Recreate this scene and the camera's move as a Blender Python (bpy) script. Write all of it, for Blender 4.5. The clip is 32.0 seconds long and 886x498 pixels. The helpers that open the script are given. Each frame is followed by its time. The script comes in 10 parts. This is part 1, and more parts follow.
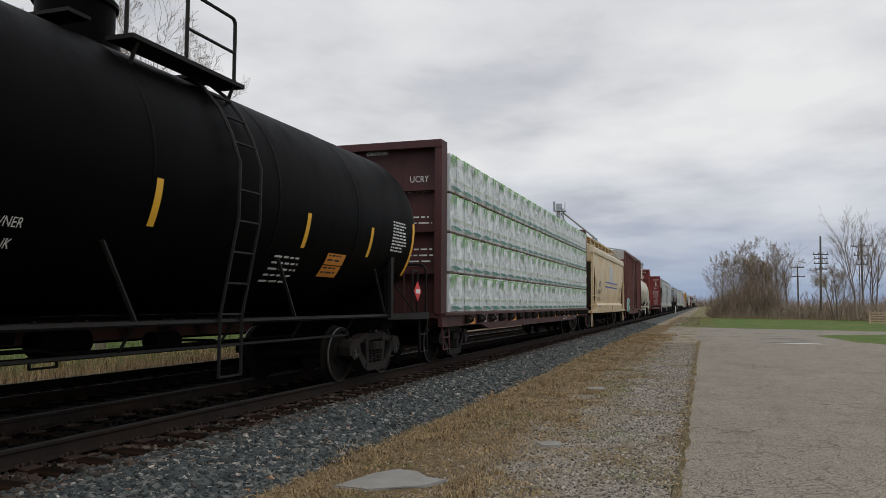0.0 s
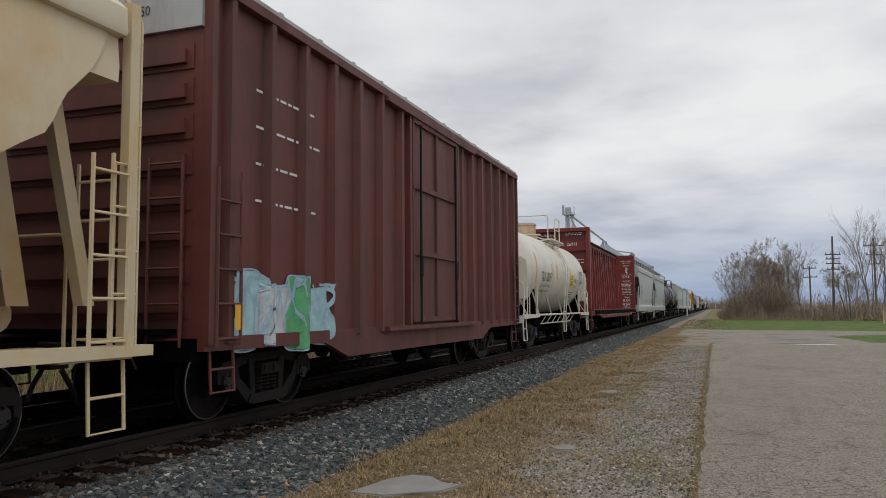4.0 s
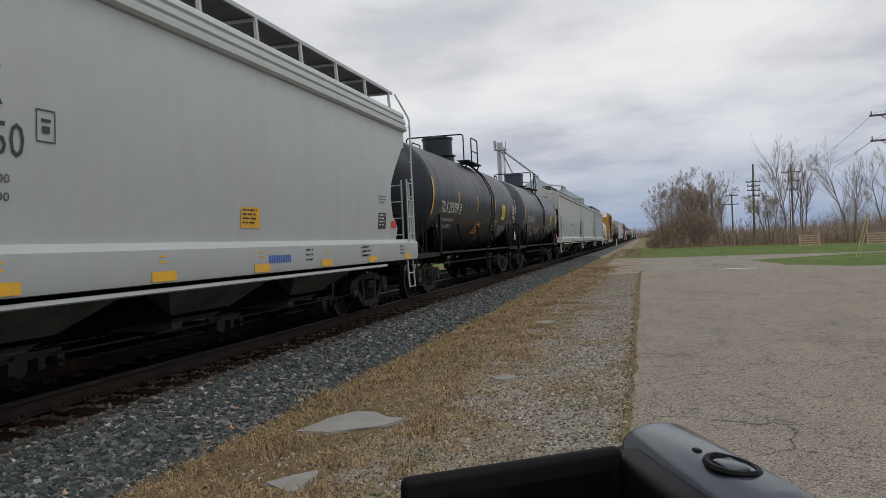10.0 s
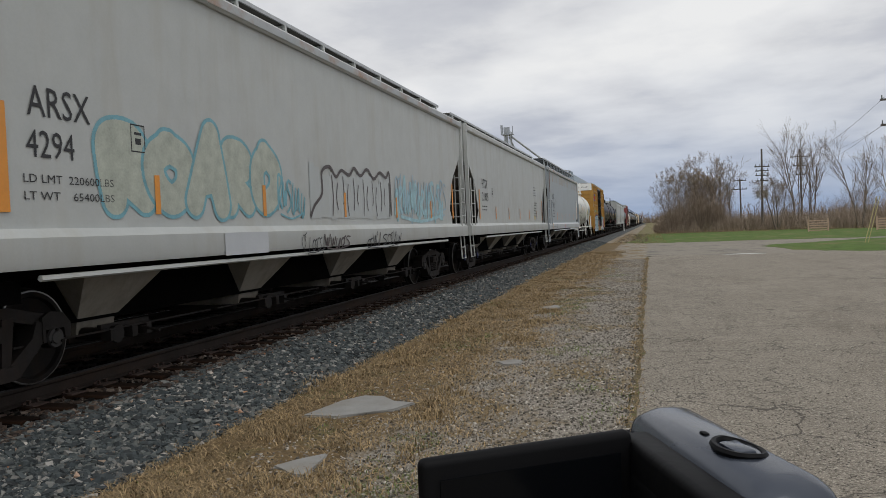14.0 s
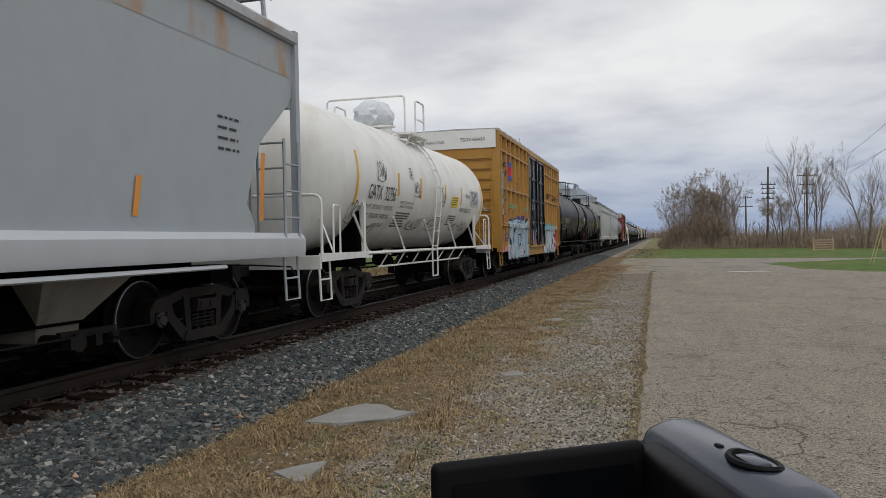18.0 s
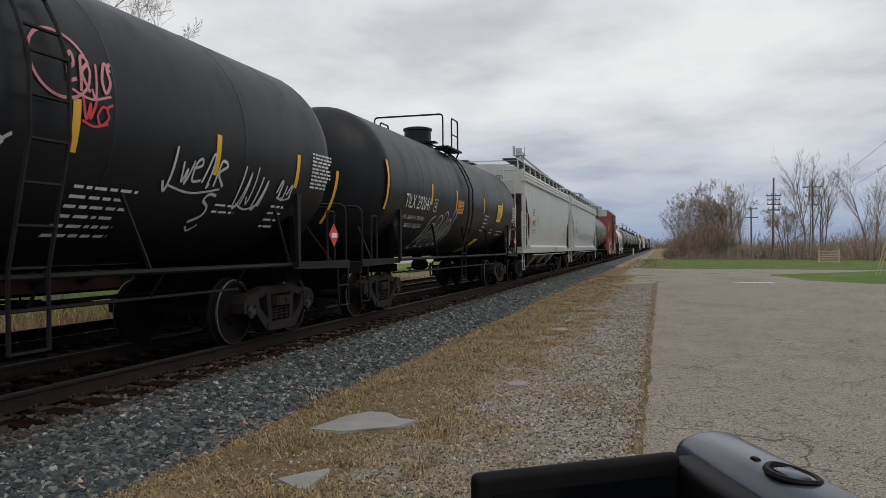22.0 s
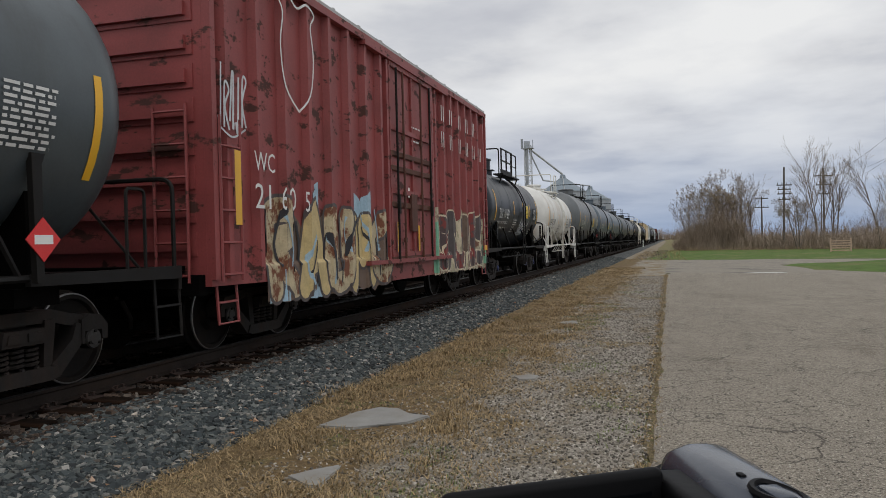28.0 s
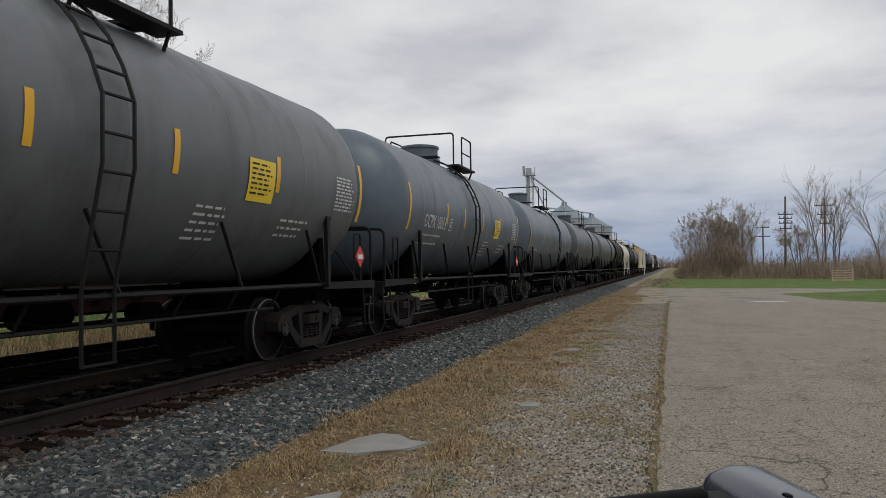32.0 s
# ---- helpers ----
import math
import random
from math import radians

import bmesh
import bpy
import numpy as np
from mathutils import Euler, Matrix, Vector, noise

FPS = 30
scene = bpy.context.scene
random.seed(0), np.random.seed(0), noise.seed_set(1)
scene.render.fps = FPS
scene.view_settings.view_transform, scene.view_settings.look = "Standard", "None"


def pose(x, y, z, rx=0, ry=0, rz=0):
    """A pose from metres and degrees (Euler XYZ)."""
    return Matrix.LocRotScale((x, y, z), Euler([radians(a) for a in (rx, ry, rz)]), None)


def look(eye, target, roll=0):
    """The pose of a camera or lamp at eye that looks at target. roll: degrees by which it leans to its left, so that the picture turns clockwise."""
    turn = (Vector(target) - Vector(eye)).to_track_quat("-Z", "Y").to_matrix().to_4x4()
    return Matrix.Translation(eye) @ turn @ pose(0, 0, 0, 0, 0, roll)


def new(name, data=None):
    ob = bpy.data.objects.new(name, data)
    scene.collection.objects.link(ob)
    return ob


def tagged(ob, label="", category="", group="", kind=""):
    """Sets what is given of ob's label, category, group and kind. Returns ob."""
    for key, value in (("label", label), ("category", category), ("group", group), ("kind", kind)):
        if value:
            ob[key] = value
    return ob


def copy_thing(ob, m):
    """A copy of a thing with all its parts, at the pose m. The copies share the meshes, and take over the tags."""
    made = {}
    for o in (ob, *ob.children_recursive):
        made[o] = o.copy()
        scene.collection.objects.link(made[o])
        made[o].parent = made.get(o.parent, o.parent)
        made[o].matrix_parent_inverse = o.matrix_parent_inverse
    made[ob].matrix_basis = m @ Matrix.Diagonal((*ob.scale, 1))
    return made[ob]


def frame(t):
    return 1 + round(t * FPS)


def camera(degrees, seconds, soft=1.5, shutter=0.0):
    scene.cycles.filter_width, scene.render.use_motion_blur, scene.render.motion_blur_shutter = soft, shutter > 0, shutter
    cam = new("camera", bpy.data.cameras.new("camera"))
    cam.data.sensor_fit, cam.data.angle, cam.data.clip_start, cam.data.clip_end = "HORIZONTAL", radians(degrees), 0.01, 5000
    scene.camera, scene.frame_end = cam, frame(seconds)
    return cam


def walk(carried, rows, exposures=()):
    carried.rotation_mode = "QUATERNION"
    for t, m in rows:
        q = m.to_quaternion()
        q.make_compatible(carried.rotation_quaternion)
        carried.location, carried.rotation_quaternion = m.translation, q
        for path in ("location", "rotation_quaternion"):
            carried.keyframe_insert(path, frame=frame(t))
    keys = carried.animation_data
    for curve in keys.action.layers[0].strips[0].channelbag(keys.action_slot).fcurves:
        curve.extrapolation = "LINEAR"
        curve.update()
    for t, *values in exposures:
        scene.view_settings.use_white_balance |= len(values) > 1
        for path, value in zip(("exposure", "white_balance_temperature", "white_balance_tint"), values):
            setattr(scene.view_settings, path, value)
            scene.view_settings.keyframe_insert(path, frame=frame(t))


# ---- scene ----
# ---- numbers ----
TRACK_X = -6.59          # centre line of the main track
RAIL_Z = 0.447           # top of its rails
SIDING_X = -10.8
SIDING_Z = 0.305
WHEEL_R = 0.457

# speed of the train in m/s at some times; it slows and quickens a little
SPEED = [(0, 11.85), (3.5, 11.85), (6, 11.45), (13, 11.45), (17, 11.7), (27, 11.9), (30, 11.2), (32, 11.2)]
_T = np.arange(0, 32.0001, 0.01)
_V = np.interp(_T, [a for a, b in SPEED], [b for a, b in SPEED])
_S = np.concatenate([[0], np.cumsum((_V[1:] + _V[:-1]) * 0.005)])


def travelled(t):
    return float(np.interp(t, _T, _S))


# ---- camera ----
cam = camera(60.0, 32.0, soft=0.35, shutter=0.02)
PATH = [
    (0.0, 0.076, 0.024, 1.771, 18.72, 4.04, -0.33),
    (0.5, 0.077, 0.019, 1.772, 18.73, 4.04, -0.32),
    (1.0, 0.075, 0.022, 1.771, 18.88, 4.10, -0.33),
    (1.5, 0.078, 0.026, 1.766, 19.28, 4.19, -0.17),
    (2.0, 0.061, 0.021, 1.762, 18.12, 4.52, -0.15),
    (2.5, 0.080, 0.022, 1.764, 17.86, 5.14, -0.50),
    (3.0, 0.124, 0.038, 1.775, 18.93, 4.98, -0.54),
    (3.5, 0.095, 0.028, 1.762, 19.60, 4.69, 0.28),
    (5.5, 0.014, -0.018, 1.769, 18.40, 3.11, 0.70),
    (6.0, 0.014, -0.018, 1.769, 17.44, 0.62, 1.05),
    (6.5, 0.015, -0.011, 1.765, 16.00, 0.49, 1.45),
    (7.0, 0.015, -0.004, 1.760, 15.03, 0.29, 1.67),
    (7.5, 0.018, -0.003, 1.759, 14.76, 0.05, 1.89),
    (8.0, 0.021, -0.002, 1.759, 14.61, 0.16, 2.01),
    (8.5, 0.024, -0.001, 1.759, 14.39, 0.21, 2.12),
    (9.0, 0.026, 0.000, 1.759, 14.39, 0.32, 2.24),
    (9.5, 0.024, 0.003, 1.757, 14.54, 0.19, 2.42),
    (10.0, 0.022, 0.005, 1.754, 14.63, -0.29, 2.55),
    (10.5, 0.019, -0.001, 1.754, 14.71, -0.61, 2.66),
    (11.0, 0.015, -0.007, 1.754, 14.83, -0.73, 2.71),
    (11.5, 0.013, -0.009, 1.754, 14.84, -0.82, 2.57),
    (12.0, 0.010, -0.010, 1.755, 14.88, -0.92, 2.48),
    (12.5, 0.013, -0.005, 1.754, 15.02, -1.02, 2.48),
    (13.0, 0.015, 0.000, 1.753, 14.96, -1.27, 2.47),
    (13.5, 0.018, -0.002, 1.754, 15.09, -1.36, 2.49),
    (14.0, 0.021, -0.005, 1.756, 15.14, -1.38, 2.55),
    (14.5, 0.019, -0.005, 1.757, 15.48, -1.36, 2.55),
    (16.5, 0.015, -0.005, 1.760, 16.08, -1.11, 2.35),
    (17.0, 0.014, -0.005, 1.761, 16.60, -0.80, 2.14),
    (17.5, 0.014, -0.006, 1.758, 15.98, -1.12, 1.53),
    (18.0, 0.015, -0.007, 1.754, 15.46, -0.63, 1.12),
    (18.5, 0.012, -0.006, 1.755, 15.29, -0.28, 0.78),
    (19.0, 0.008, -0.004, 1.755, 15.14, -0.00, 0.54),
    (19.5, 0.009, -0.005, 1.754, 15.07, 0.10, 0.41),
    (20.0, 0.010, -0.005, 1.754, 15.04, 0.16, 0.37),
    (20.5, 0.008, -0.006, 1.754, 15.13, 0.24, 0.27),
    (21.0, 0.006, -0.006, 1.755, 15.24, 0.25, 0.26),
    (21.5, 0.004, -0.011, 1.755, 15.28, 0.15, 0.33),
    (22.0, 0.001, -0.016, 1.756, 15.79, -0.01, 0.58),
    (22.5, 0.005, -0.013, 1.755, 16.26, 0.04, 0.73),
    (23.0, 0.009, -0.010, 1.754, 16.50, 0.15, 0.83),
    (23.5, 0.007, -0.011, 1.754, 16.77, 0.21, 0.90),
    (24.0, 0.005, -0.013, 1.754, 17.04, 0.13, 1.04),
    (24.5, 0.009, -0.009, 1.755, 17.35, 0.08, 1.08),
    (26.5, 0.027, 0.005, 1.758, 17.37, -0.17, 1.00),
    (27.0, 0.031, 0.008, 1.758, 17.19, -0.95, 0.86),
    (27.5, 0.023, 0.006, 1.760, 16.71, -0.81, 1.20),
    (28.0, 0.014, 0.004, 1.762, 16.49, -0.42, 1.39),
    (28.5, 0.007, 0.003, 1.761, 16.28, -0.11, 1.36),
    (29.0, 0.001, 0.003, 1.760, 16.16, 0.12, 1.23),
    (29.5, -0.003, -0.003, 1.761, 16.14, 0.26, 1.15),
    (30.0, -0.006, -0.010, 1.763, 16.16, 0.55, 1.07),
    (30.5, -0.008, -0.014, 1.763, 16.20, 0.82, 1.02),
    (31.0, -0.010, -0.018, 1.763, 16.29, 1.09, 0.92),
    (31.5, -0.008, -0.016, 1.762, 16.46, 1.35, 0.80),
    (32.0, -0.005, -0.013, 1.761, 16.57, 1.51, 0.82),
]
walk(cam, [(r[0], pose(r[1], r[2], r[3], 90 + r[5], r[6], r[4])) for r in PATH], exposures=[(0, -0.04), (4, 0.0), (18.2, 0.0), (19, -0.16), (19.8, -0.04), (24, 0.0), (29.3, 0.0), (30, -0.09), (32, -0.09)])

# ---- world and light ----
SUN_EL, SUN_AZ = 55.0, 150.0    # behind thin cloud, high over the viewer
world = bpy.data.worlds.new("overcast_sky")
scene.world = world
world.use_nodes = True
wn, wl = world.node_tree.nodes, world.node_tree.links
wn.clear()


def wnode(kind, **kw):
    n = wn.new(kind)
    for k, v in kw.items():
        n.inputs[k].default_value = v
    return n


w_out = wn.new("ShaderNodeOutputWorld")
w_bg = wn.new("ShaderNodeBackground")
w_sky = wn.new("ShaderNodeTexSky")
w_sky.sky_type = 'NISHITA'
w_sky.sun_disc = False
w_sky.dust_density = 0.0
w_sky.air_density = 1.6
w_sky.ozone_density = 3.0
w_sky.sun_elevation = radians(SUN_EL)
w_sky.sun_rotation = radians(SUN_AZ)
w_tc = wn.new("ShaderNodeTexCoord")
w_sep = wn.new("ShaderNodeSeparateXYZ")
wl.new(w_tc.outputs["Generated"], w_sep.inputs[0])


# the point of a level cloud sheet that each direction meets
w_den = wn.new("ShaderNodeMath")
w_den.operation = 'ADD'
w_den.inputs[1].default_value = 0.10
w_abs = wn.new("ShaderNodeMath")
w_abs.operation = 'ABSOLUTE'
wl.new(w_sep.outputs["Z"], w_abs.inputs[0])
wl.new(w_abs.outputs[0], w_den.inputs[0])
w_sheet = wn.new("ShaderNodeCombineXYZ")
for _axis in ("X", "Y"):
    w_div = wn.new("ShaderNodeMath")
    w_div.operation = 'DIVIDE'
    wl.new(w_sep.outputs[_axis], w_div.inputs[0])
    wl.new(w_den.outputs[0], w_div.inputs[1])
    wl.new(w_div.outputs[0], w_sheet.inputs[_axis])


def w_clouds(scale, detail, rough, shift, turn=0.0, stretch=(1.0, 1.0, 1.0)):
    m = wn.new("ShaderNodeMapping")
    m.inputs["Location"].default_value = shift
    m.inputs["Rotation"].default_value = (0, 0, turn)
    m.inputs["Scale"].default_value = stretch
    n = wnode("ShaderNodeTexNoise", Scale=scale, Detail=detail, Roughness=rough, Distortion=0.0)
    wl.new(w_sheet.outputs[0], m.inputs["Vector"])
    wl.new(m.outputs[0], n.inputs["Vector"])
    return n


def w_noise(scale, detail, rough, shift, distort=0.0, flat=2.6):
    """Cloud noise over the dome, drawn out sideways as clouds are towards the horizon."""
    m = wn.new("ShaderNodeMapping")
    m.inputs["Location"].default_value = shift
    m.inputs["Scale"].default_value = (1.0, 1.0, flat)
    n = wnode("ShaderNodeTexNoise", Scale=scale, Detail=detail, Roughness=rough, Distortion=distort)
    wl.new(w_tc.outputs["Generated"], m.inputs["Vector"])
    wl.new(m.outputs[0], n.inputs["Vector"])
    return n


def w_ramp(src, stops):
    r = wn.new("ShaderNodeValToRGB")
    while len(r.color_ramp.elements) < len(stops):
        r.color_ramp.elements.new(0.5)
    for e, (p, c) in zip(r.color_ramp.elements, stops):
        e.position, e.color = p, (*c, 1)
    wl.new(src, r.inputs[0])
    return r


def w_blend(fac, a, b):
    m = wn.new("ShaderNodeMix")
    m.data_type = 'RGBA'
    wl.new(fac, m.inputs["Factor"])
    wl.new(a, m.inputs["A"])
    wl.new(b, m.inputs["B"])
    return m.outputs["Result"]


big = w_clouds(1.05, 8.0, 0.52, (5.6, 2.4, 0.0), 0.2, (1.0, 0.9, 1.0))
clouds = w_ramp(big.outputs["Fac"], [(0.33, (0.52, 0.535, 0.585)), (0.41, (0.59, 0.605, 0.645)), (0.47, (0.68, 0.69, 0.715)), (0.54, (0.745, 0.755, 0.775)), (0.64, (0.83, 0.835, 0.84))])
gaps = w_noise(0.8, 3.0, 0.5, (7.7, 2.2, 1.0))
gap_mask = w_ramp(gaps.outputs["Fac"], [(0.60, (0, 0, 0)), (0.78, (0.3, 0.3, 0.3))])
w_gain = wn.new("ShaderNodeVectorMath")
w_gain.operation = 'SCALE'
w_gain.inputs["Scale"].default_value = 0.075
wl.new(w_sky.outputs[0], w_gain.inputs[0])
upper = w_blend(gap_mask.outputs[0], clouds.outputs[0], w_gain.outputs[0])
# a bank of blue-grey distance low over the horizon, ragged along its top
edge_n = w_noise(3.0, 4.0, 0.5, (1.3, 5.0, 2.0), 0.0, 2.0)
w_el = wn.new("ShaderNodeMath")
w_el.operation = 'MULTIPLY_ADD'
w_el.inputs[1].default_value = 0.12
wl.new(edge_n.outputs["Fac"], w_el.inputs[0])
wl.new(w_sep.outputs["Z"], w_el.inputs[2])
low = w_ramp(w_el.outputs[0], [(0.06, (0.9, 0.9, 0.9)), (0.11, (0.6, 0.6, 0.6)), (0.17, (0.24, 0.24, 0.24)), (0.27, (0, 0, 0))])
bank = wn.new("ShaderNodeRGB")
bank.outputs[0].default_value = (0.235, 0.325, 0.50, 1)
whole = w_blend(low.outputs[0], upper, bank.outputs[0])
# an overcast sky is brighter overhead than along the horizon
w_up = wn.new("ShaderNodeMapRange")
w_up.inputs["From Min"].default_value, w_up.inputs["From Max"].default_value = 0.35, 1.0
w_up.inputs["To Min"].default_value, w_up.inputs["To Max"].default_value = 1.0, 1.3
wl.new(w_sep.outputs["Z"], w_up.inputs["Value"])
w_top = wn.new("ShaderNodeVectorMath")
w_top.operation = 'SCALE'
wl.new(whole, w_top.inputs[0])
wl.new(w_up.outputs[0], w_top.inputs["Scale"])
w_bg.inputs["Strength"].default_value = 1.0
wl.new(w_top.outputs[0], w_bg.inputs["Color"])
wl.new(w_bg.outputs[0], w_out.inputs["Surface"])

sun = new("sun", bpy.data.lights.new("sun", 'SUN'))
sun.data.energy = 0.7
sun.data.angle = radians(25)
sun.data.color = (1.0, 0.97, 0.92)
_az, _el = radians(SUN_AZ), radians(SUN_EL)
sun.matrix_world = look((0, 0, 60), (-math.sin(_az) * math.cos(_el), -math.cos(_az) * math.cos(_el), 60 - math.sin(_el)))

# ---- mesh tools ----


def finish(bm, sharp=0.6):
    """Recalculated normals, smooth faces, sharp edges past an angle."""
    bmesh.ops.recalc_face_normals(bm, faces=bm.faces)
    for f in bm.faces:
        f.smooth = True
    for e in bm.edges:
        if len(e.link_faces) != 2 or e.calc_face_angle(0) > sharp:
            e.smooth = False


def mesh_of(name, bm, material, sharp=0.6):
    finish(bm, sharp)
    me = bpy.data.meshes.new(name)
    bm.to_mesh(me)
    bm.free()
    mats = material if isinstance(material, (list, tuple)) else [material]
    for m in mats:
        me.materials.append(m)
    return me


def part(name, bm, material, parent=None, label="", sharp=0.6):
    """ONE mesh object from a bmesh (or a ready mesh), under parent."""
    me = bm if isinstance(bm, bpy.types.Mesh) else mesh_of(name, bm, material, sharp)
    ob = new(name, me)
    if parent is not None:
        ob.parent = parent
    if label:
        ob["label"] = label
    if name.startswith("graffiti") or name in ("name_print", "band_print"):
        ob["kind"] = "stuff"
    return ob


def thing(name, label, category, group="", m=None, kind=""):
    ob = new(name)
    ob.empty_display_size = 0.3
    if m is not None:
        ob.matrix_world = m
    return tagged(ob, label, category, group, kind)


def box(bm, c, s, m=None):
    """A box by centre and size."""
    x, y, z = c
    a, b, d = s[0] / 2, s[1] / 2, s[2] / 2
    vs = []
    for p in ((-a, -b, -d), (a, -b, -d), (a, b, -d), (-a, b, -d), (-a, -b, d), (a, -b, d), (a, b, d), (-a, b, d)):
        q = Vector(p)
        if m is not None:
            q = m @ q
        vs.append(bm.verts.new((q.x + x, q.y + y, q.z + z)))
    for f in ((3, 2, 1, 0), (4, 5, 6, 7), (0, 1, 5, 4), (1, 2, 6, 5), (2, 3, 7, 6), (3, 0, 4, 7)):
        bm.faces.new([vs[i] for i in f])


def prism(bm, poly, axis, a, b):
    """A 2D outline drawn out along an axis: x -> (y, z), y -> (x, z), z -> (x, y)."""
    def at(p, t):
        return {"x": (t, p[0], p[1]), "y": (p[0], t, p[1]), "z": (p[0], p[1], t)}[axis]
    lo = [bm.verts.new(at(p, a)) for p in poly]
    hi = [bm.verts.new(at(p, b)) for p in poly]
    n = len(poly)
    bm.faces.new(lo[::-1])
    bm.faces.new(hi)
    for i in range(n):
        bm.faces.new((lo[i], lo[(i + 1) % n], hi[(i + 1) % n], hi[i]))


def cyl(bm, p0, p1, r0, r1=None, n=12, caps=True):
    r1 = r0 if r1 is None else r1
    p0, p1 = Vector(p0), Vector(p1)
    d = (p1 - p0).normalized()
    u = d.orthogonal().normalized()
    v = d.cross(u)
    lo, hi = [], []
    for i in range(n):
        a = 2 * math.pi * i / n
        k = u * math.cos(a) + v * math.sin(a)
        lo.append(bm.verts.new(p0 + k * r0))
        hi.append(bm.verts.new(p1 + k * r1))
    for i in range(n):
        bm.faces.new((lo[i], lo[(i + 1) % n], hi[(i + 1) % n], hi[i]))
    if caps:
        bm.faces.new(lo[::-1])
        bm.faces.new(hi)


def tube(bm, pts, r, n=6):
    """A bent bar through points."""
    pts = [Vector(p) for p in pts]
    rings = []
    ref = None
    for i, p in enumerate(pts):
        d = (pts[min(i + 1, len(pts) - 1)] - pts[max(i - 1, 0)]).normalized()
        if ref is None:
            ref = d.orthogonal().normalized()
        u = (ref - d * ref.dot(d))
        u = u.normalized() if u.length > 1e-5 else d.orthogonal().normalized()
        ref = u
        v = d.cross(u)
        rings.append([bm.verts.new(p + (u * math.cos(2 * math.pi * k / n) + v * math.sin(2 * math.pi * k / n)) * r) for k in range(n)])
    for a, b in zip(rings, rings[1:]):
        for k in range(n):
            bm.faces.new((a[k], a[(k + 1) % n], b[(k + 1) % n], b[k]))
    bm.faces.new(rings[0][::-1])
    bm.faces.new(rings[-1])


def bend(pts, r=0.12, steps=4):
    """Rounds the inner corners of a polyline."""
    pts = [Vector(p) for p in pts]
    out = [pts[0]]
    for a, b, c in zip(pts, pts[1:], pts[2:]):
        k = min(r, (a - b).length * 0.45, (c - b).length * 0.45)
        p, q = b + (a - b).normalized() * k, b + (c - b).normalized() * k
        for i in range(steps + 1):
            s = i / steps
            out.append(p * (1 - s) ** 2 + b * 2 * s * (1 - s) + q * s * s)
    out.append(pts[-1])
    return out


def lathe(bm, profile, axis="y", n=32, c=(0, 0, 0)):
    """Turns (along, radius) pairs round an axis through c."""
    rings = []
    for t, r in profile:
        ring = []
        for k in range(n):
            a = 2 * math.pi * k / n
            u, v = r * math.cos(a), r * math.sin(a)
            p = {"y": (u, t, v), "x": (t, u, v), "z": (u, v, t)}[axis]
            ring.append(bm.verts.new((p[0] + c[0], p[1] + c[1], p[2] + c[2])))
        rings.append(ring)
    for a, b in zip(rings, rings[1:]):
        for k in range(n):
            bm.faces.new((a[k], a[(k + 1) % n], b[(k + 1) % n], b[k]))
    bm.faces.new(rings[0][::-1])
    bm.faces.new(rings[-1])


def raw(name, verts, faces, material, smooth=False):
    me = bpy.data.meshes.new(name)
    me.from_pydata(verts, [], faces)
    me.materials.append(material)
    if smooth:
        me.polygons.foreach_set("use_smooth", [True] * len(me.polygons))
    me.update()
    return me


# ---- materials ----


def _rgb(c):
    return (*c, 1.0)


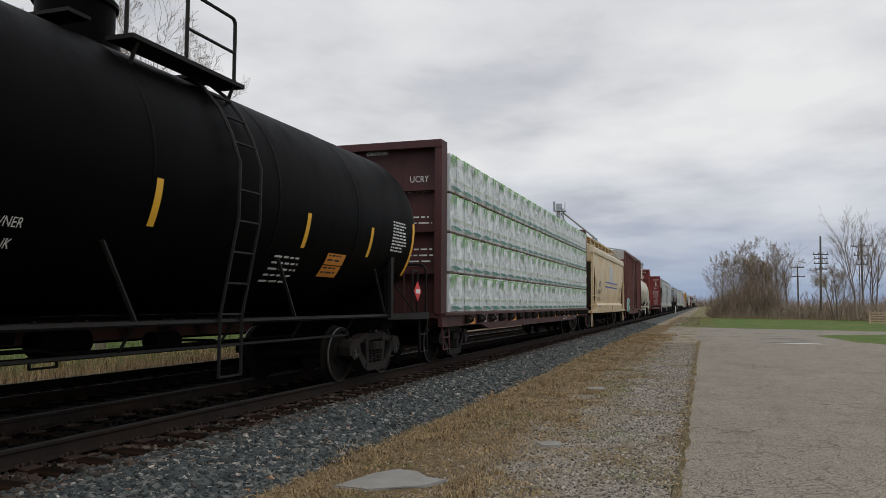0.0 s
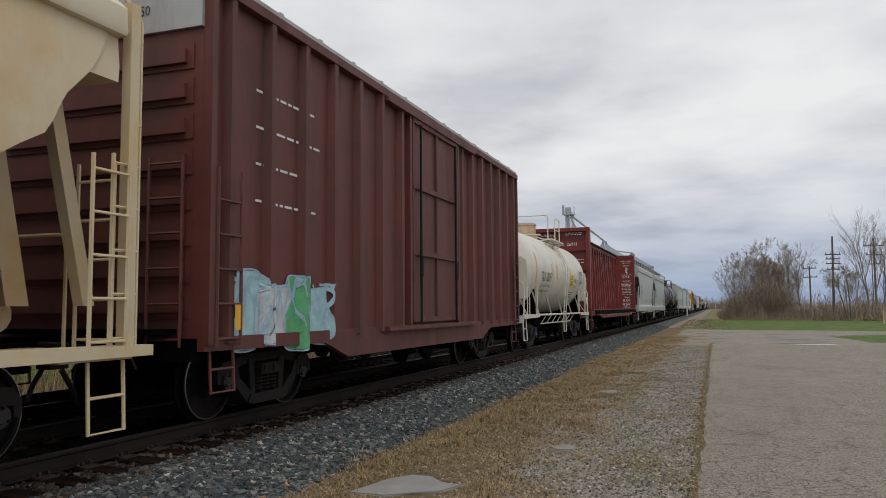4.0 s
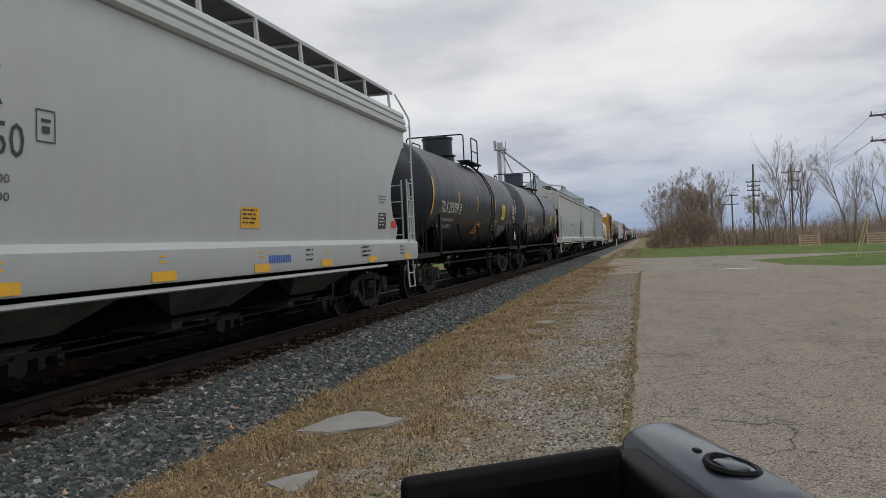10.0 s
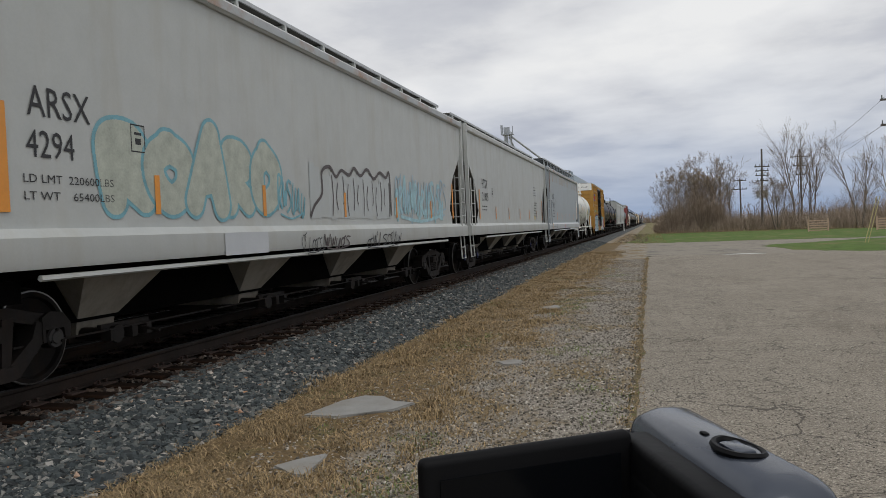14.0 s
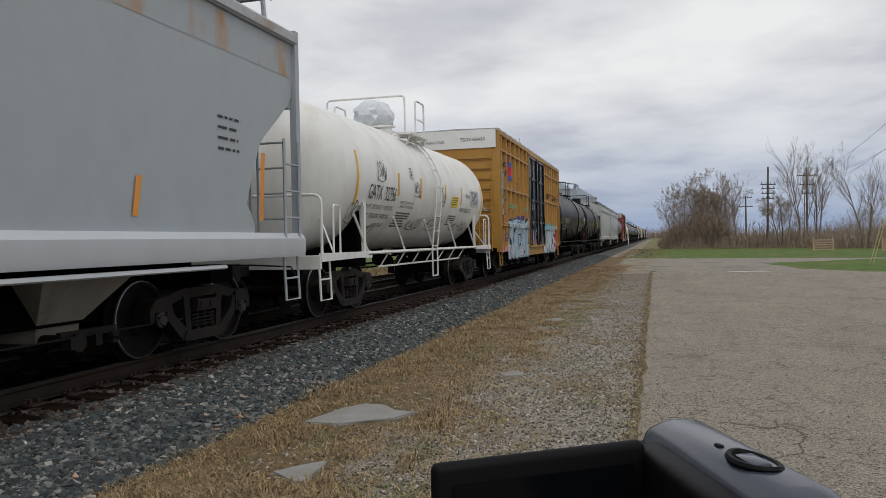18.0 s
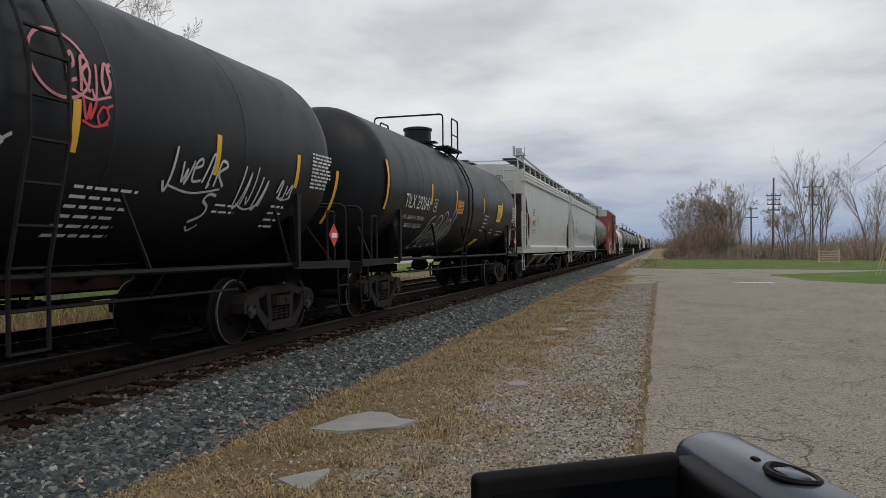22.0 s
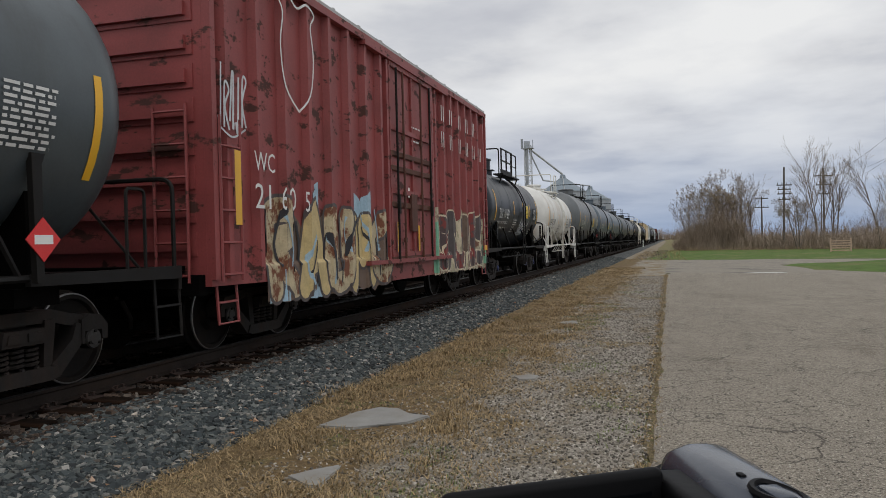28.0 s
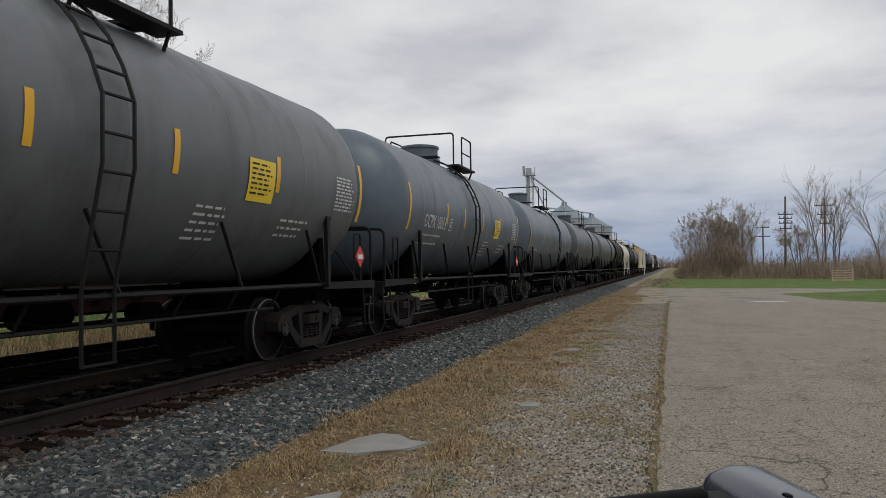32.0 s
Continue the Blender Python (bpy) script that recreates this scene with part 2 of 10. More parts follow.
def material(name, colour, rough=0.6, metal=0.0, vary=0.12, scale=3.0, grain=40.0, bump=0.15, dirt=None, dirt_amount=0.0,
             dirt_scale=(1.0, 1.0, 0.15), dirt_size=2.0, island=0.0, obj_random=0.0, coat=0.0, spec=None, dirt_range=(0.48, 0.75)):
    """Painted or bare surface: base colour, broad and fine variation, stains with a grain of their own, fine relief."""
    mt = bpy.data.materials.new(name)
    mt.use_nodes = True
    nt = mt.node_tree
    n, l = nt.nodes, nt.links
    bs = n["Principled BSDF"]
    bs.inputs["Roughness"].default_value = rough
    bs.inputs["Metallic"].default_value = metal
    if spec is not None:
        bs.inputs["Specular IOR Level"].default_value = spec
    if coat:
        bs.inputs["Coat Weight"].default_value = coat
    tc = n.new("ShaderNodeTexCoord")
    big_n = n.new("ShaderNodeTexNoise")
    big_n.inputs["Scale"].default_value = scale
    big_n.inputs["Detail"].default_value = 5
    fine = n.new("ShaderNodeTexNoise")
    fine.inputs["Scale"].default_value = grain
    fine.inputs["Detail"].default_value = 3
    for t in (big_n, fine):
        l.new(tc.outputs["Object"], t.inputs["Vector"])
    add = n.new("ShaderNodeMath")
    add.operation = 'ADD'
    l.new(big_n.outputs["Fac"], add.inputs[0])
    half = n.new("ShaderNodeMath")
    half.operation = 'MULTIPLY'
    half.inputs[1].default_value = 0.5
    l.new(fine.outputs["Fac"], half.inputs[0])
    l.new(half.outputs[0], add.inputs[1])
    mr = n.new("ShaderNodeMapRange")
    mr.inputs["From Min"].default_value = 0.45
    mr.inputs["From Max"].default_value = 1.05
    mr.inputs["To Min"].default_value = 1 - vary
    mr.inputs["To Max"].default_value = 1 + vary
    l.new(add.outputs[0], mr.inputs["Value"])
    factor = mr.outputs[0]
    if island or obj_random:
        src = n.new("ShaderNodeNewGeometry").outputs["Random Per Island"] if island else n.new("ShaderNodeObjectInfo").outputs["Random"]
        amount = island or obj_random
        r2 = n.new("ShaderNodeMapRange")
        r2.inputs["To Min"].default_value = 1 - amount
        r2.inputs["To Max"].default_value = 1 + amount
        l.new(src, r2.inputs["Value"])
        mu = n.new("ShaderNodeMath")
        mu.operation = 'MULTIPLY'
        l.new(factor, mu.inputs[0])
        l.new(r2.outputs[0], mu.inputs[1])
        factor = mu.outputs[0]
    sc = n.new("ShaderNodeVectorMath")
    sc.operation = 'SCALE'
    sc.inputs[0].default_value = colour
    l.new(factor, sc.inputs["Scale"])
    col = sc.outputs[0]
    if dirt is not None:
        mp = n.new("ShaderNodeMapping")
        mp.inputs["Scale"].default_value = dirt_scale
        l.new(tc.outputs["Object"], mp.inputs["Vector"])
        dn = n.new("ShaderNodeTexNoise")
        dn.inputs["Scale"].default_value = dirt_size
        dn.inputs["Detail"].default_value = 7
        dn.inputs["Roughness"].default_value = 0.65
        l.new(mp.outputs[0], dn.inputs["Vector"])
        dr = n.new("ShaderNodeMapRange")
        dr.inputs["From Min"].default_value, dr.inputs["From Max"].default_value = dirt_range
        dr.inputs["To Max"].default_value = dirt_amount
        l.new(dn.outputs["Fac"], dr.inputs["Value"])
        mx = n.new("ShaderNodeMix")
        mx.data_type = 'RGBA'
        l.new(dr.outputs[0], mx.inputs["Factor"])
        l.new(col, mx.inputs["A"])
        mx.inputs["B"].default_value = _rgb(dirt)
        col = mx.outputs["Result"]
        rr = n.new("ShaderNodeMapRange")
        rr.inputs["To Min"].default_value = rough
        rr.inputs["To Max"].default_value = min(1.0, rough + 0.3)
        l.new(dr.outputs[0], rr.inputs["Value"])
        l.new(rr.outputs[0], bs.inputs["Roughness"])
    l.new(col, bs.inputs["Base Color"])
    if bump:
        bp = n.new("ShaderNodeBump")
        bp.inputs["Strength"].default_value = bump
        bp.inputs["Distance"].default_value = 0.01
        l.new(add.outputs[0], bp.inputs["Height"])
        l.new(bp.outputs[0], bs.inputs["Normal"])
    return mt


GRIME = (0.045, 0.038, 0.03)
RUST = (0.16, 0.062, 0.022)
M_BLACK = material("black_tank_paint", (0.0025, 0.0025, 0.0031), 0.45, vary=0.3, dirt=(0.007, 0.0065, 0.006), dirt_amount=0.5, bump=0.04, spec=0.07)
M_BLACKG = material("dark_grey_tank_paint", (0.014, 0.0185, 0.026), 0.38, vary=0.3, dirt=(0.026, 0.025, 0.024), dirt_amount=0.5, bump=0.04, spec=0.32)
M_SLATE = material("slate_tank_paint", (0.042, 0.052, 0.070), 0.36, vary=0.25, dirt=(0.034, 0.033, 0.032), dirt_amount=0.5, bump=0.04, spec=0.35)
# grime plus the shade of the open car ends, both in the colour
M_ENDDARK = material("grimy_shaded_end_steel", (0.15, 0.13, 0.11), 0.8, vary=0.4, dirt=(0.025, 0.021, 0.017), dirt_amount=0.8, bump=0.1)
M_BAYPALE = material("dusty_bay_paint", (0.26, 0.235, 0.195), 0.7, vary=0.15, dirt=(0.08, 0.06, 0.045), dirt_amount=0.7, bump=0.1)
M_BLACKM = material("weathered_black_tank_paint", (0.010, 0.011, 0.014), 0.40, vary=0.3, dirt=(0.017, 0.0165, 0.016), dirt_amount=0.5, bump=0.04, spec=0.22)
M_GREY = material("grey_green_tank_paint", (0.064, 0.078, 0.086), 0.40, vary=0.15, dirt=(0.04, 0.035, 0.03), dirt_amount=0.5, bump=0.05)
M_BLUEGREY = material("blue_grey_tank_paint", (0.090, 0.115, 0.142), 0.38, vary=0.15, dirt=(0.05, 0.045, 0.04), dirt_amount=0.5, bump=0.05)
M_WORNWHITE = material("worn_white_tank_paint", (0.66, 0.65, 0.61), 0.45, vary=0.10, dirt=(0.34, 0.24, 0.15), dirt_amount=0.75, dirt_scale=(1, 1.1, 0.3), dirt_size=1.3, bump=0.05)
M_MIDGREY = material("mid_grey_tank_paint", (0.115, 0.125, 0.13), 0.42, vary=0.12, dirt=(0.05, 0.04, 0.035), dirt_amount=0.5, bump=0.05)
M_WHITE = material("white_tank_paint", (0.74, 0.735, 0.70), 0.4, vary=0.05, dirt=(0.48, 0.40, 0.29), dirt_amount=0.45, bump=0.05)
M_CREAM = material("cream_tank_paint", (0.64, 0.61, 0.52), 0.42, vary=0.06, dirt=(0.40, 0.30, 0.19), dirt_amount=0.45, bump=0.05)
M_TAN = material("tan_hopper_paint", (0.60, 0.50, 0.33), 0.5, vary=0.06, dirt=(0.56, 0.33, 0.11), dirt_amount=0.6, dirt_scale=(1, 0.9, 0.7), dirt_size=1.3, bump=0.06, dirt_range=(0.44, 0.68))
M_TANBAND = material("cream_eave_paint", (0.66, 0.58, 0.43), 0.5, vary=0.06, dirt=(0.5, 0.36, 0.18), dirt_amount=0.35, bump=0.04)
M_GRATE = material("dark_walkway_grating", (0.075, 0.07, 0.062), 0.8, vary=0.25, grain=120, bump=0.3)
M_GRATETAN = material("tan_walkway_grating", (0.26, 0.20, 0.13), 0.8, vary=0.25, grain=120, bump=0.3)
M_HOPPER = material("pale_grey_hopper_paint", (0.425, 0.45, 0.445), 0.5, vary=0.05, dirt=(0.40, 0.39, 0.35), dirt_amount=0.35, bump=0.06)
M_HOPPER2 = material("light_grey_hopper_paint", (0.44, 0.455, 0.44), 0.5, vary=0.06, dirt=(0.34, 0.30, 0.23), dirt_amount=0.35, bump=0.06)
M_HOPPER3 = material("cool_grey_hopper_paint", (0.345, 0.378, 0.40), 0.5, vary=0.05, dirt=(0.36, 0.37, 0.36), dirt_amount=0.35, bump=0.06)
M_BROWN = material("oxide_red_boxcar_paint", (0.115, 0.03, 0.022), 0.6, vary=0.2, dirt=GRIME, dirt_amount=0.6, bump=0.1)
M_RED = material("red_freight_car_paint", (0.155, 0.017, 0.0135), 0.5, vary=0.18, dirt=(0.05, 0.012, 0.01), dirt_amount=0.6, bump=0.08)
M_WINE = material("faded_wine_red_paint", (0.235, 0.048, 0.046), 0.55, vary=0.25, scale=1.5, dirt=(0.042, 0.018, 0.012), dirt_amount=0.9, dirt_scale=(1, 1.2, 1.9), dirt_size=2.2, bump=0.1, dirt_range=(0.575, 0.62))
M_YELLOW = material("yellow_boxcar_paint", (0.40, 0.205, 0.032), 0.5, vary=0.1, dirt=(0.22, 0.12, 0.04), dirt_amount=0.55, bump=0.08)
M_DOOR = material("black_door_paint", (0.008, 0.009, 0.012), 0.30, vary=0.25, dirt=(0.05, 0.047, 0.045), dirt_amount=0.25, spec=0.3)
M_ROOF = material("galvanised_roof", (0.40, 0.40, 0.39), 0.5, 0.3, vary=0.1, dirt=(0.20, 0.15, 0.1), dirt_amount=0.6)
M_TANKFRAME = material("grimy_black_frame_paint", (0.0075, 0.007, 0.0068), 0.55, vary=0.4, dirt=(0.022, 0.017, 0.013), dirt_amount=0.6, bump=0.08, spec=0.2)
# base colour taken nearly to zero to hold the shade beneath the cars
M_UNDER = material("underframe_shade_black", (0.003, 0.0028, 0.0027), 0.9, vary=0.3, dirt=(0.006, 0.005, 0.004), dirt_amount=0.6, spec=0.02)
M_TRUCK = material("cast_steel_grime", (0.013, 0.011, 0.010), 0.65, vary=0.5, grain=18, bump=0.5, dirt=(0.040, 0.026, 0.019), dirt_amount=0.7, dirt_size=3.0, spec=0.2)
M_WHEEL = material("wheel_steel", (0.007, 0.006, 0.0055), 0.75, 0.0, vary=0.4, dirt=(0.032, 0.021, 0.015), dirt_amount=0.6, dirt_size=4.0, spec=0.15)
# bay colour darkened for the shadow below the side sills, with some grime
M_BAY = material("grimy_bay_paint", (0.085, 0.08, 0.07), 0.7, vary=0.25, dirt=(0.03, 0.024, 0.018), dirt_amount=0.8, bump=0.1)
M_TREAD = material("polished_tread", (0.27, 0.265, 0.26), 0.40, 1.0, vary=0.06, bump=0.02)
M_CAPB = material("blue_bearing_cap", (0.010, 0.024, 0.11), 0.5, vary=0.2, dirt=(0.02, 0.02, 0.022), dirt_amount=0.7, dirt_size=9.0)
M_CAPG = material("grey_bearing_cap", (0.016, 0.014, 0.013), 0.6, vary=0.25, dirt=GRIME, dirt_amount=0.7, dirt_size=9.0)
M_STRIPE = material("yellow_reflector", (0.78, 0.42, 0.02), 0.4, vary=0.06, dirt=(0.35, 0.22, 0.08), dirt_amount=0.4, bump=0.02)
M_STRIPE_OR = material("faded_orange_reflector", (0.70, 0.27, 0.035), 0.5, vary=0.1, dirt=(0.4, 0.24, 0.1), dirt_amount=0.5, bump=0.02)
M_PLAC = material("yellow_placard", (0.85, 0.60, 0.03), 0.4, vary=0.05, bump=0.02)
M_INKB = material("black_lettering", (0.02, 0.02, 0.022), 0.6, vary=0.2, bump=0.0)
M_INKW = material("white_lettering", (0.66, 0.66, 0.64), 0.6, vary=0.15, grain=70, bump=0.0)
M_INKBLUE = material("blue_stripe_paint", (0.045, 0.12, 0.42), 0.5, vary=0.12, bump=0.02)
M_PATCH = material("grey_patch_paint", (0.48, 0.50, 0.52), 0.55, vary=0.05, bump=0.02)
M_REDP = material("red_placard", (0.62, 0.03, 0.03), 0.45, vary=0.1, bump=0.02)
M_WHITEP = material("white_placard", (0.75, 0.75, 0.72), 0.5, vary=0.06, bump=0.02)
M_GALV = material("galvanised_steel", (0.42, 0.43, 0.43), 0.45, 0.7, vary=0.12, bump=0.05)
SPRAY = {k: material("spray_" + k, c, 0.55, vary=0.25, scale=6, bump=0.0) for k, c in dict(
    white=(0.50, 0.52, 0.54), black=(0.02, 0.02, 0.025), teal=(0.16, 0.36, 0.42), aqua=(0.33, 0.52, 0.56), pink=(0.55, 0.22, 0.24),
    red=(0.55, 0.04, 0.05), purple=(0.10, 0.05, 0.20), green=(0.10, 0.36, 0.16), sky=(0.31, 0.44, 0.53),
    cream=(0.58, 0.50, 0.36), soot=(0.075, 0.06, 0.06), ochre=(0.52, 0.40, 0.19), umber=(0.13, 0.085, 0.06), mint=(0.17, 0.40, 0.26), faded=(0.40, 0.425, 0.36), frost=(0.38, 0.43, 0.46), rosy=(0.28, 0.16, 0.18), rust=(0.34, 0.06, 0.035)).items()}

# ---- running gear, shared by all the cars ----


def wheelset_mesh(cap):
    bm = bmesh.new()
    for s in (-1, 1):
        g = 0.7175 * s
        prof = [(g - 0.03 * s, 0.10), (g - 0.03 * s, WHEEL_R + 0.028), (g, WHEEL_R + 0.028), (g + 0.02 * s, WHEEL_R + 0.003),
                (g + 0.093 * s, WHEEL_R - 0.003), (g + 0.112 * s, WHEEL_R - 0.005), (g + 0.115 * s, WHEEL_R - 0.018), (g + 0.115 * s, WHEEL_R - 0.06), (g + 0.07 * s, WHEEL_R - 0.075), (g + 0.055 * s, 0.2), (g + 0.12 * s, 0.16), (g + 0.12 * s, 0.09)]
        lathe(bm, prof, "x", 36)
    cyl(bm, (-1.08, 0, 0), (1.08, 0, 0), 0.085, n=14)
    nf = len(bm.faces)
    bm.faces.ensure_lookup_table()
    for f in bm.faces:
        rr = max(math.hypot(v.co.y, v.co.z) for v in f.verts)
        r0 = min(math.hypot(v.co.y, v.co.z) for v in f.verts)
        if r0 > WHEEL_R - 0.02 and min(abs(v.co.x) for v in f.verts) > 0.7175 + 0.085:
            f.material_index = 1
    for s in (-1, 1):
        cyl(bm, (0.98 * s, 0, 0), (1.09 * s, 0, 0), 0.10, n=18)
        n0 = len(bm.faces)
        cyl(bm, (1.09 * s, 0, 0), (1.112 * s, 0, 0), 0.098, 0.092, n=20)
        cyl(bm, (1.112 * s, 0, 0), (1.122 * s, 0, 0), 0.062, 0.055, n=14)
        bm.faces.ensure_lookup_table()
        for f in bm.faces[n0:]:
            f.material_index = 2
        for k in range(3):
            a = k * 2.094 + 0.5
            cyl(bm, (1.11 * s, 0.076 * math.cos(a), 0.076 * math.sin(a)), (1.13 * s, 0.076 * math.cos(a), 0.076 * math.sin(a)), 0.015, n=6)
    return mesh_of("wheelset", bm, [M_WHEEL, M_TREAD, cap])


def truck_mesh():
    """Three-piece freight truck: two cast side frames, bolster, brake beams."""
    bm = bmesh.new()
    outer = [(-1.12, 0.50), (-1.10, 0.60), (-0.92, 0.66), (-0.72, 0.63), (-0.52, 0.74), (0.52, 0.74), (0.72, 0.63), (0.92, 0.66), (1.10, 0.60), (1.12, 0.50),
             (0.80, 0.46), (0.62, 0.36), (0.46, 0.21), (-0.46, 0.21), (-0.62, 0.36), (-0.80, 0.46)]
    for s in (-1, 1):
        x0, x1 = 0.90 * s, 1.06 * s
        # compression member, tension member, columns and pedestals round the windows
        prism(bm, [(-0.98, 0.66), (-0.60, 0.74), (-0.40, 0.79), (0.40, 0.79), (0.60, 0.74), (0.98, 0.66), (0.98, 0.55), (0.60, 0.62), (0.40, 0.67), (-0.40, 0.67), (-0.60, 0.62), (-0.98, 0.55)], "x", x0, x1)
        prism(bm, [(-0.46, 0.17), (-0.36, 0.14), (0.36, 0.14), (0.46, 0.17), (0.40, 0.27), (-0.40, 0.27)], "x", x0 - 0.02 * s, x1 + 0.05 * s)
        for e in (-1, 1):
            prism(bm, [(0.46 * e, 0.16), (0.76 * e, 0.44), (0.80 * e, 0.62), (0.68 * e, 0.63), (0.62 * e, 0.48), (0.36 * e, 0.28)], "x", x0 - 0.01 * s, x1 + 0.03 * s)
            prism(bm, [(0.27 * e, 0.25), (0.37 * e, 0.25), (0.43 * e, 0.70), (0.30 * e, 0.70)], "x", x0 - 0.02 * s, x1 + 0.02 * s)
            prism(bm, [(0.74 * e, 0.42), (0.74 * e, 0.66), (0.84 * e, 0.71), (1.0 * e, 0.69), (1.10 * e, 0.58), (1.09 * e, 0.44), (1.02 * e, 0.44), (1.01 * e, 0.54), (0.78 * e, 0.54), (0.78 * e, 0.42)], "x", x0 - 0.02 * s, x1 + 0.04 * s)
        prism(bm, [(-0.25, 0.50), (0.25, 0.50), (0.22, 0.64), (-0.22, 0.64)], "x", x0 - 0.05 * s, x1 + 0.09 * s)
        for e in (-1, 1):
            prism(bm, [(0.03 * e, 0.53), (0.20 * e, 0.53), (0.18 * e, 0.61), (0.03 * e, 0.61)], "x", x1 + 0.09 * s, x1 + 0.105 * s)
    box(bm, (0, 0, 0.62), (1.9, 0.42, 0.22))
    cyl(bm, (0, 0, 0.7), (0, 0, 0.84), 0.2, n=16)
    for e in (-1, 1):
        cyl(bm, (-0.72, 0.36 * e, 0.38), (0.72, 0.36 * e, 0.38), 0.04, n=8)
        for s in (-1, 1):
            box(bm, (0.76 * s, 0.43 * e, 0.42), (0.09, 0.07, 0.3))
    return mesh_of("truck", bm, M_TRUCK)


def spring_mesh():
    bm = bmesh.new()
    for s in (1,):
        for dy in (-0.165, 0.0, 0.165):
            pts = []
            for i in range(45):
                a = i / 8.8 * 2 * math.pi
                pts.append((1.02 * s + 0.07 * math.cos(a), dy + 0.07 * math.sin(a), 0.275 + 0.22 * i / 44))
            tube(bm, pts, 0.017, 5)
    return mesh_of("springs", bm, M_TRUCK)


def coupler_mesh():
    bm = bmesh.new()
    box(bm, (0, 0.0, 0.86), (0.16, 0.9, 0.17))
    prism(bm, [(-0.17, 0.40), (0.11, 0.40), (0.15, 0.50), (0.04, 0.62), (-0.05, 0.52), (-0.10, 0.64), (-0.19, 0.66), (-0.20, 0.50)], "z", 0.72, 0.99)
    tube(bm, bend([(0.3, 0.28, 0.72), (0.32, 0.42, 0.5), (0.15, 0.62, 0.36)], 0.2), 0.028, 6)
    tube(bm, [(-0.05, 0.3, 0.98), (0.55, 0.22, 0.98), (1.2, 0.2, 0.95), (1.3, 0.22, 0.75)], 0.013, 5)
    return mesh_of("coupler", bm, M_TRUCK)


WHEEL_BLUE, WHEEL_GREY = wheelset_mesh(M_CAPB), wheelset_mesh(M_CAPG)
TRUCK_ME, SPRING_ME, COUPLER_ME = truck_mesh(), spring_mesh(), coupler_mesh()
WHEELSETS = []


def running_gear(car, half, blue=False, inset=1.95):
    """Two trucks with turning wheelsets, and a coupler at each end."""
    for e in (-1, 1):
        tr = part("truck", TRUCK_ME, None, car)
        tr.location = (0, e * (half - inset), 0)
        part("spring_nest", SPRING_ME, None, tr)
        sp = part("spring_nest", SPRING_ME, None, tr)
        sp.location = (-2.04, 0, 0)
        for k in (-1, 1):
            w = part("wheelset", WHEEL_BLUE if blue else WHEEL_GREY, None, tr)
            w.matrix_parent_inverse = Matrix.Translation((0, 0.89 * k, 0))
            w.location = (0, 0, WHEEL_R)
            WHEELSETS.append(w)
        cp = part("coupler", COUPLER_ME, None, car)
        cp.matrix_local = pose(0, e * (half + 0.05), 0, 0, 0, 0 if e > 0 else 180)


# ---- lettering and paint on a car's side: u runs along the car, v is the height ----


def flat(x):
    return lambda u, v, lift: (x + lift, u, v)


def round_side(radius, zc):
    def at(u, v, lift):
        s = max(-0.985, min(0.985, (v - zc) / radius))
        r = radius + lift
        return (r * math.sqrt(1 - s * s), u, zc + r * s)
    return at


def end_wall(y):
    """The leading end: u runs across, towards the viewer's side."""
    return lambda u, v, lift: (u, y - lift, v)


def ribbed(half, posts, d0, d1, deep=1.487, proud=1.585, bands=()):
    """The side of a boxcar with its posts: paint follows the sheets and the post faces."""
    at_ = [a + (b - a) * (i + 0.5) / posts for a, b in ((-half, d0), (d1, half)) for i in range(posts)]

    def surf(u, v, lift):
        g = min(abs(u - p) for p in at_)
        k = max(0.0, min(1.0, (0.13 - g) / 0.05))
        x = deep + (proud - deep) * k
        for a, b, xb in bands:
            k = max(0.0, min(1.0, 1.6 - max(a - v, v - b, 0.0) / 0.045))
            x = max(x, deep + (xb - deep) * k)
        return (x + lift, u, v)
    return surf


FONT_CACHE = {}


def letters(text, size, spread=1.0):
    """Flat glyphs of Blender's own font as a bmesh, u to the right, v up."""
    key = (text, size, spread)
    if key not in FONT_CACHE:
        cu = bpy.data.curves.new("glyphs", 'FONT')
        cu.body, cu.size, cu.resolution_u, cu.space_character = text, size, 2, spread
        ob = bpy.data.objects.new("glyphs", cu)
        me = bpy.data.meshes.new_from_object(ob)
        FONT_CACHE[key] = me
        bpy.data.objects.remove(ob)
        bpy.data.curves.remove(cu)
    bm = bmesh.new()
    bm.from_mesh(FONT_CACHE[key])
    return bm


def laid(bm, surf, u, v, lift, cut=0.0, narrow=1.0):
    """Moves a flat bmesh (x, y) onto a surface."""
    if cut:
        hs = [q.co.y for q in bm.verts] or [0]
        k = min(hs) + cut
        while k < max(hs):
            bmesh.ops.bisect_plane(bm, geom=bm.verts[:] + bm.edges[:] + bm.faces[:], plane_co=(0, k, 0), plane_no=(0, 1, 0))
            k += cut
    for q in bm.verts:
        q.co = surf(u + q.co.x * narrow, v + q.co.y, lift)
    return bm


def letter(car, surf, text, u, v, size, mat, lift=0.004, cut=0.0, narrow=0.85, label="", name="lettering"):
    bm = laid(letters(text, size), surf, u, v, lift, cut, narrow)
    return part(name, bm, mat, car, label)


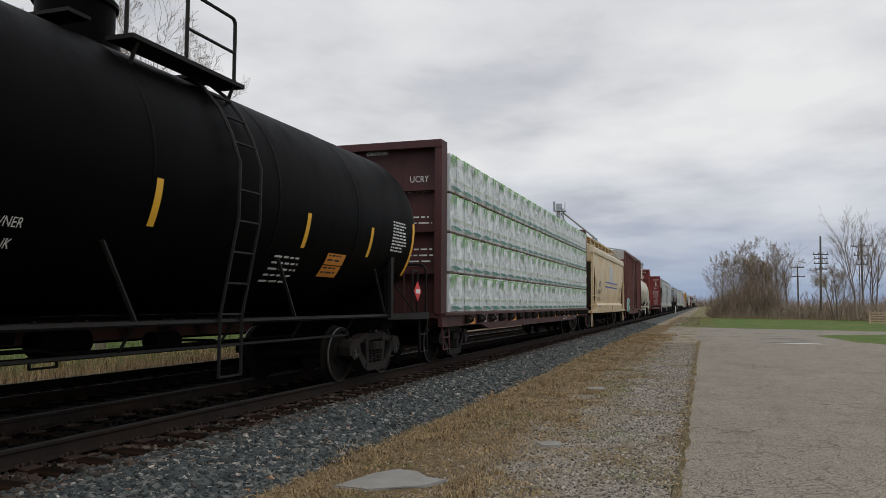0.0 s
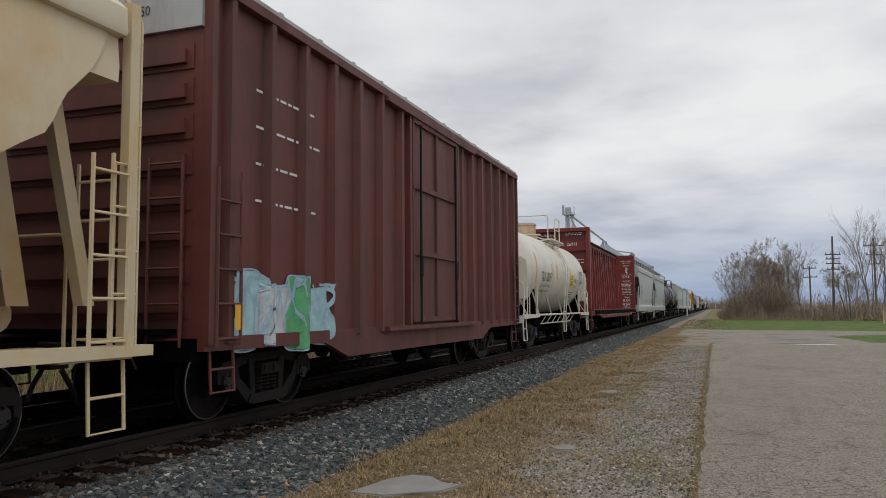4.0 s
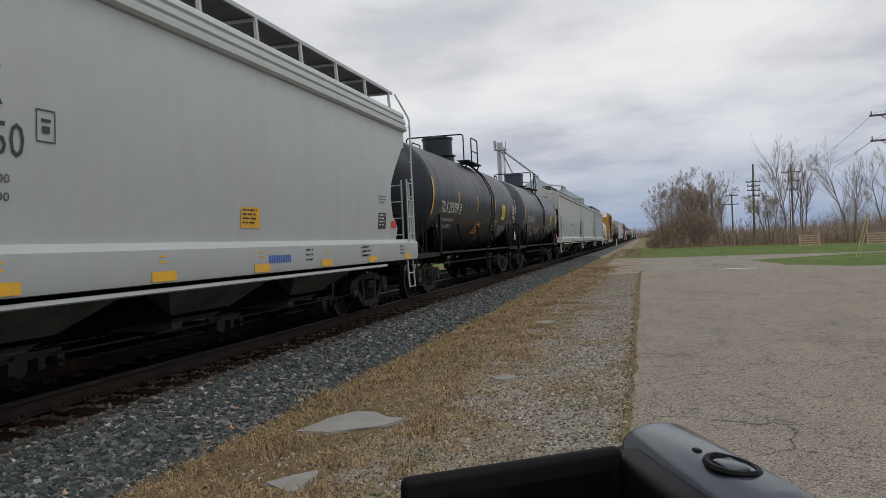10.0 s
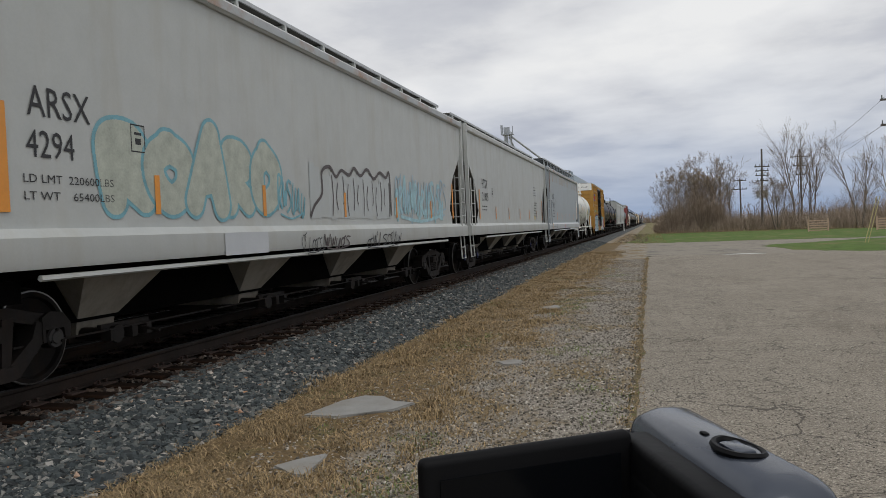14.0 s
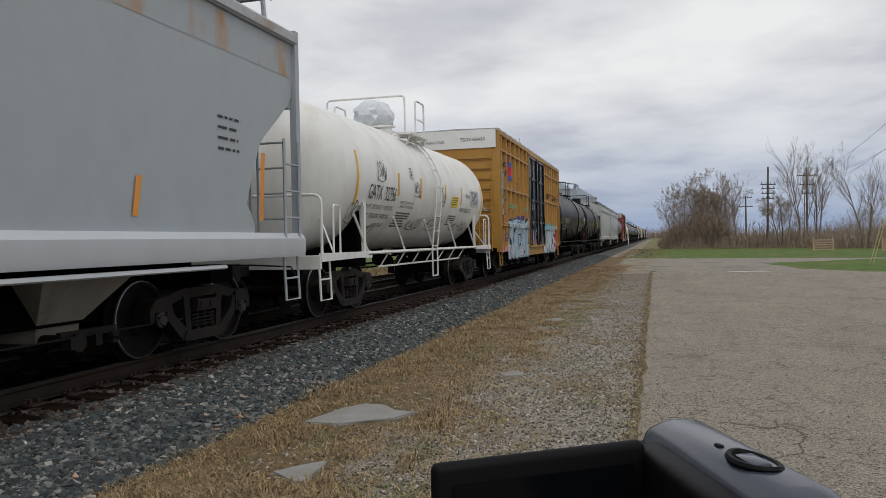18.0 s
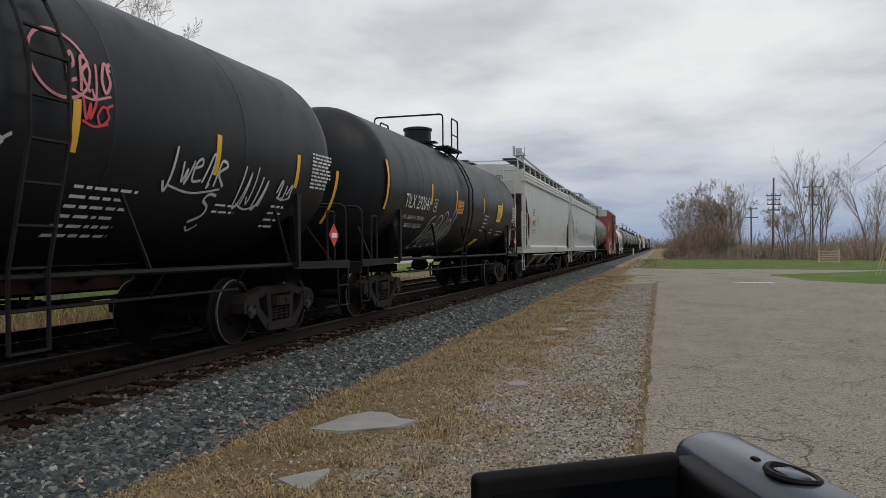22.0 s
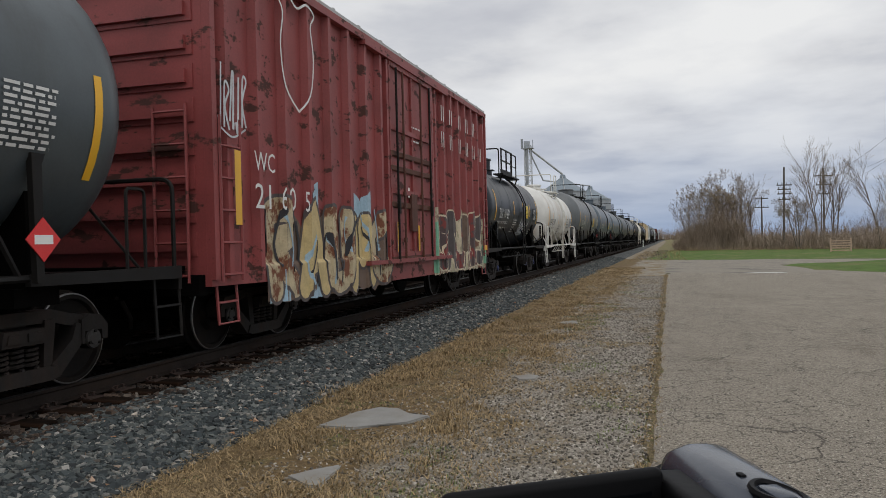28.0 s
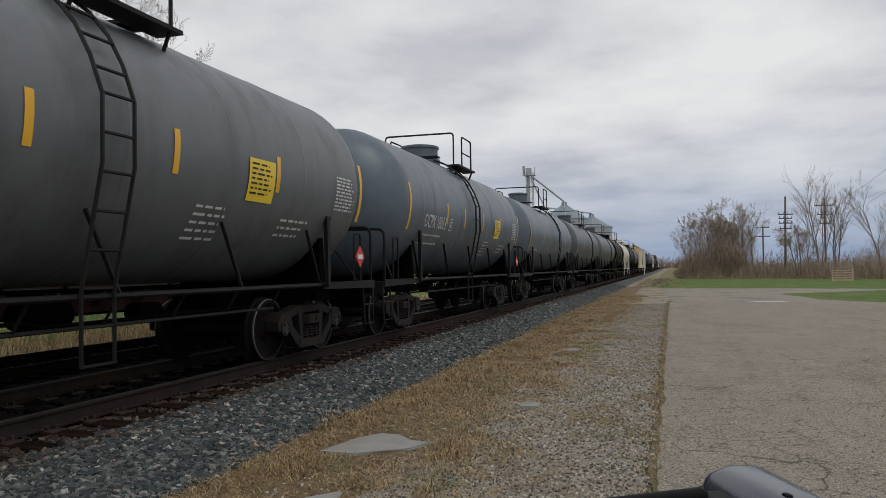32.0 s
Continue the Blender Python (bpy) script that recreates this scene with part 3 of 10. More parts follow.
def fitted(car, surf, text, u0, u1, v, cap, mat, lift=0.014, cut=0.0, name="lettering"):
    """Writing stretched between two places along the car, cap high above v."""
    bm = letters(text, 1.0)
    xs_, ys_ = [q.co.x for q in bm.verts], [q.co.y for q in bm.verts]
    x0, kx, y0, ky = min(xs_), (u1 - u0) / (max(xs_) - min(xs_)), min(ys_), cap / (max(ys_) - min(ys_))
    for q in bm.verts:
        q.co = Vector(((q.co.x - x0) * kx, (q.co.y - y0) * ky, 0))
    return part(name, laid(bm, surf, u0, v, lift, cut), mat, car)


def outline_box(car, surf, u0, v0, u1, v1, mat, w=0.02, lift=0.012, name="plate_mark"):
    """A thin painted frame with a mark inside."""
    bm = bmesh.new()
    for a, b, c, d in ((u0, v0, u1, v0 + w), (u0, v1 - w, u1, v1), (u0, v0 + w, u0 + w, v1 - w), (u1 - w, v0 + w, u1, v1 - w)):
        quad(bm, surf, a, b, c, d, lift)
    quad(bm, surf, u0 + (u1 - u0) * 0.3, v0 + (v1 - v0) * 0.28, u0 + (u1 - u0) * 0.7, v0 + (v1 - v0) * 0.5, lift)
    quad(bm, surf, u0 + (u1 - u0) * 0.25, v0 + (v1 - v0) * 0.62, u0 + (u1 - u0) * 0.75, v0 + (v1 - v0) * 0.72, lift)
    return part(name, bm, mat, car)


def quad(bm, surf, u0, v0, u1, v1, lift, n=1, lean=0.0):
    prev = None
    for i in range(n + 1):
        s = i / n
        v = v0 + (v1 - v0) * s
        du = lean * s
        a, b = bm.verts.new(surf(u0 + du, v, lift)), bm.verts.new(surf(u1 + du, v, lift))
        if prev:
            bm.faces.new((prev[0], prev[1], b, a))
        prev = (a, b)


def panel(car, surf, u0, v0, u1, v1, mat, name="placard", lift=0.006, label="", n=4, rows=0, ink=None, rng=None, lean=0.0):
    """A plate or painted block; rows of bars stand for small print."""
    bm = bmesh.new()
    quad(bm, surf, u0, v0, u1, v1, lift, n, lean)
    ob = part(name, bm, mat, car, label)
    if rows:
        bars(car, surf, u0 + (u1 - u0) * 0.08, v1 - (v1 - v0) * 0.1, (u1 - u0) * 0.84, int(rows * 1.4), (v1 - v0) * 0.8 / int(rows * 1.4), ink, lift + 0.003, parent=ob, rng=rng, fill=0.4)
    return ob


def bars(car, surf, u, v, width, rows, pitch, ink, lift=0.005, parent=None, rng=None, fill=0.32, name="small_print"):
    """Writing too small to read: short bars in rows, downwards from v."""
    rng = rng or random.Random(int(u * 97 + v * 31 + rows))
    bm = bmesh.new()
    for r in range(rows):
        x, end = 0.0, width * rng.uniform(0.75, 1.0)
        while x < end:
            w = min(min(pitch, 0.08) * rng.uniform(0.8, 3.2), end - x)
            top = v - r * pitch
            quad(bm, surf, u + x, top - min(pitch * fill, 0.032), u + x + w * 0.92, top, lift)
            x += w + min(pitch, 0.08) * 0.42
    ob = part(name, bm, ink, parent if parent is not None else car)
    ob["kind"] = "stuff"
    return ob


def stripe(car, surf, u, v, w=0.1, h=0.6, mat=None, lift=0.006, lean=0.0):
    bm = bmesh.new()
    quad(bm, surf, u - w / 2, v, u + w / 2, v + h, lift, 6, lean)
    return part("reflector_stripe", bm, mat or M_STRIPE, car)


def ribbon(bm, surf, pts, w, lift, fine=0.0):
    """A sprayed line: a flat band along points on the surface."""
    if fine:
        out = [pts[0]]
        for a, b in zip(pts, pts[1:]):
            n = max(1, int(math.hypot(b[0] - a[0], b[1] - a[1]) / fine))
            out += [(a[0] + (b[0] - a[0]) * k / n, a[1] + (b[1] - a[1]) * k / n) for k in range(1, n + 1)]
        pts = out
    prev = None
    for i, (u, v) in enumerate(pts):
        a, b = pts[max(i - 1, 0)], pts[min(i + 1, len(pts) - 1)]
        dx, dy = b[0] - a[0], b[1] - a[1]
        d = math.hypot(dx, dy) or 1e-6
        nx, ny = -dy / d * w / 2, dx / d * w / 2
        p, q = bm.verts.new(surf(u + nx, v + ny, lift)), bm.verts.new(surf(u - nx, v - ny, lift))
        if prev:
            try:
                bm.faces.new((prev[0], prev[1], q, p))
            except ValueError:
                pass
        prev = (p, q)


def smooth_line(ctrl, steps=7):
    out = []
    n = len(ctrl)
    for i in range(n - 1):
        p0, p1, p2, p3 = ctrl[max(i - 1, 0)], ctrl[i], ctrl[i + 1], ctrl[min(i + 2, n - 1)]
        for k in range(steps):
            t = k / steps
            out.append(tuple(0.5 * ((2 * p1[j]) + (-p0[j] + p2[j]) * t + (2 * p0[j] - 5 * p1[j] + 4 * p2[j] - p3[j]) * t * t + (-p0[j] + 3 * p1[j] - 3 * p2[j] + p3[j]) * t ** 3) for j in (0, 1)))
    out.append(ctrl[-1])
    return out


# strokes of a quick hand: points in a unit box
GLYPHS = [[(0.9, 0.95), (0.3, 1.0), (0.1, 0.75), (0.7, 0.5), (0.75, 0.15), (0.0, 0.0)], [(0.1, 0.0), (0.15, 1.0), (0.8, 0.9), (0.2, 0.5), (0.95, 0.0)],
          [(0.0, 0.4), (0.6, 0.55), (0.5, 0.85), (0.1, 0.6), (0.2, 0.1), (0.9, 0.15)], [(0.0, 0.1), (0.35, 1.0), (0.55, 0.95), (0.6, 0.0), (0.75, 0.1)],
          [(0.2, 1.0), (0.1, 0.1), (0.5, 0.0), (0.85, 0.9), (0.8, 0.0)], [(0.8, 0.7), (0.3, 0.85), (0.05, 0.4), (0.4, 0.0), (0.85, 0.3), (0.6, 0.75), (1.0, 0.95)],
          [(0.05, 0.95), (0.4, 0.1), (0.6, 0.7), (0.75, 0.05), (1.0, 1.0)], [(0.5, 1.1), (0.45, -0.15), (0.1, 0.1)]]


def scrawl(car, surf, u, v, w, h, mat, seed, strokes=5, thick=0.03, lift=0.008, loops=5, name="graffiti", label="sprayed scribble"):
    """A quick tag: leaning strokes like handwriting, with a tail under them."""
    rng = random.Random(seed)
    bm = bmesh.new()
    cw = w / strokes
    for s in range(strokes):
        g = rng.choice(GLYPHS)
        x = u + cw * s
        k = rng.uniform(0.65, 1.0)
        b = rng.uniform(0.0, 0.2)
        ctrl = [(x + cw * (a * 0.95 + 0.22 * c + rng.uniform(-0.06, 0.06)), v + h * (b + k * c * 0.8 + rng.uniform(-0.04, 0.04))) for a, c in g]
        ribbon(bm, surf, smooth_line(ctrl, 6), thick * rng.uniform(0.75, 1.1), lift)
    ribbon(bm, surf, smooth_line([(u + w * 0.1, v + h * 0.05), (u + w * 0.5, v - h * 0.06), (u + w * 0.95, v + h * 0.1)], 5), thick * 0.7, lift)
    return part(name, bm, mat, car, label)


def bubble_letters(car, surf, u, v, w, h, count, fill, edge, seed, wild=False, lift=0.007, label="large bubble-letter graffiti", thick=0.05):
    """Fat letters: filled rounded shapes, outlined, with inner lines."""
    rng = random.Random(seed)
    mats = fill if isinstance(fill, (list, tuple)) else [fill]
    lines = bmesh.new()
    blobs = [bmesh.new() for _ in range(count)]
    cw = w / count
    for i in range(count):
        cx = u + cw * (i + 0.5)
        hh = h * rng.uniform(0.85, 1.0)
        ring = []
        m = 14
        for k in range(m):
            a = 2 * math.pi * k / m
            ru = cw * (0.66 if wild else 0.58) * (abs(math.cos(a)) ** (0.4 if wild else 0.55)) * (1 if math.cos(a) >= 0 else -1) * rng.uniform(*((0.7, 1.2) if wild else (0.86, 1.08)))
            rv = hh * 0.5 * (abs(math.sin(a)) ** 0.55) * (1 if math.sin(a) >= 0 else -1) * rng.uniform(*((0.74, 1.12) if wild else (0.86, 1.06)))
            ring.append((cx + ru, v + hh * 0.5 + rv))
        ring = smooth_line(ring + [ring[0]], 4)
        bmf = blobs[i]
        # a fan in thin courses so that it follows a round side
        lo, hi = min(p[1] for p in ring), max(p[1] for p in ring)
        steps = 30 if wild else 12
        last = None
        for k in range(steps + 1):
            vv = lo + (hi - lo) * (0.02 + 0.96 * k / steps)
            xs = []
            for p, q in zip(ring, ring[1:]):
                if (p[1] - vv) * (q[1] - vv) < 0:
                    xs.append(p[0] + (q[0] - p[0]) * (vv - p[1]) / (q[1] - p[1]))
            if len(xs) >= 2:
                m2 = 28 if wild else 1
                row = [bmf.verts.new(surf(min(xs) + (max(xs) - min(xs)) * q / m2, vv, lift + 0.001 * (i % 2))) for q in range(m2 + 1)]
                if last:
                    for q in range(m2):
                        bmf.faces.new((last[q], last[q + 1], row[q + 1], row[q]))
                last = row
        ribbon(lines, surf, ring, thick * (0.45 if wild else 1.0), lift + 0.004, 0.03 if wild else 0)
        # inner strokes
        if wild:
            for j in range(4):
                pts = [(cx + cw * rng.uniform(-0.55, 0.55), v + hh * rng.uniform(0.08, 0.92))]
                for _ in range(rng.randint(2, 3)):
                    p = pts[-1]
                    pts.append((max(cx - cw * 0.6, min(cx + cw * 0.6, p[0] + cw * rng.choice((-0.5, -0.2, 0.15, 0.5)))), max(v + 0.05 * hh, min(v + 0.95 * hh, p[1] + hh * rng.choice((-0.5, -0.3, 0.3, 0.55))))))
                ribbon(lines, surf, pts if rng.random() < 0.4 else smooth_line(pts, 5), thick * rng.uniform(0.5, 1.3), lift + 0.004, 0.03)
        for j in range(0 if wild else rng.randint(1, 3)):
            x0 = cx + cw * rng.uniform(-0.25, 0.25)
            ctrl = [(x0, v + hh * rng.uniform(0.1, 0.3)), (x0 + cw * rng.uniform(-0.1, 0.1), v + hh * 0.5), (x0 + cw * rng.uniform(-0.15, 0.15), v + hh * rng.uniform(0.6, 0.85))]
            ribbon(lines, surf, smooth_line(ctrl), thick * 0.9, lift + 0.004)
    whole = None
    for i, bmf in enumerate(blobs):
        whole = part("graffiti_fill", bmf, mats[i % len(mats)], car, label if i == 0 else "")
    part("graffiti_outline", lines, edge, car)
    return whole


# fat letter-like strokes in a unit box
FAT = [[(0.16, 0.0), (0.12, 0.55), (0.16, 0.92), (0.62, 0.96), (0.76, 0.72), (0.3, 0.5), (0.84, 0.02)], [(0.5, 0.94), (0.14, 0.70), (0.14, 0.25), (0.5, 0.04), (0.86, 0.28), (0.85, 0.72), (0.46, 0.95)],
       [(0.05, 0.0), (0.26, 0.93), (0.5, 0.38), (0.74, 0.93), (0.95, 0.0)], [(0.86, 0.84), (0.45, 0.97), (0.16, 0.72), (0.78, 0.40), (0.6, 0.05), (0.12, 0.10)],
       [(0.14, 0.95), (0.18, 0.12), (0.52, 0.03), (0.86, 0.2), (0.84, 0.95)], [(0.10, 0.0), (0.45, 0.96), (0.60, 0.92), (0.90, 0.0), (0.68, 0.36), (0.3, 0.34)]]


def columns(bm, surf, us, du, edges, lift, most=0.02):
    """Upright strips of paint, cut fine enough to follow ribs and curves."""
    for u, runs in zip(us, edges):
        for a, b in runs:
            first = int(math.floor(a / most)) + 1
            last = None
            for v in [a] + [most * k for k in range(first, int(math.ceil(b / most)))] + [b]:
                row = (bm.verts.new(surf(u, v, lift)), bm.verts.new(surf(u + du, v, lift)))
                if last:
                    bm.faces.new((last[0], last[1], row[1], row[0]))
                last = row


def fat_stroke(bm, surf, pts, w, lift, du=0.008, dv=0.006):
    """A broad round-ended stroke of paint along a line."""
    p = np.array(pts)
    us = np.arange(p[:, 0].min() - w / 2, p[:, 0].max() + w / 2, du)
    vs = np.arange(p[:, 1].min() - w / 2 - dv, p[:, 1].max() + w / 2 + 2 * dv, dv)
    gu, gv = np.meshgrid(us + du / 2, vs, indexing="ij")
    near = np.full(gu.shape, 9.0)
    for (ax, ay), (bx, by) in zip(p, p[1:]):
        dx, dy = bx - ax, by - ay
        k = np.clip(((gu - ax) * dx + (gv - ay) * dy) / (dx * dx + dy * dy + 1e-9), 0, 1)
        near = np.minimum(near, (gu - ax - k * dx) ** 2 + (gv - ay - k * dy) ** 2)
    inside = (near < w * w / 4).astype(int)
    inside[:, 0] = inside[:, -1] = 0
    edges = []
    for row in inside:
        cut = np.flatnonzero(np.diff(row))
        edges.append([(vs[a] + dv / 2, vs[b] + dv / 2) for a, b in zip(cut[::2], cut[1::2])])
    columns(bm, surf, us, du, edges, lift)


def backing(car, surf, u0, u1, v0, v1, mat, lift, seed, cell=0.02, wave=0.2):
    """A sprayed ground behind letters, with a lumpy upper edge."""
    bm = bmesh.new()
    us = [u0 + cell * i for i in range(int((u1 - u0) / cell))]
    edges = []
    for u in us:
        top = v1 + wave * (0.8 * abs(math.sin(2.6 * u + seed)) ** 0.6 - 0.5) + wave * 0.35 * noise.noise((u * 1.3, seed, 0))
        edges.append([(v0 + wave * 0.2 * noise.noise((u * 4, seed, 6)), top)])
    columns(bm, surf, us, cell, edges, lift)
    return part("graffiti_ground", bm, mat, car)


def fat_letters(car, surf, u, v, w, h, shapes, fill, edge, seed, stroke=0.30, rim=0.05, lift=0.012, label="fat sprayed letters"):
    """A row of overlapping broad letters: each a rim with a paler or darker filling on it."""
    rng = random.Random(seed)
    mats = fill if isinstance(fill, (list, tuple)) else [fill]
    cw = w / len(shapes)
    for i, k in enumerate(shapes):
        hh = h * rng.uniform(0.86, 1.0)
        x, lean = u + cw * (i - 0.06), rng.uniform(-0.08, 0.08)
        ctrl = [(x + cw * 1.12 * (a * 0.86 + 0.07 + lean * c + rng.uniform(-0.03, 0.03)), v + stroke * 0.5 + (hh - stroke) * (c + rng.uniform(-0.03, 0.03))) for a, c in FAT[k]]
        line = smooth_line(ctrl, 6)
        rise = lift + 0.0025 * (i % 3)
        bm = bmesh.new()
        fat_stroke(bm, surf, line, stroke + 2 * rim, rise)
        ob = part("graffiti_outline", bm, edge, car, label if i == 0 else "")
        bm = bmesh.new()
        fat_stroke(bm, surf, line, stroke, rise + 0.002)
        part("graffiti_fill", bm, mats[i % len(mats)], car)


# ---- car furniture ----


def ladder(car, x, y, z0, z1, mat, w=0.42, r=0.016, pitch=0.38, axis="y", name="ladder", n=5):
    bm = bmesh.new()
    def at(s, z, out=0.0):
        return (x + out, y + s, z) if axis == "y" else (x + s, y + out, z)
    for s in (-w / 2, w / 2):
        tube(bm, [at(s, z0), at(s, z1)], r * 1.3, n)
    z = z0 + 0.08
    while z < z1:
        tube(bm, [at(-w / 2, z), at(w / 2, z)], r, n)
        z += pitch
    return part(name, bm, mat, car)


def step(car, x, y, z_top, mat, depth=0.55, w=0.42, name="sill_step"):
    bm = bmesh.new()
    tube(bm, [(x, y - w / 2, z_top), (x + 0.03, y - w / 2, z_top - depth), (x + 0.03, y + w / 2, z_top - depth), (x, y + w / 2, z_top)], 0.02, 5)
    tube(bm, [(x + 0.02, y - w / 2, z_top - depth * 0.5), (x + 0.02, y + w / 2, z_top - depth * 0.5)], 0.016, 5)
    return part(name, bm, mat, car)


def brake_gear(car, y, mat, seed=0):
    """Reservoir, brake cylinder and rods slung under the frame, close to the centre line."""
    bm = bmesh.new()
    lathe(bm, [(y - 0.42, 0.05), (y - 0.36, 0.15), (y + 0.36, 0.15), (y + 0.42, 0.05)], "y", 14, (-0.2, 0, 0.86))
    part("air_tank", bm, mat, car)
    bm = bmesh.new()
    cyl(bm, (0.3, y + 0.9, 0.84), (0.3, y + 1.35, 0.84), 0.12, n=12)
    tube(bm, [(0.3, y + 1.35, 0.84), (0.3, y + 2.2, 0.80)], 0.02, 5)
    part("brake_cylinder", bm, mat, car)
    bm = bmesh.new()
    tube(bm, [(0.1, y - 3.2, 0.72), (0.1, y + 3.2, 0.72)], 0.02, 5)
    part("brake_rod", bm, mat, car)
    bm = bmesh.new()
    tube(bm, bend([(0.75, y - 4.0, 0.86), (0.75, y - 1.2, 0.86), (0.7, y - 0.9, 0.80), (0.7, y + 4.0, 0.82)], 0.1), 0.022, 5)
    part("train_line", bm, mat, car)
    bm = bmesh.new()
    tube(bm, bend([(0.9, y - 2.6, 0.95), (0.9, y - 2.6, 0.62), (0.9, y - 2.35, 0.62), (0.9, y - 2.35, 0.95)], 0.04), 0.018, 5)
    return part("pipe_hanger", bm, mat, car)


# ---- tank car ----


def tank_car(label, half, radius, zc, paint, ink, head=None, shell=(0.55, 0.55), dome=0.0, ladder_y=0.6, detail=2, frame=None, blue=False, dome_r=0.42, dome_h=0.5,
             platform="loop", rails=None, stripes=(), band=False, group="freight train", dome_mat=None, vent=False, shield=False):
    car = thing("tank_car", label, "tank car", group)
    frame = frame or (paint if paint in (M_WHITE, M_WORNWHITE, M_CREAM) else M_TANKFRAME)
    y0s, y1s = -half + shell[0], half - shell[1]      # ends of the shell
    hd = radius * 0.46        # depth of a dished head
    # an ellipse from the tip to the seam
    prof = []
    for k in range(10):
        a = math.pi / 2 * k / 9
        prof.append((y0s + hd - hd * math.cos(a), max(0.012, radius * math.sin(a))))
    rings = 6
    for k in range(1, rings):
        y = y0s + hd + (y1s - y0s - 2 * hd) * k / rings
        prof += [(y - 0.09, radius), (y - 0.03, radius + 0.001), (y - 0.012, radius + 0.002), (y, radius + 0.006), (y + 0.012, radius + 0.002), (y + 0.03, radius + 0.001), (y + 0.09, radius)]
    prof.insert(10, (y0s + hd + 0.08, radius))
    prof += [(y1s - hd - 0.08, radius)] + [(y1s - (t - y0s), r) for t, r in prof[9::-1]]
    bm = bmesh.new()
    lathe(bm, prof, "y", 48 if detail > 1 else 28, (0, 0, zc))
    part("tank_shell", bm, paint, car, sharp=0.9)
    side = round_side(radius, zc)
    if shield:
        for e in (-1, 1):
            bm = bmesh.new()
            out_y = y0s - 0.04 if e < 0 else y1s + 0.04
            prism(bm, [(-1.35, zc - 0.95), (1.35, zc - 0.95), (1.40, zc - 0.2), (1.36, zc + 0.22), (1.22, zc + 0.34), (-1.22, zc + 0.34), (-1.36, zc + 0.22), (-1.40, zc - 0.2)], "y", min(out_y, out_y + 0.03 * e), max(out_y, out_y + 0.03 * e))
            bmesh.ops.bevel(bm, geom=bm.edges[:], offset=0.012, segments=1, affect='EDGES')
            part("head_shield", bm, paint, car)
    # stub sills and bolsters under each end
    for e in (-1, 1):
        bm = bmesh.new()
        y0, y1 = e * (half - 3.3), e * half
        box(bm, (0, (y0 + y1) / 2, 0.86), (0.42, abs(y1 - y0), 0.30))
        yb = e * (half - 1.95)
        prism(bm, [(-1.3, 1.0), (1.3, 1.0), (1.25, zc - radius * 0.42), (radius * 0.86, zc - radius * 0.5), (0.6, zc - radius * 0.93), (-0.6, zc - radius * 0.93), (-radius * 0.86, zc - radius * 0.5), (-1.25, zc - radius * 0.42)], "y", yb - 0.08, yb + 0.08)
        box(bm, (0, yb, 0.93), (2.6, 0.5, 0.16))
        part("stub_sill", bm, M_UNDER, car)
        # end platform with grab irons
        bm = bmesh.new()
        box(bm, (0, e * (half - 0.30), 1.06), (2.75, 0.62, 0.07))
        box(bm, (0, e * (half - 0.02), 0.98), (2.75, 0.06, 0.2))
        part("end_platform", bm, frame, car)
        for s in ((-1, 1) if detail > 1 else (1,)):
            bm = bmesh.new()
            prism(bm, [(e * (half - 0.02), 1.0), (e * (half - 2.12), 1.03), (e * (half - 2.12), 1.13), (e * (half - 0.02), 1.14)], "x", 1.34 * s, 1.40 * s)
            part("sill_plate", bm, frame, car)
        if detail:
            # a rail across the end on two tall posts, and short ones back to the tank
            bm = bmesh.new()
            tube(bm, bend([(-1.36, e * (half - 0.10), 1.05), (-1.36, e * (half - 0.10), 2.10), (1.36, e * (half - 0.10), 2.10), (1.36, e * (half - 0.10), 1.05)], 0.16), 0.026, 6)
            for s in (-1, 1):
                x = 1.36 * s
                tube(bm, bend([(x, e * (half - 0.58), 1.05), (x, e * (half - 0.58), 1.95), (x, e * (half - 0.86), 1.95), (x, e * (half - 0.86), 1.05)], 0.07), 0.019, 5)
                tube(bm, [(x, e * (half - 0.62), 1.08), (x * 0.62, e * (half - 1.0), 1.95)], 0.018, 5)
            part("end_handrail", bm, frame, car)
            for s in ((1,) if detail == 1 else (-1, 1)):
                step(car, 1.34 * s, e * (half - 0.22), 1.05, frame, 0.68)
    # side sill rail with struts
    for s in ((-1, 1) if detail > 1 else (1,)):
        bm = bmesh.new()
        x = 1.36 * s
        tube(bm, [(x, -(half - 1.6), 1.10), (x, half - 1.6, 1.10)], 0.034, 6)
        k = -(half - 2.2)
        while k < half - 2.0:
            tube(bm, [(x, k, 1.10), (s * radius * 0.90, k - 0.5, zc - radius * 0.52)], 0.026, 5)
            k += (2 * half - 4.4) / 4
        part("side_rail", bm, frame, car)
        for e in (-1, 1):
            bm = bmesh.new()
            prism(bm, [(e * (half - 2.02), 1.06), (e * (half - 2.10), 1.06), (e * (half - 2.13), zc - radius * 0.36), (e * (half - 1.98), zc - radius * 0.36), (e * (half - 2.02), zc - radius * 0.42)], "x", s * (radius * 0.91), s * (radius * 0.91 + 0.06))
            part("bolster_plate", bm, frame, car)
    # a pipe slung on hangers between the trucks
    if detail > 1:
        bm = bmesh.new()
        tube(bm, [(1.15, -(half - 3.3), 0.80), (1.15, half - 3.3, 0.80)], 0.022, 5)
        for k in range(7):
            y = -(half - 3.4) + (2 * half - 6.8) * k / 6
            tube(bm, [(1.15, y, 0.80), (1.34, y, 1.09)], 0.016, 4)
        part("slung_pipe", bm, frame, car)
    # centre ladder, bent round the shell
    lw = 0.44
    for s in (() if ladder_y is None else (1, -1) if detail > 1 else (1,)):
        bm = bmesh.new()
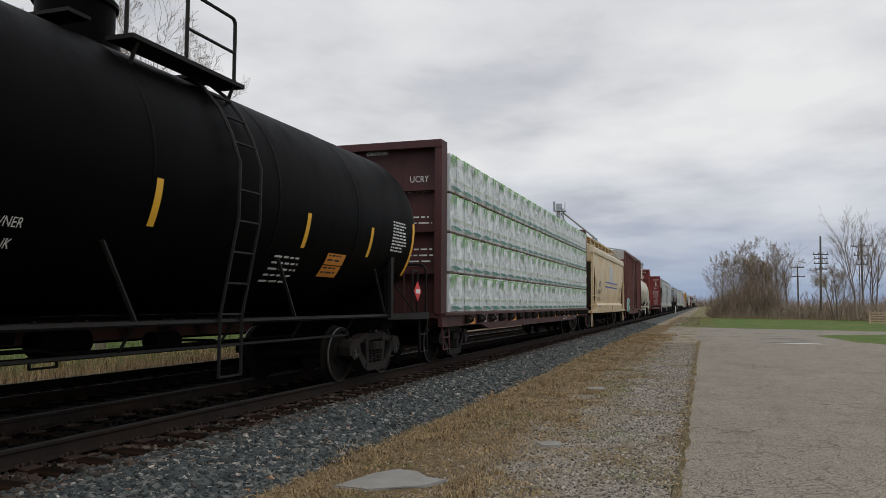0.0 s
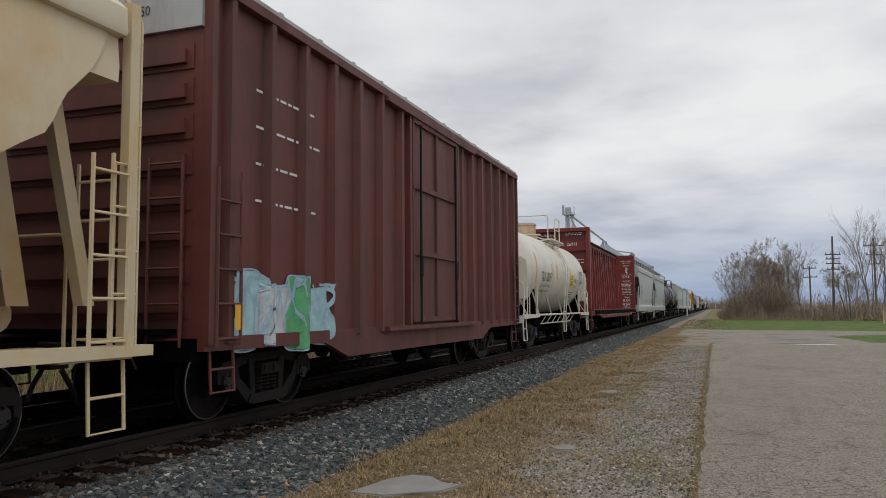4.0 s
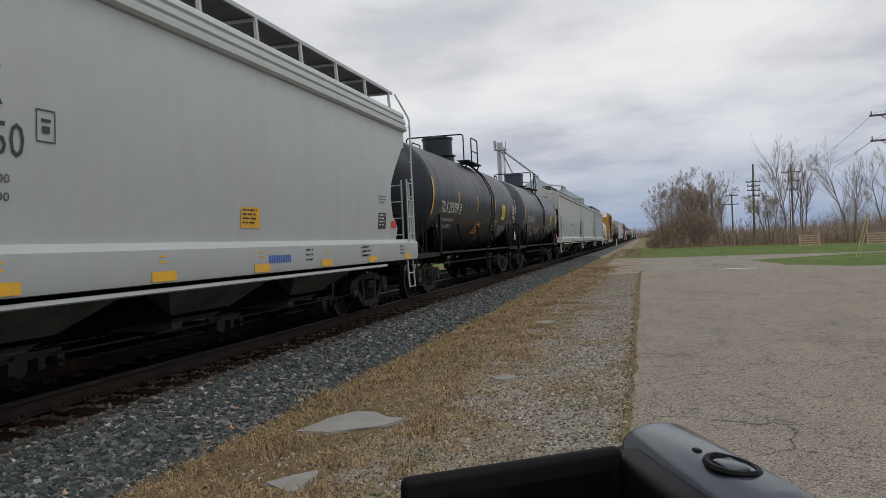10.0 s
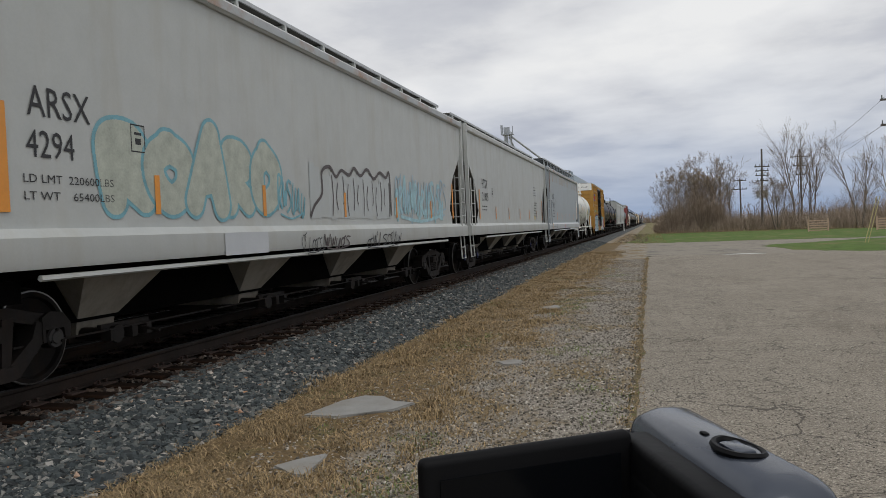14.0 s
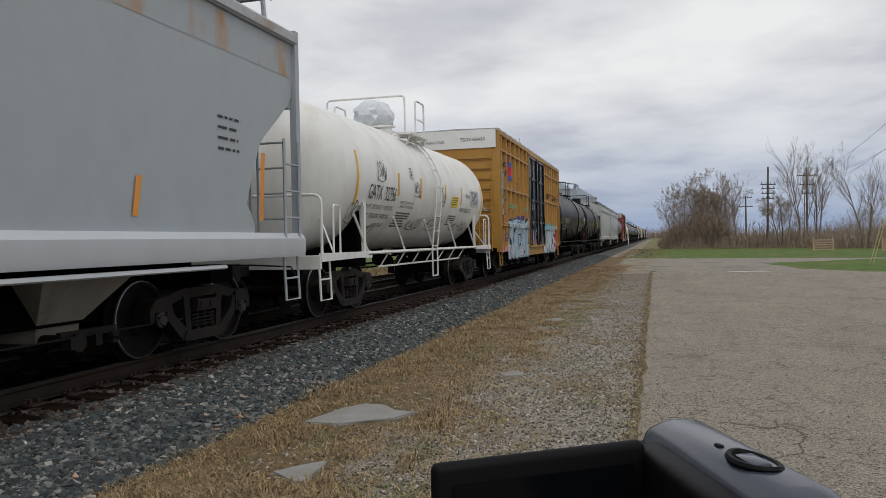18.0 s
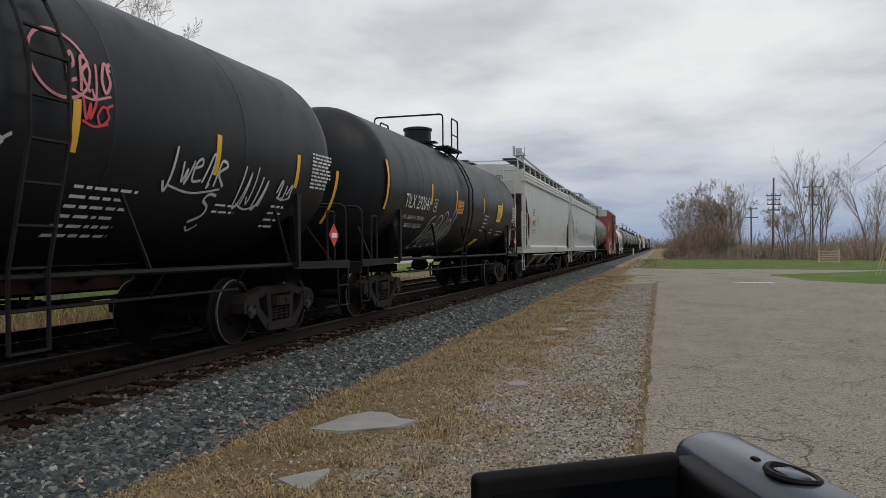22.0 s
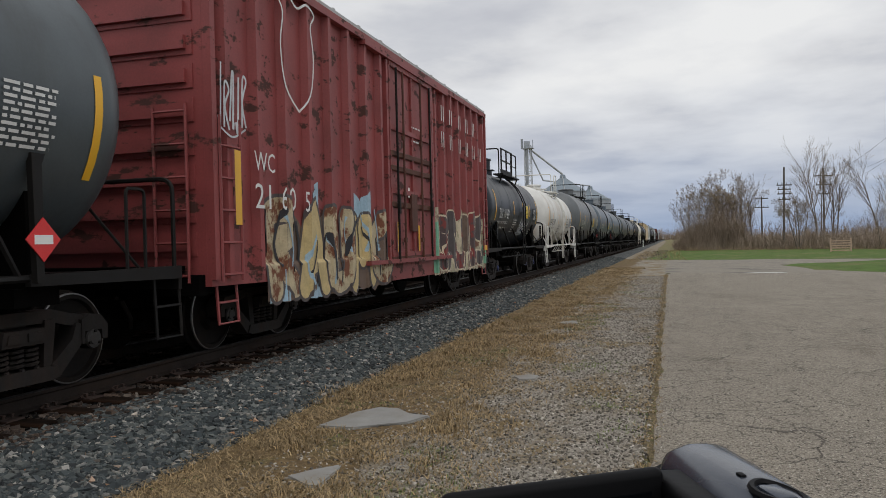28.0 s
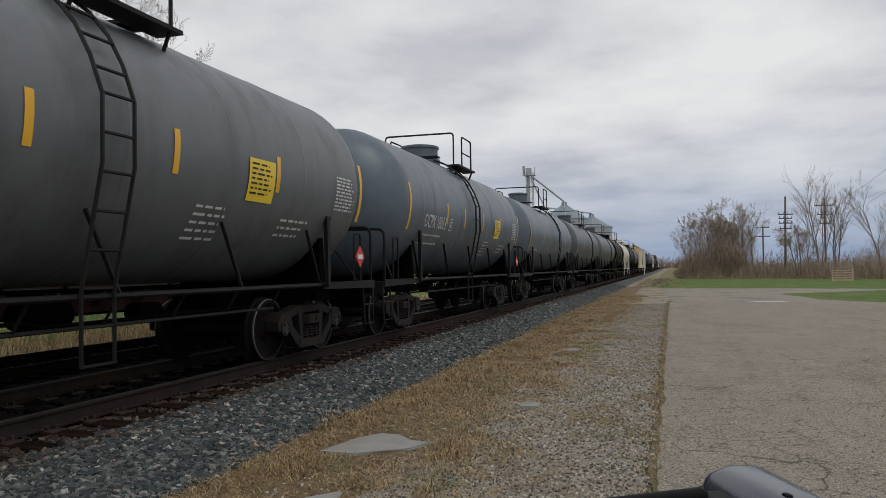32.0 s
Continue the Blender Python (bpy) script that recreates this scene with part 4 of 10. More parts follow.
        for dy in (-lw / 2, lw / 2):
            pts = [(1.40 * s, ladder_y + dy, 0.45), (1.40 * s, ladder_y + dy, 1.15), (s * (radius + 0.10), ladder_y + dy, zc - radius * 0.25), (s * (radius + 0.10), ladder_y + dy, zc + 0.25)]
            for k in range(1, 6):
                a = 0.17 + k * 0.22
                pts.append((s * (radius + 0.09) * math.cos(a), ladder_y + dy, zc + (radius + 0.09) * math.sin(a)))
            tube(bm, pts, 0.022, 5)
        for z in [0.46 + 0.36 * k for k in range(12)]:
            if z < zc + 0.3:
                x = 1.40 if z < 1.2 else 1.40 + (radius + 0.10 - 1.40) * min(1, (z - 1.15) / max(0.1, zc - radius * 0.25 - 1.15))
                if z > zc - radius * 0.25:
                    x = radius + 0.10
                tube(bm, [(s * x, ladder_y - lw / 2, z), (s * x, ladder_y + lw / 2, z)], 0.017, 5)
        for k in range(1, 6):
            a = 0.10 + k * 0.22
            tube(bm, [(s * (radius + 0.09) * math.cos(a), ladder_y - lw / 2, zc + (radius + 0.09) * math.sin(a)), (s * (radius + 0.09) * math.cos(a), ladder_y + lw / 2, zc + (radius + 0.09) * math.sin(a))], 0.017, 5)
        part("ladder", bm, frame, car)
    # manway housing, its platform and rails
    top = zc + radius
    bm = bmesh.new()
    lathe(bm, [(top - 0.12, dome_r + 0.06), (top + 0.06, dome_r + 0.06), (top + 0.07, dome_r), (top + dome_h - 0.07, dome_r), (top + dome_h - 0.06, dome_r + 0.035), (top + dome_h, dome_r + 0.03), (top + dome_h + 0.03, dome_r * 0.8)], "z", 24, (0, dome, 0))
    part("manway_housing", bm, dome_mat or paint, car)
    # a cross rail before the housing and a short loop by the ladder on either side
    ra, rb, rc = rails or (dome - 0.3, dome + 0.6, dome + 1.55)
    h1 = top + 0.75
    for y0, y1, dz in ((dome - 0.85, dome - 0.55, 0.20), (ra - 0.1, rc + 0.08, 0.14)):
        bm = bmesh.new()
        for s in (-1, 1):
            if dz < 0.2:
                box(bm, (0.98 * s, (y0 + y1) / 2, top - dz), (0.36, y1 - y0, 0.05))
                for y in (y0 + 0.15, y1 - 0.15):
                    tube(bm, [(1.1 * s, y, top - dz), (0.95 * s, y, top - 0.5)], 0.025, 5)
        if dz >= 0.2:
            box(bm, (0, (y0 + y1) / 2, top + 0.02), (1.5, y1 - y0, 0.04))
        else:
            box(bm, (0, y1 - 0.18, top - 0.04), (1.7, 0.36, 0.05))
        part("walkway", bm, frame, car)
    foot = top - 0.16
    bm = bmesh.new()
    tube(bm, bend([(0.98, ra, foot), (0.98, ra, h1), (-0.98, ra, h1), (-0.98, ra, foot)], 0.10), 0.024, 6)
    part("cross_rail", bm, frame, car)
    for s in (1, -1):
        bm = bmesh.new()
        tube(bm, bend([(1.05 * s, rb, foot), (1.05 * s, rb, h1 - 0.02), (1.05 * s, rc, h1 - 0.02), (1.05 * s, rc, foot)], 0.09), 0.024, 6)
        tube(bm, [(1.05 * s, rb, foot + 0.45), (1.05 * s, rc, foot + 0.45)], 0.02, 5)
        if platform == "cage":
            for k in (ra + 0.1, (ra + rb) / 2, rb - 0.1):
                tube(bm, [(1.05 * s, k, foot), (1.05 * s, k, h1)], 0.03, 5)
            tube(bm, [(1.05 * s, ra, h1), (1.05 * s, rb, h1)], 0.03, 5)
            tube(bm, [(1.05 * s, ra, h1 - 0.4), (1.05 * s, rb, h1 - 0.4)], 0.03, 5)
            box(bm, (1.05 * s, (ra + rb) / 2, foot + 0.1), (0.04, rb - ra, 0.2))
        part("top_handrail", bm, frame, car)
    bm = bmesh.new()
    tube(bm, bend([(-0.6, dome - 1.25, top - 0.05), (-0.6, dome - 1.25, top + 0.32), (-0.6, dome - 0.3, top + 0.32)], 0.1), 0.02, 5)
    part("grab_rail", bm, frame, car)
    if vent:
        bm = bmesh.new()
        cyl(bm, (0, dome + 2.2, top - 0.05), (0, dome + 2.2, top + 0.3), 0.09, n=10)
        part("relief_valve", bm, frame, car)
    # bottom outlet
    bm = bmesh.new()
    lathe(bm, [(zc - radius - 0.28, 0.10), (zc - radius - 0.1, 0.12), (zc - radius + 0.1, 0.2)], "z", 12, (0, -0.3, 0))
    box(bm, (0, -0.3, zc - radius - 0.12), (0.5, 0.06, 0.06))
    part("bottom_outlet", bm, M_UNDER, car)
    brake_gear(car, 0.6, M_UNDER)
    for u, v, h in stripes:
        stripe(car, side, u, v, 0.10, h)
    running_gear(car, half, blue)
    return car, side


# ---- covered hopper ----


# how far a side sheet stops short of the car's end, by height
CUTS = {"round": ([1.45, 1.75, 1.95, 2.3, 2.65, 3.0, 3.66, 4.2], [1.3, 1.22, 1.58, 1.74, 1.72, 1.4, 0.60, 0.55]),
        "slant": ([1.38, 1.80, 2.30, 2.60, 2.68, 2.88, 3.12, 3.48, 3.9], [1.58, 1.71, 1.72, 1.52, 1.22, 1.08, 0.97, 0.62, 0.42]),
        "flat": ([1.6, 1.85, 2.38, 2.7, 3.0, 3.4, 4.0], [1.35, 1.55, 1.31, 1.15, 0.73, 0.22, 0.12])}


def hopper_car(label, half, paint, style="round", sill=(1.03, 1.47), eave=4.28, bays=3, walk_z=4.78, detail=2, accent=None, group="freight train", blue=False, corner=None, broad=False, cut="round", board=(0.70, 0.56), post_in=0.12, stile=0.55):
    """Lofted body: at each height a half width and a half length; the ends slope in to the hoppers."""
    car = thing("covered_hopper", label, "hopper car", group)
    bulge = 0.09 if style == "round" else 0.0
    z0 = sill[1] - 0.02
    open_end = style == "round" and cut == "round"
    top_ln = half - (0.55 if open_end else 0.28 if style == "round" else 0.12)
    knee = 3.42 if cut == "slant" else 3.5 if style == "round" else 3.28     # height of the ledge under the end sheet

    def wide(z):
        return 1.49 + bulge * math.sin(math.pi * (z - z0) / (eave - z0))

    # grimy slope sheets, ledge shade in their colour; clean end sheets over the ledge
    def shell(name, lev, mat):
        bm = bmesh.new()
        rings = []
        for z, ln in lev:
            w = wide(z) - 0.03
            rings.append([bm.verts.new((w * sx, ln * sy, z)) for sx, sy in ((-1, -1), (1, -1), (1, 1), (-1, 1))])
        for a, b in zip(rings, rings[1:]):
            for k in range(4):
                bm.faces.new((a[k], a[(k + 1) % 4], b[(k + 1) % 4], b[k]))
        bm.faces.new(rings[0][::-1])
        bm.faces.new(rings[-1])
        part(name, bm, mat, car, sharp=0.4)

    shell("slope_sheet", [(z0 - 0.02, half - 3.0), (z0 + 0.5, half - 2.6), (knee, half - 1.05)], M_ENDDARK)
    shell("end_sheet", [(knee + 0.002, top_ln - 0.03), (eave - 0.6, top_ln - 0.01), (eave, top_ln - 0.01)], paint)
    # side sheets, cut back at their lower corners
    nz = 22
    for s in ((1, -1) if detail > 1 else (1,)):
        bm = bmesh.new()
        rows_ = []
        for k in range(nz + 1):
            z = z0 + (eave - z0) * k / nz
            ln = half - float(np.interp(z, *CUTS[cut if style == "round" else "flat"]))
            w = wide(z)
            rows_.append([bm.verts.new((x * s, y, z)) for x, y in ((w, -ln), (w, ln), (w - 0.022, ln), (w - 0.022, -ln))])
        for a, b in zip(rows_, rows_[1:]):
            for k in range(4):
                bm.faces.new((a[k], a[(k + 1) % 4], b[(k + 1) % 4], b[k]))
        bm.faces.new(rows_[0][::-1])
        bm.faces.new(rows_[-1])
        part("side_sheet", bm, paint, car, sharp=0.6)
    # roof
    ln = top_ln
    crown = [(-1.49, eave), (-1.2, eave + 0.16), (-0.6, eave + 0.25), (0, eave + 0.28), (0.6, eave + 0.25), (1.2, eave + 0.16), (1.49, eave)]
    bm = bmesh.new()
    prism(bm, crown, "y", -ln, ln)
    part("roof", bm, paint, car)
    # eave mouldings
    for s in ((1, -1) if detail > 1 else (1,)):
        bm = bmesh.new()
        if broad:
            prism(bm, [(1.40 * s, eave + 0.03), (1.50 * s, eave + 0.02), (1.585 * s, eave - 0.06), (1.60 * s, eave - 0.28), (1.585 * s, eave - 0.32), (1.45 * s, eave - 0.33)], "y", -ln, ln)
        elif style == "round":
            # three stepped ridges
            prism(bm, [(x * s, eave + z) for x, z in ((1.40, 0.03), (1.49, 0.02), (1.545, -0.03), (1.57, -0.10), (1.545, -0.125), (1.55, -0.14), (1.585, -0.17), (1.60, -0.24), (1.575, -0.265), (1.58, -0.28), (1.61, -0.31), (1.615, -0.385), (1.575, -0.42), (1.45, -0.43))], "y", -ln, ln)
        else:
            prism(bm, [(1.40 * s, eave + 0.02), (1.53 * s, eave + 0.02), (1.56 * s, eave - 0.02), (1.56 * s, eave - 0.13), (1.53 * s, eave - 0.16), (1.45 * s, eave - 0.16)], "y", -ln, ln)
        part("top_chord", bm, M_TANBAND if broad else paint, car)
        # side sill; on some cars it stops short, and a thin plate runs on under the ladders
        inset = 1.75 if cut == "slant" and style == "round" else 0.05
        bm = bmesh.new()
        prism(bm, [(1.30 * s, sill[0]), (1.585 * s, sill[0]), (1.60 * s, sill[0] + 0.05), (1.60 * s, sill[1] - 0.08), (1.54 * s, sill[1]), (1.30 * s, sill[1])], "y", -half + inset, half - inset)
        part("side_sill", bm, accent or paint, car)
        if inset > 1:
            for e in (-1, 1):
                bm = bmesh.new()
                prism(bm, [(e * (half - inset - 0.3), sill[0] + 0.03), (e * (half + 0.16), sill[0] + 0.03), (e * (half + 0.16), sill[0] + 0.13), (e * (half - inset - 0.3), sill[0] + 0.16)], "x", 1.36 * s, 1.59 * s)
                part("end_plate", bm, accent or paint, car)
        if detail > 1:
            bm = bmesh.new()
            tube(bm, [(1.56 * s, -half + 2.2, sill[0] - 0.08), (1.56 * s, half - 2.2, sill[0] - 0.08)], 0.03 if cut == "round" else 0.018, 5)
            part("train_line_pipe", bm, M_UNDER if broad else accent or paint, car)
    # running board on the roof
    for k in (-1, 1):
        bm = bmesh.new()
        box(bm, (board[0] * k, 0, walk_z), (board[1], 2 * half - 0.9, 0.03))
        part("walk_board", bm, M_GRATETAN if broad else M_GRATE, car)
    n = int(half * 2 / 1.45)
    rim = board[0] + board[1] / 2 + 0.01
    bm = bmesh.new()
    for s in (-1, 1):
        prism(bm, [((rim - 0.01) * s, eave + 0.12), ((rim + 0.04) * s, eave + 0.12), ((rim + 0.01) * s, walk_z + 0.03), ((rim - 0.03) * s, walk_z + 0.03)], "y", -0.03, 0.03)
    box(bm, (0, 0, walk_z - 0.05), (2 * rim - 0.03, 0.04, 0.04))
    prop = mesh_of("board_support", bm, paint)
    for k in range(n):
        ob = part("board_support", prop, None, car)
        ob.location = (0, -half + 0.7 + k * (2 * half - 1.4) / (n - 1), 0)
    for s in (-1, 1):
        bm = bmesh.new()
        box(bm, (rim * s, 0, walk_z), (0.03, 2 * half - 0.9, 0.06))
        part("walkway_rim", bm, paint if broad else M_GALV, car)
    # hatches
    bm = bmesh.new()
    k = -half + 1.5
    while k < half - 1.2:
        box(bm, (0, k + 0.5, eave + 0.33), (0.55, 0.95, 0.12))
        k += 1.25
    part("hatch_row", bm, paint, car)
    # hopper bays
    span = (2 * half - 4.6) / bays
    for b in range(bays):
        yc = -half + 2.3 + span * (b + 0.5)
        bm = bmesh.new()
        if style == "round" and (cut == "round" or broad):
            rr = [(1.30, span * (0.49 if cut == "round" else 0.40), sill[0] + 0.1), (0.5, 0.5, 0.42), (0.5, 0.5, 0.32)]
        else:
            rr = [(1.24, 0.80, sill[0] + 0.1), (0.62, 0.30, 0.50), (0.60, 0.30, 0.34)]
        rings = [[bm.verts.new((w * sx, yc + ln2 * sy, z)) for sx, sy in ((-1, -1), (1, -1), (1, 1), (-1, 1))] for w, ln2, z in rr]
        for a, c2 in zip(rings, rings[1:]):
            for q in range(4):
                bm.faces.new((a[q], a[(q + 1) % 4], c2[(q + 1) % 4], c2[q]))
        bm.faces.new(rings[0])
        bm.faces.new(rings[-1][::-1])
        # centre-flow and tan bays have the shade below the sill in their colour
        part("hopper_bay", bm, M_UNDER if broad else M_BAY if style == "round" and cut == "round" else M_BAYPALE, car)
        if detail > 1:
            bm = bmesh.new()
            box(bm, (0, yc, 0.31), (1.1, 0.7, 0.07))
            cyl(bm, (0.45, yc - 0.2, 0.36), (1.02, yc - 0.2, 0.36), 0.07, n=10)
            cyl(bm, (1.0, yc - 0.2, 0.36), (1.06, yc - 0.2, 0.36), 0.10, n=10)
            tube(bm, [(1.0, yc + 0.25, 0.38), (1.25, yc + 0.25, 0.34)], 0.018, 5)
            box(bm, (0.98, yc, 0.45), (0.05, 0.8, 0.05))
            for k in (-0.3, 0.05, 0.3):
                box(bm, (1.02, yc + k, 0.36), (0.12, 0.09, 0.12))
            tube(bm, [(1.05, yc - 1.6, 0.42), (1.05, yc + 1.6, 0.42)], 0.012, 4)
            part("outlet_gate", bm, M_TRUCK, car)
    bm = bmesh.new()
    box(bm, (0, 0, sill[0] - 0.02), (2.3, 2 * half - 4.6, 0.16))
    # added black mass: blocks the view through and carries the undercar shade
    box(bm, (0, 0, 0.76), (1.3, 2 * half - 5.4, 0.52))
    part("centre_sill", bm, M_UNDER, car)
    # ends: platform, bolster webs, corner posts, ladders
    for e in (-1, 1):
        bm = bmesh.new()
        box(bm, (0, e * (half - 0.45), sill[0] + 0.05), (3.0, 0.85, 0.09))
        part("end_sill", bm, accent or paint, car)
        bm = bmesh.new()
        box(bm, (0, e * (half - 1.3), 0.86), (0.45, 2.6, 0.3))
        box(bm, (0, e * (half - 1.95), 0.94), (2.7, 0.5, 0.2))
        part("bolster", bm, M_UNDER, car)
        for s in (-1, 1):
            bm = bmesh.new()
            prism(bm, [(e * (half - 0.35), sill[1]), (e * (half - 0.6), sill[1]), (e * (half - 0.95), z0 + 1.75), (e * (half - 0.75), z0 + 1.85)], "x", 0.5 * s, 0.58 * s)
            part("slope_sheet_brace", bm, paint, car)
            if style == "round":
                bm = bmesh.new()
                prism(bm, [(e * (half - 0.02), sill[1]), (e * (half - 0.16), sill[1]), (e * (half - 0.80), 3.95), (e * (half - 0.66), 3.98)], "x", 0.92 * s, 1.04 * s)
                part("end_strut", bm, paint, car)
        if style == "round" and e > 0:
            # the corner ladder runs up to the roof walk
            bm = bmesh.new()
            for dy in (0.02, 0.36):
                tube(bm, bend([(1.52, half - dy, sill[0] + 0.1), (1.52, half - dy, eave - 0.05), (rim, half - dy - 0.22, walk_z + 0.02)] if dy < 0.1 else [(1.54, half - dy, sill[0] + 0.1), (1.54, half - dy, 2.75)], 0.1), 0.022, 5)
            for k in range(8):
                z = sill[0] + 0.2 + 0.40 * k
                tube(bm, [(1.53, half - 0.02, z), (1.53, half - (0.36 if z < 2.75 else 0.16), z)], 0.015, 5)
            part("roof_ladder", bm, paint, car)
        for s in ((1, -1) if detail > 1 else (1,)):
            bm = bmesh.new()
            ph = 1.3 if open_end else eave - sill[0]
            if post_in > 0.3 and e < 0:
                # a broad corner post set in from the end, with long rungs past it to one stile
                box(bm, (1.53 * s, e * (half - post_in), sill[0] + ph / 2 + 0.05), (0.12, 0.22, ph))
                part("corner_post", bm, corner or paint, car)
                bm = bmesh.new()
                ys = half - post_in - stile
                tube(bm, [(1.60 * s, e * ys, sill[1] - 0.1), (1.60 * s, e * ys, 2.68)], 0.022, 5)
                for z in (1.30, 1.74, 2.2, 2.66):
                    tube(bm, [(1.60 * s, e * ys, z), (1.60 * s, e * (half + 0.22), z)], 0.016, 5)
                tube(bm, [(1.58 * s, e * (half + 0.22), sill[1] - 0.1), (1.58 * s, e * (half + 0.22), 2.68)], 0.03, 5)
                part("ladder", bm, paint, car)
            else:
                box(bm, (1.50 * s, e * (half - 0.12), sill[0] + ph / 2 + 0.05), (0.10 if ph > 2 else 0.05, 0.12 if ph > 2 else 0.05, ph))
                part("corner_post", bm, corner or paint, car)
                ladder(car, 1.58 * s, e * (half - 0.42), sill[0] + 0.1, z0 + 1.35, paint, 0.44)
            step(car, 1.50 * s, e * (half - 0.35), sill[0], paint, 0.62)
        if detail > 1:
            ladder(car, 1.05, e * (half - 0.05), sill[0] + 0.1, eave + 0.1 if e < 0 else z0 + 1.4, paint, 0.44, axis="x")
            bm = bmesh.new()
            tube(bm, bend([(-1.2, e * (half - 0.05), sill[0] + 0.1), (-1.2, e * (half - 0.05), sill[0] + 1.2), (0.7, e * (half - 0.05), sill[0] + 1.2), (0.7, e * (half - 0.05), sill[0] + 0.1)], 0.1), 0.02, 5)
            part("end_handrail", bm, paint, car)
            bm = bmesh.new()
            cyl(bm, (-0.6, e * (half - 0.5), sill[0] + 0.42), (0.35, e * (half - 0.5), sill[0] + 0.42), 0.17, n=12)
            part("air_reservoir", bm, paint, car)
    running_gear(car, half, blue)
    # the side carries its lettering on the same curve
    def side(u, v, lift):
        s = max(0.0, min(1.0, (v - z0) / (eave - z0)))
        return (1.49 + bulge * math.sin(math.pi * s) + lift + 0.003, u, v)
    return car, side


# ---- boxcar ----


def boxcar(label, half, paint, top=5.1, posts=7, ribs_mid=False, door_paint=None, door_w=3.1, door_at=0.3, band=None, double=False, group="freight train", floor=0.98, end_ribs=9):
    car = thing("boxcar", label, "boxcar", group)
    bm = bmesh.new()
    box(bm, (0, 0, (floor + top - 0.12) / 2), (2.96, 2 * half, top - 0.12 - floor))
    part("body", bm, paint, car)
    bm = bmesh.new()
    prism(bm, [(-1.56, top - 0.16), (1.56, top - 0.16), (1.56, top - 0.08), (0, top - 0.05), (-1.56, top - 0.08)], "y", -half - 0.02, half + 0.02)
    k = -half + 0.4
    while k < half:
        prism(bm, [(-1.54, top - 0.08), (0, top - 0.05), (1.54, top - 0.08), (1.54, top - 0.04), (0, top - 0.01), (-1.54, top - 0.04)], "y", k, k + 0.08)
        k += 1.05
    part("roof", bm, M_ROOF, car)
    d0, d1 = door_at - door_w / 2, door_at + door_w / 2
    for s in (1, -1):
        # side posts
        for e, (a, b) in ((-1, (-half, d0)), (1, (d1, half))):
            for i in range(posts):
                y = a + (b - a) * (i + 0.5) / posts
                bm = bmesh.new()
                prism(bm, [(1.48 * s, y - 0.09), (1.48 * s, y + 0.09), (1.585 * s, y + 0.05), (1.585 * s, y - 0.05)], "z", floor - 0.02, top - 0.2)
                part("side_post", bm, paint, car)
        for nm, y in (("corner_post", -half + 0.05), ("corner_post", half - 0.05), ("door_post", d0 - 0.06), ("door_post", d1 + 0.06)):
            bm = bmesh.new()
            box(bm, (1.53 * s, y, (floor + top) / 2 - 0.1), (0.125, 0.095, top - floor - 0.15))
            part(nm, bm, paint, car)
        bm = bmesh.new()
        box(bm, (1.55 * s, 0, top - 0.22), (0.1, 2 * half, 0.12))
        part("top_plate", bm, paint, car)
        if ribs_mid:
            for z in (floor + 0.82, floor + 2.11, floor + 3.40):
                for a, b in ((-half, d0), (d1, half)):
                    bm = bmesh.new()
                    box(bm, (1.53 * s, (a + b) / 2, z), (0.11, b - a - 0.1, 0.07))
                    part("side_rib", bm, paint, car)
        bm = bmesh.new()
        prism(bm, [(-half, floor + 0.05), (half, floor + 0.05), (half, floor - 0.10), (half - 2.7, floor - 0.12), (half - 3.4, floor - 0.35), (-half + 3.4, floor - 0.35), (-half + 2.7, floor - 0.12), (-half, floor - 0.10)], "x", 1.44 * s, 1.54 * s)
        part("side_sill", bm, paint, car)
        # doors
        leaves = [(d0, (d0 + d1) / 2), ((d0 + d1) / 2, d1)] if double else [(d0, d1)]
        for a, b in leaves:
            bm = bmesh.new()
            box(bm, (1.515 * s, (a + b) / 2, (floor + top) / 2 - 0.08), (0.07, b - a - 0.04, top - floor - 0.38))
            dr = part("door", bm, door_paint or paint, car)
            bm = bmesh.new()
            n = 4 if double else 3
            for i in range(n + 1):
                z = floor + 0.15 + (top - floor - 0.55) * i / n
                box(bm, (1.575 * s, (a + b) / 2, z), (0.055, b - a - 0.06, 0.09))
            for y in (a + 0.06, (a + b) / 2, b - 0.06):
                box(bm, (1.57 * s, y, (floor + top) / 2 - 0.08), (0.05, 0.07, top - floor - 0.4))
            part("door_frame", bm, door_paint or paint, dr)
            for y in (a + 0.3, b - 0.3):
                bm = bmesh.new()
                cyl(bm, (1.64 * s, y, floor + 0.05), (1.64 * s, y, top - 0.45), 0.025, n=6)
                box(bm, (1.65 * s, y, floor + 1.1), (0.05, 0.08, 0.35))
                part("lock_bar", bm, M_TRUCK if not double else M_DOOR, dr)
        for x, z in ((1.6, floor + 0.02), (1.58, top - 0.32)):
            bm = bmesh.new()
            box(bm, (x * s, door_at, z), (0.11, door_w * (1.02 if double else 1.9), 0.075))
            part("door_track", bm, paint, car)
        for e in (-1, 1):
            ladder(car, 1.60 * s, e * (half - 0.35), floor - 0.05, floor + (1.9 if e < 0 else 1.9), paint, 0.44)
            step(car, 1.50 * s, e * (half - 0.35), floor - 0.05, paint, 0.5)
    # corrugated ends
    for e in (-1, 1):
        zt = top - 0.75
        n = end_ribs
        for i in range(n):
            z = floor + 0.2 + (zt - floor - 0.3) * (i + 0.5) / n
            hgt = (zt - floor - 0.3) / n * 0.36
            bm = bmesh.new()
            prism(bm, [(-1.36, z - hgt), (1.36, z - hgt), (1.36, z + hgt), (-1.36, z + hgt)], "y", e * (half - 0.01), e * (half + 0.02))
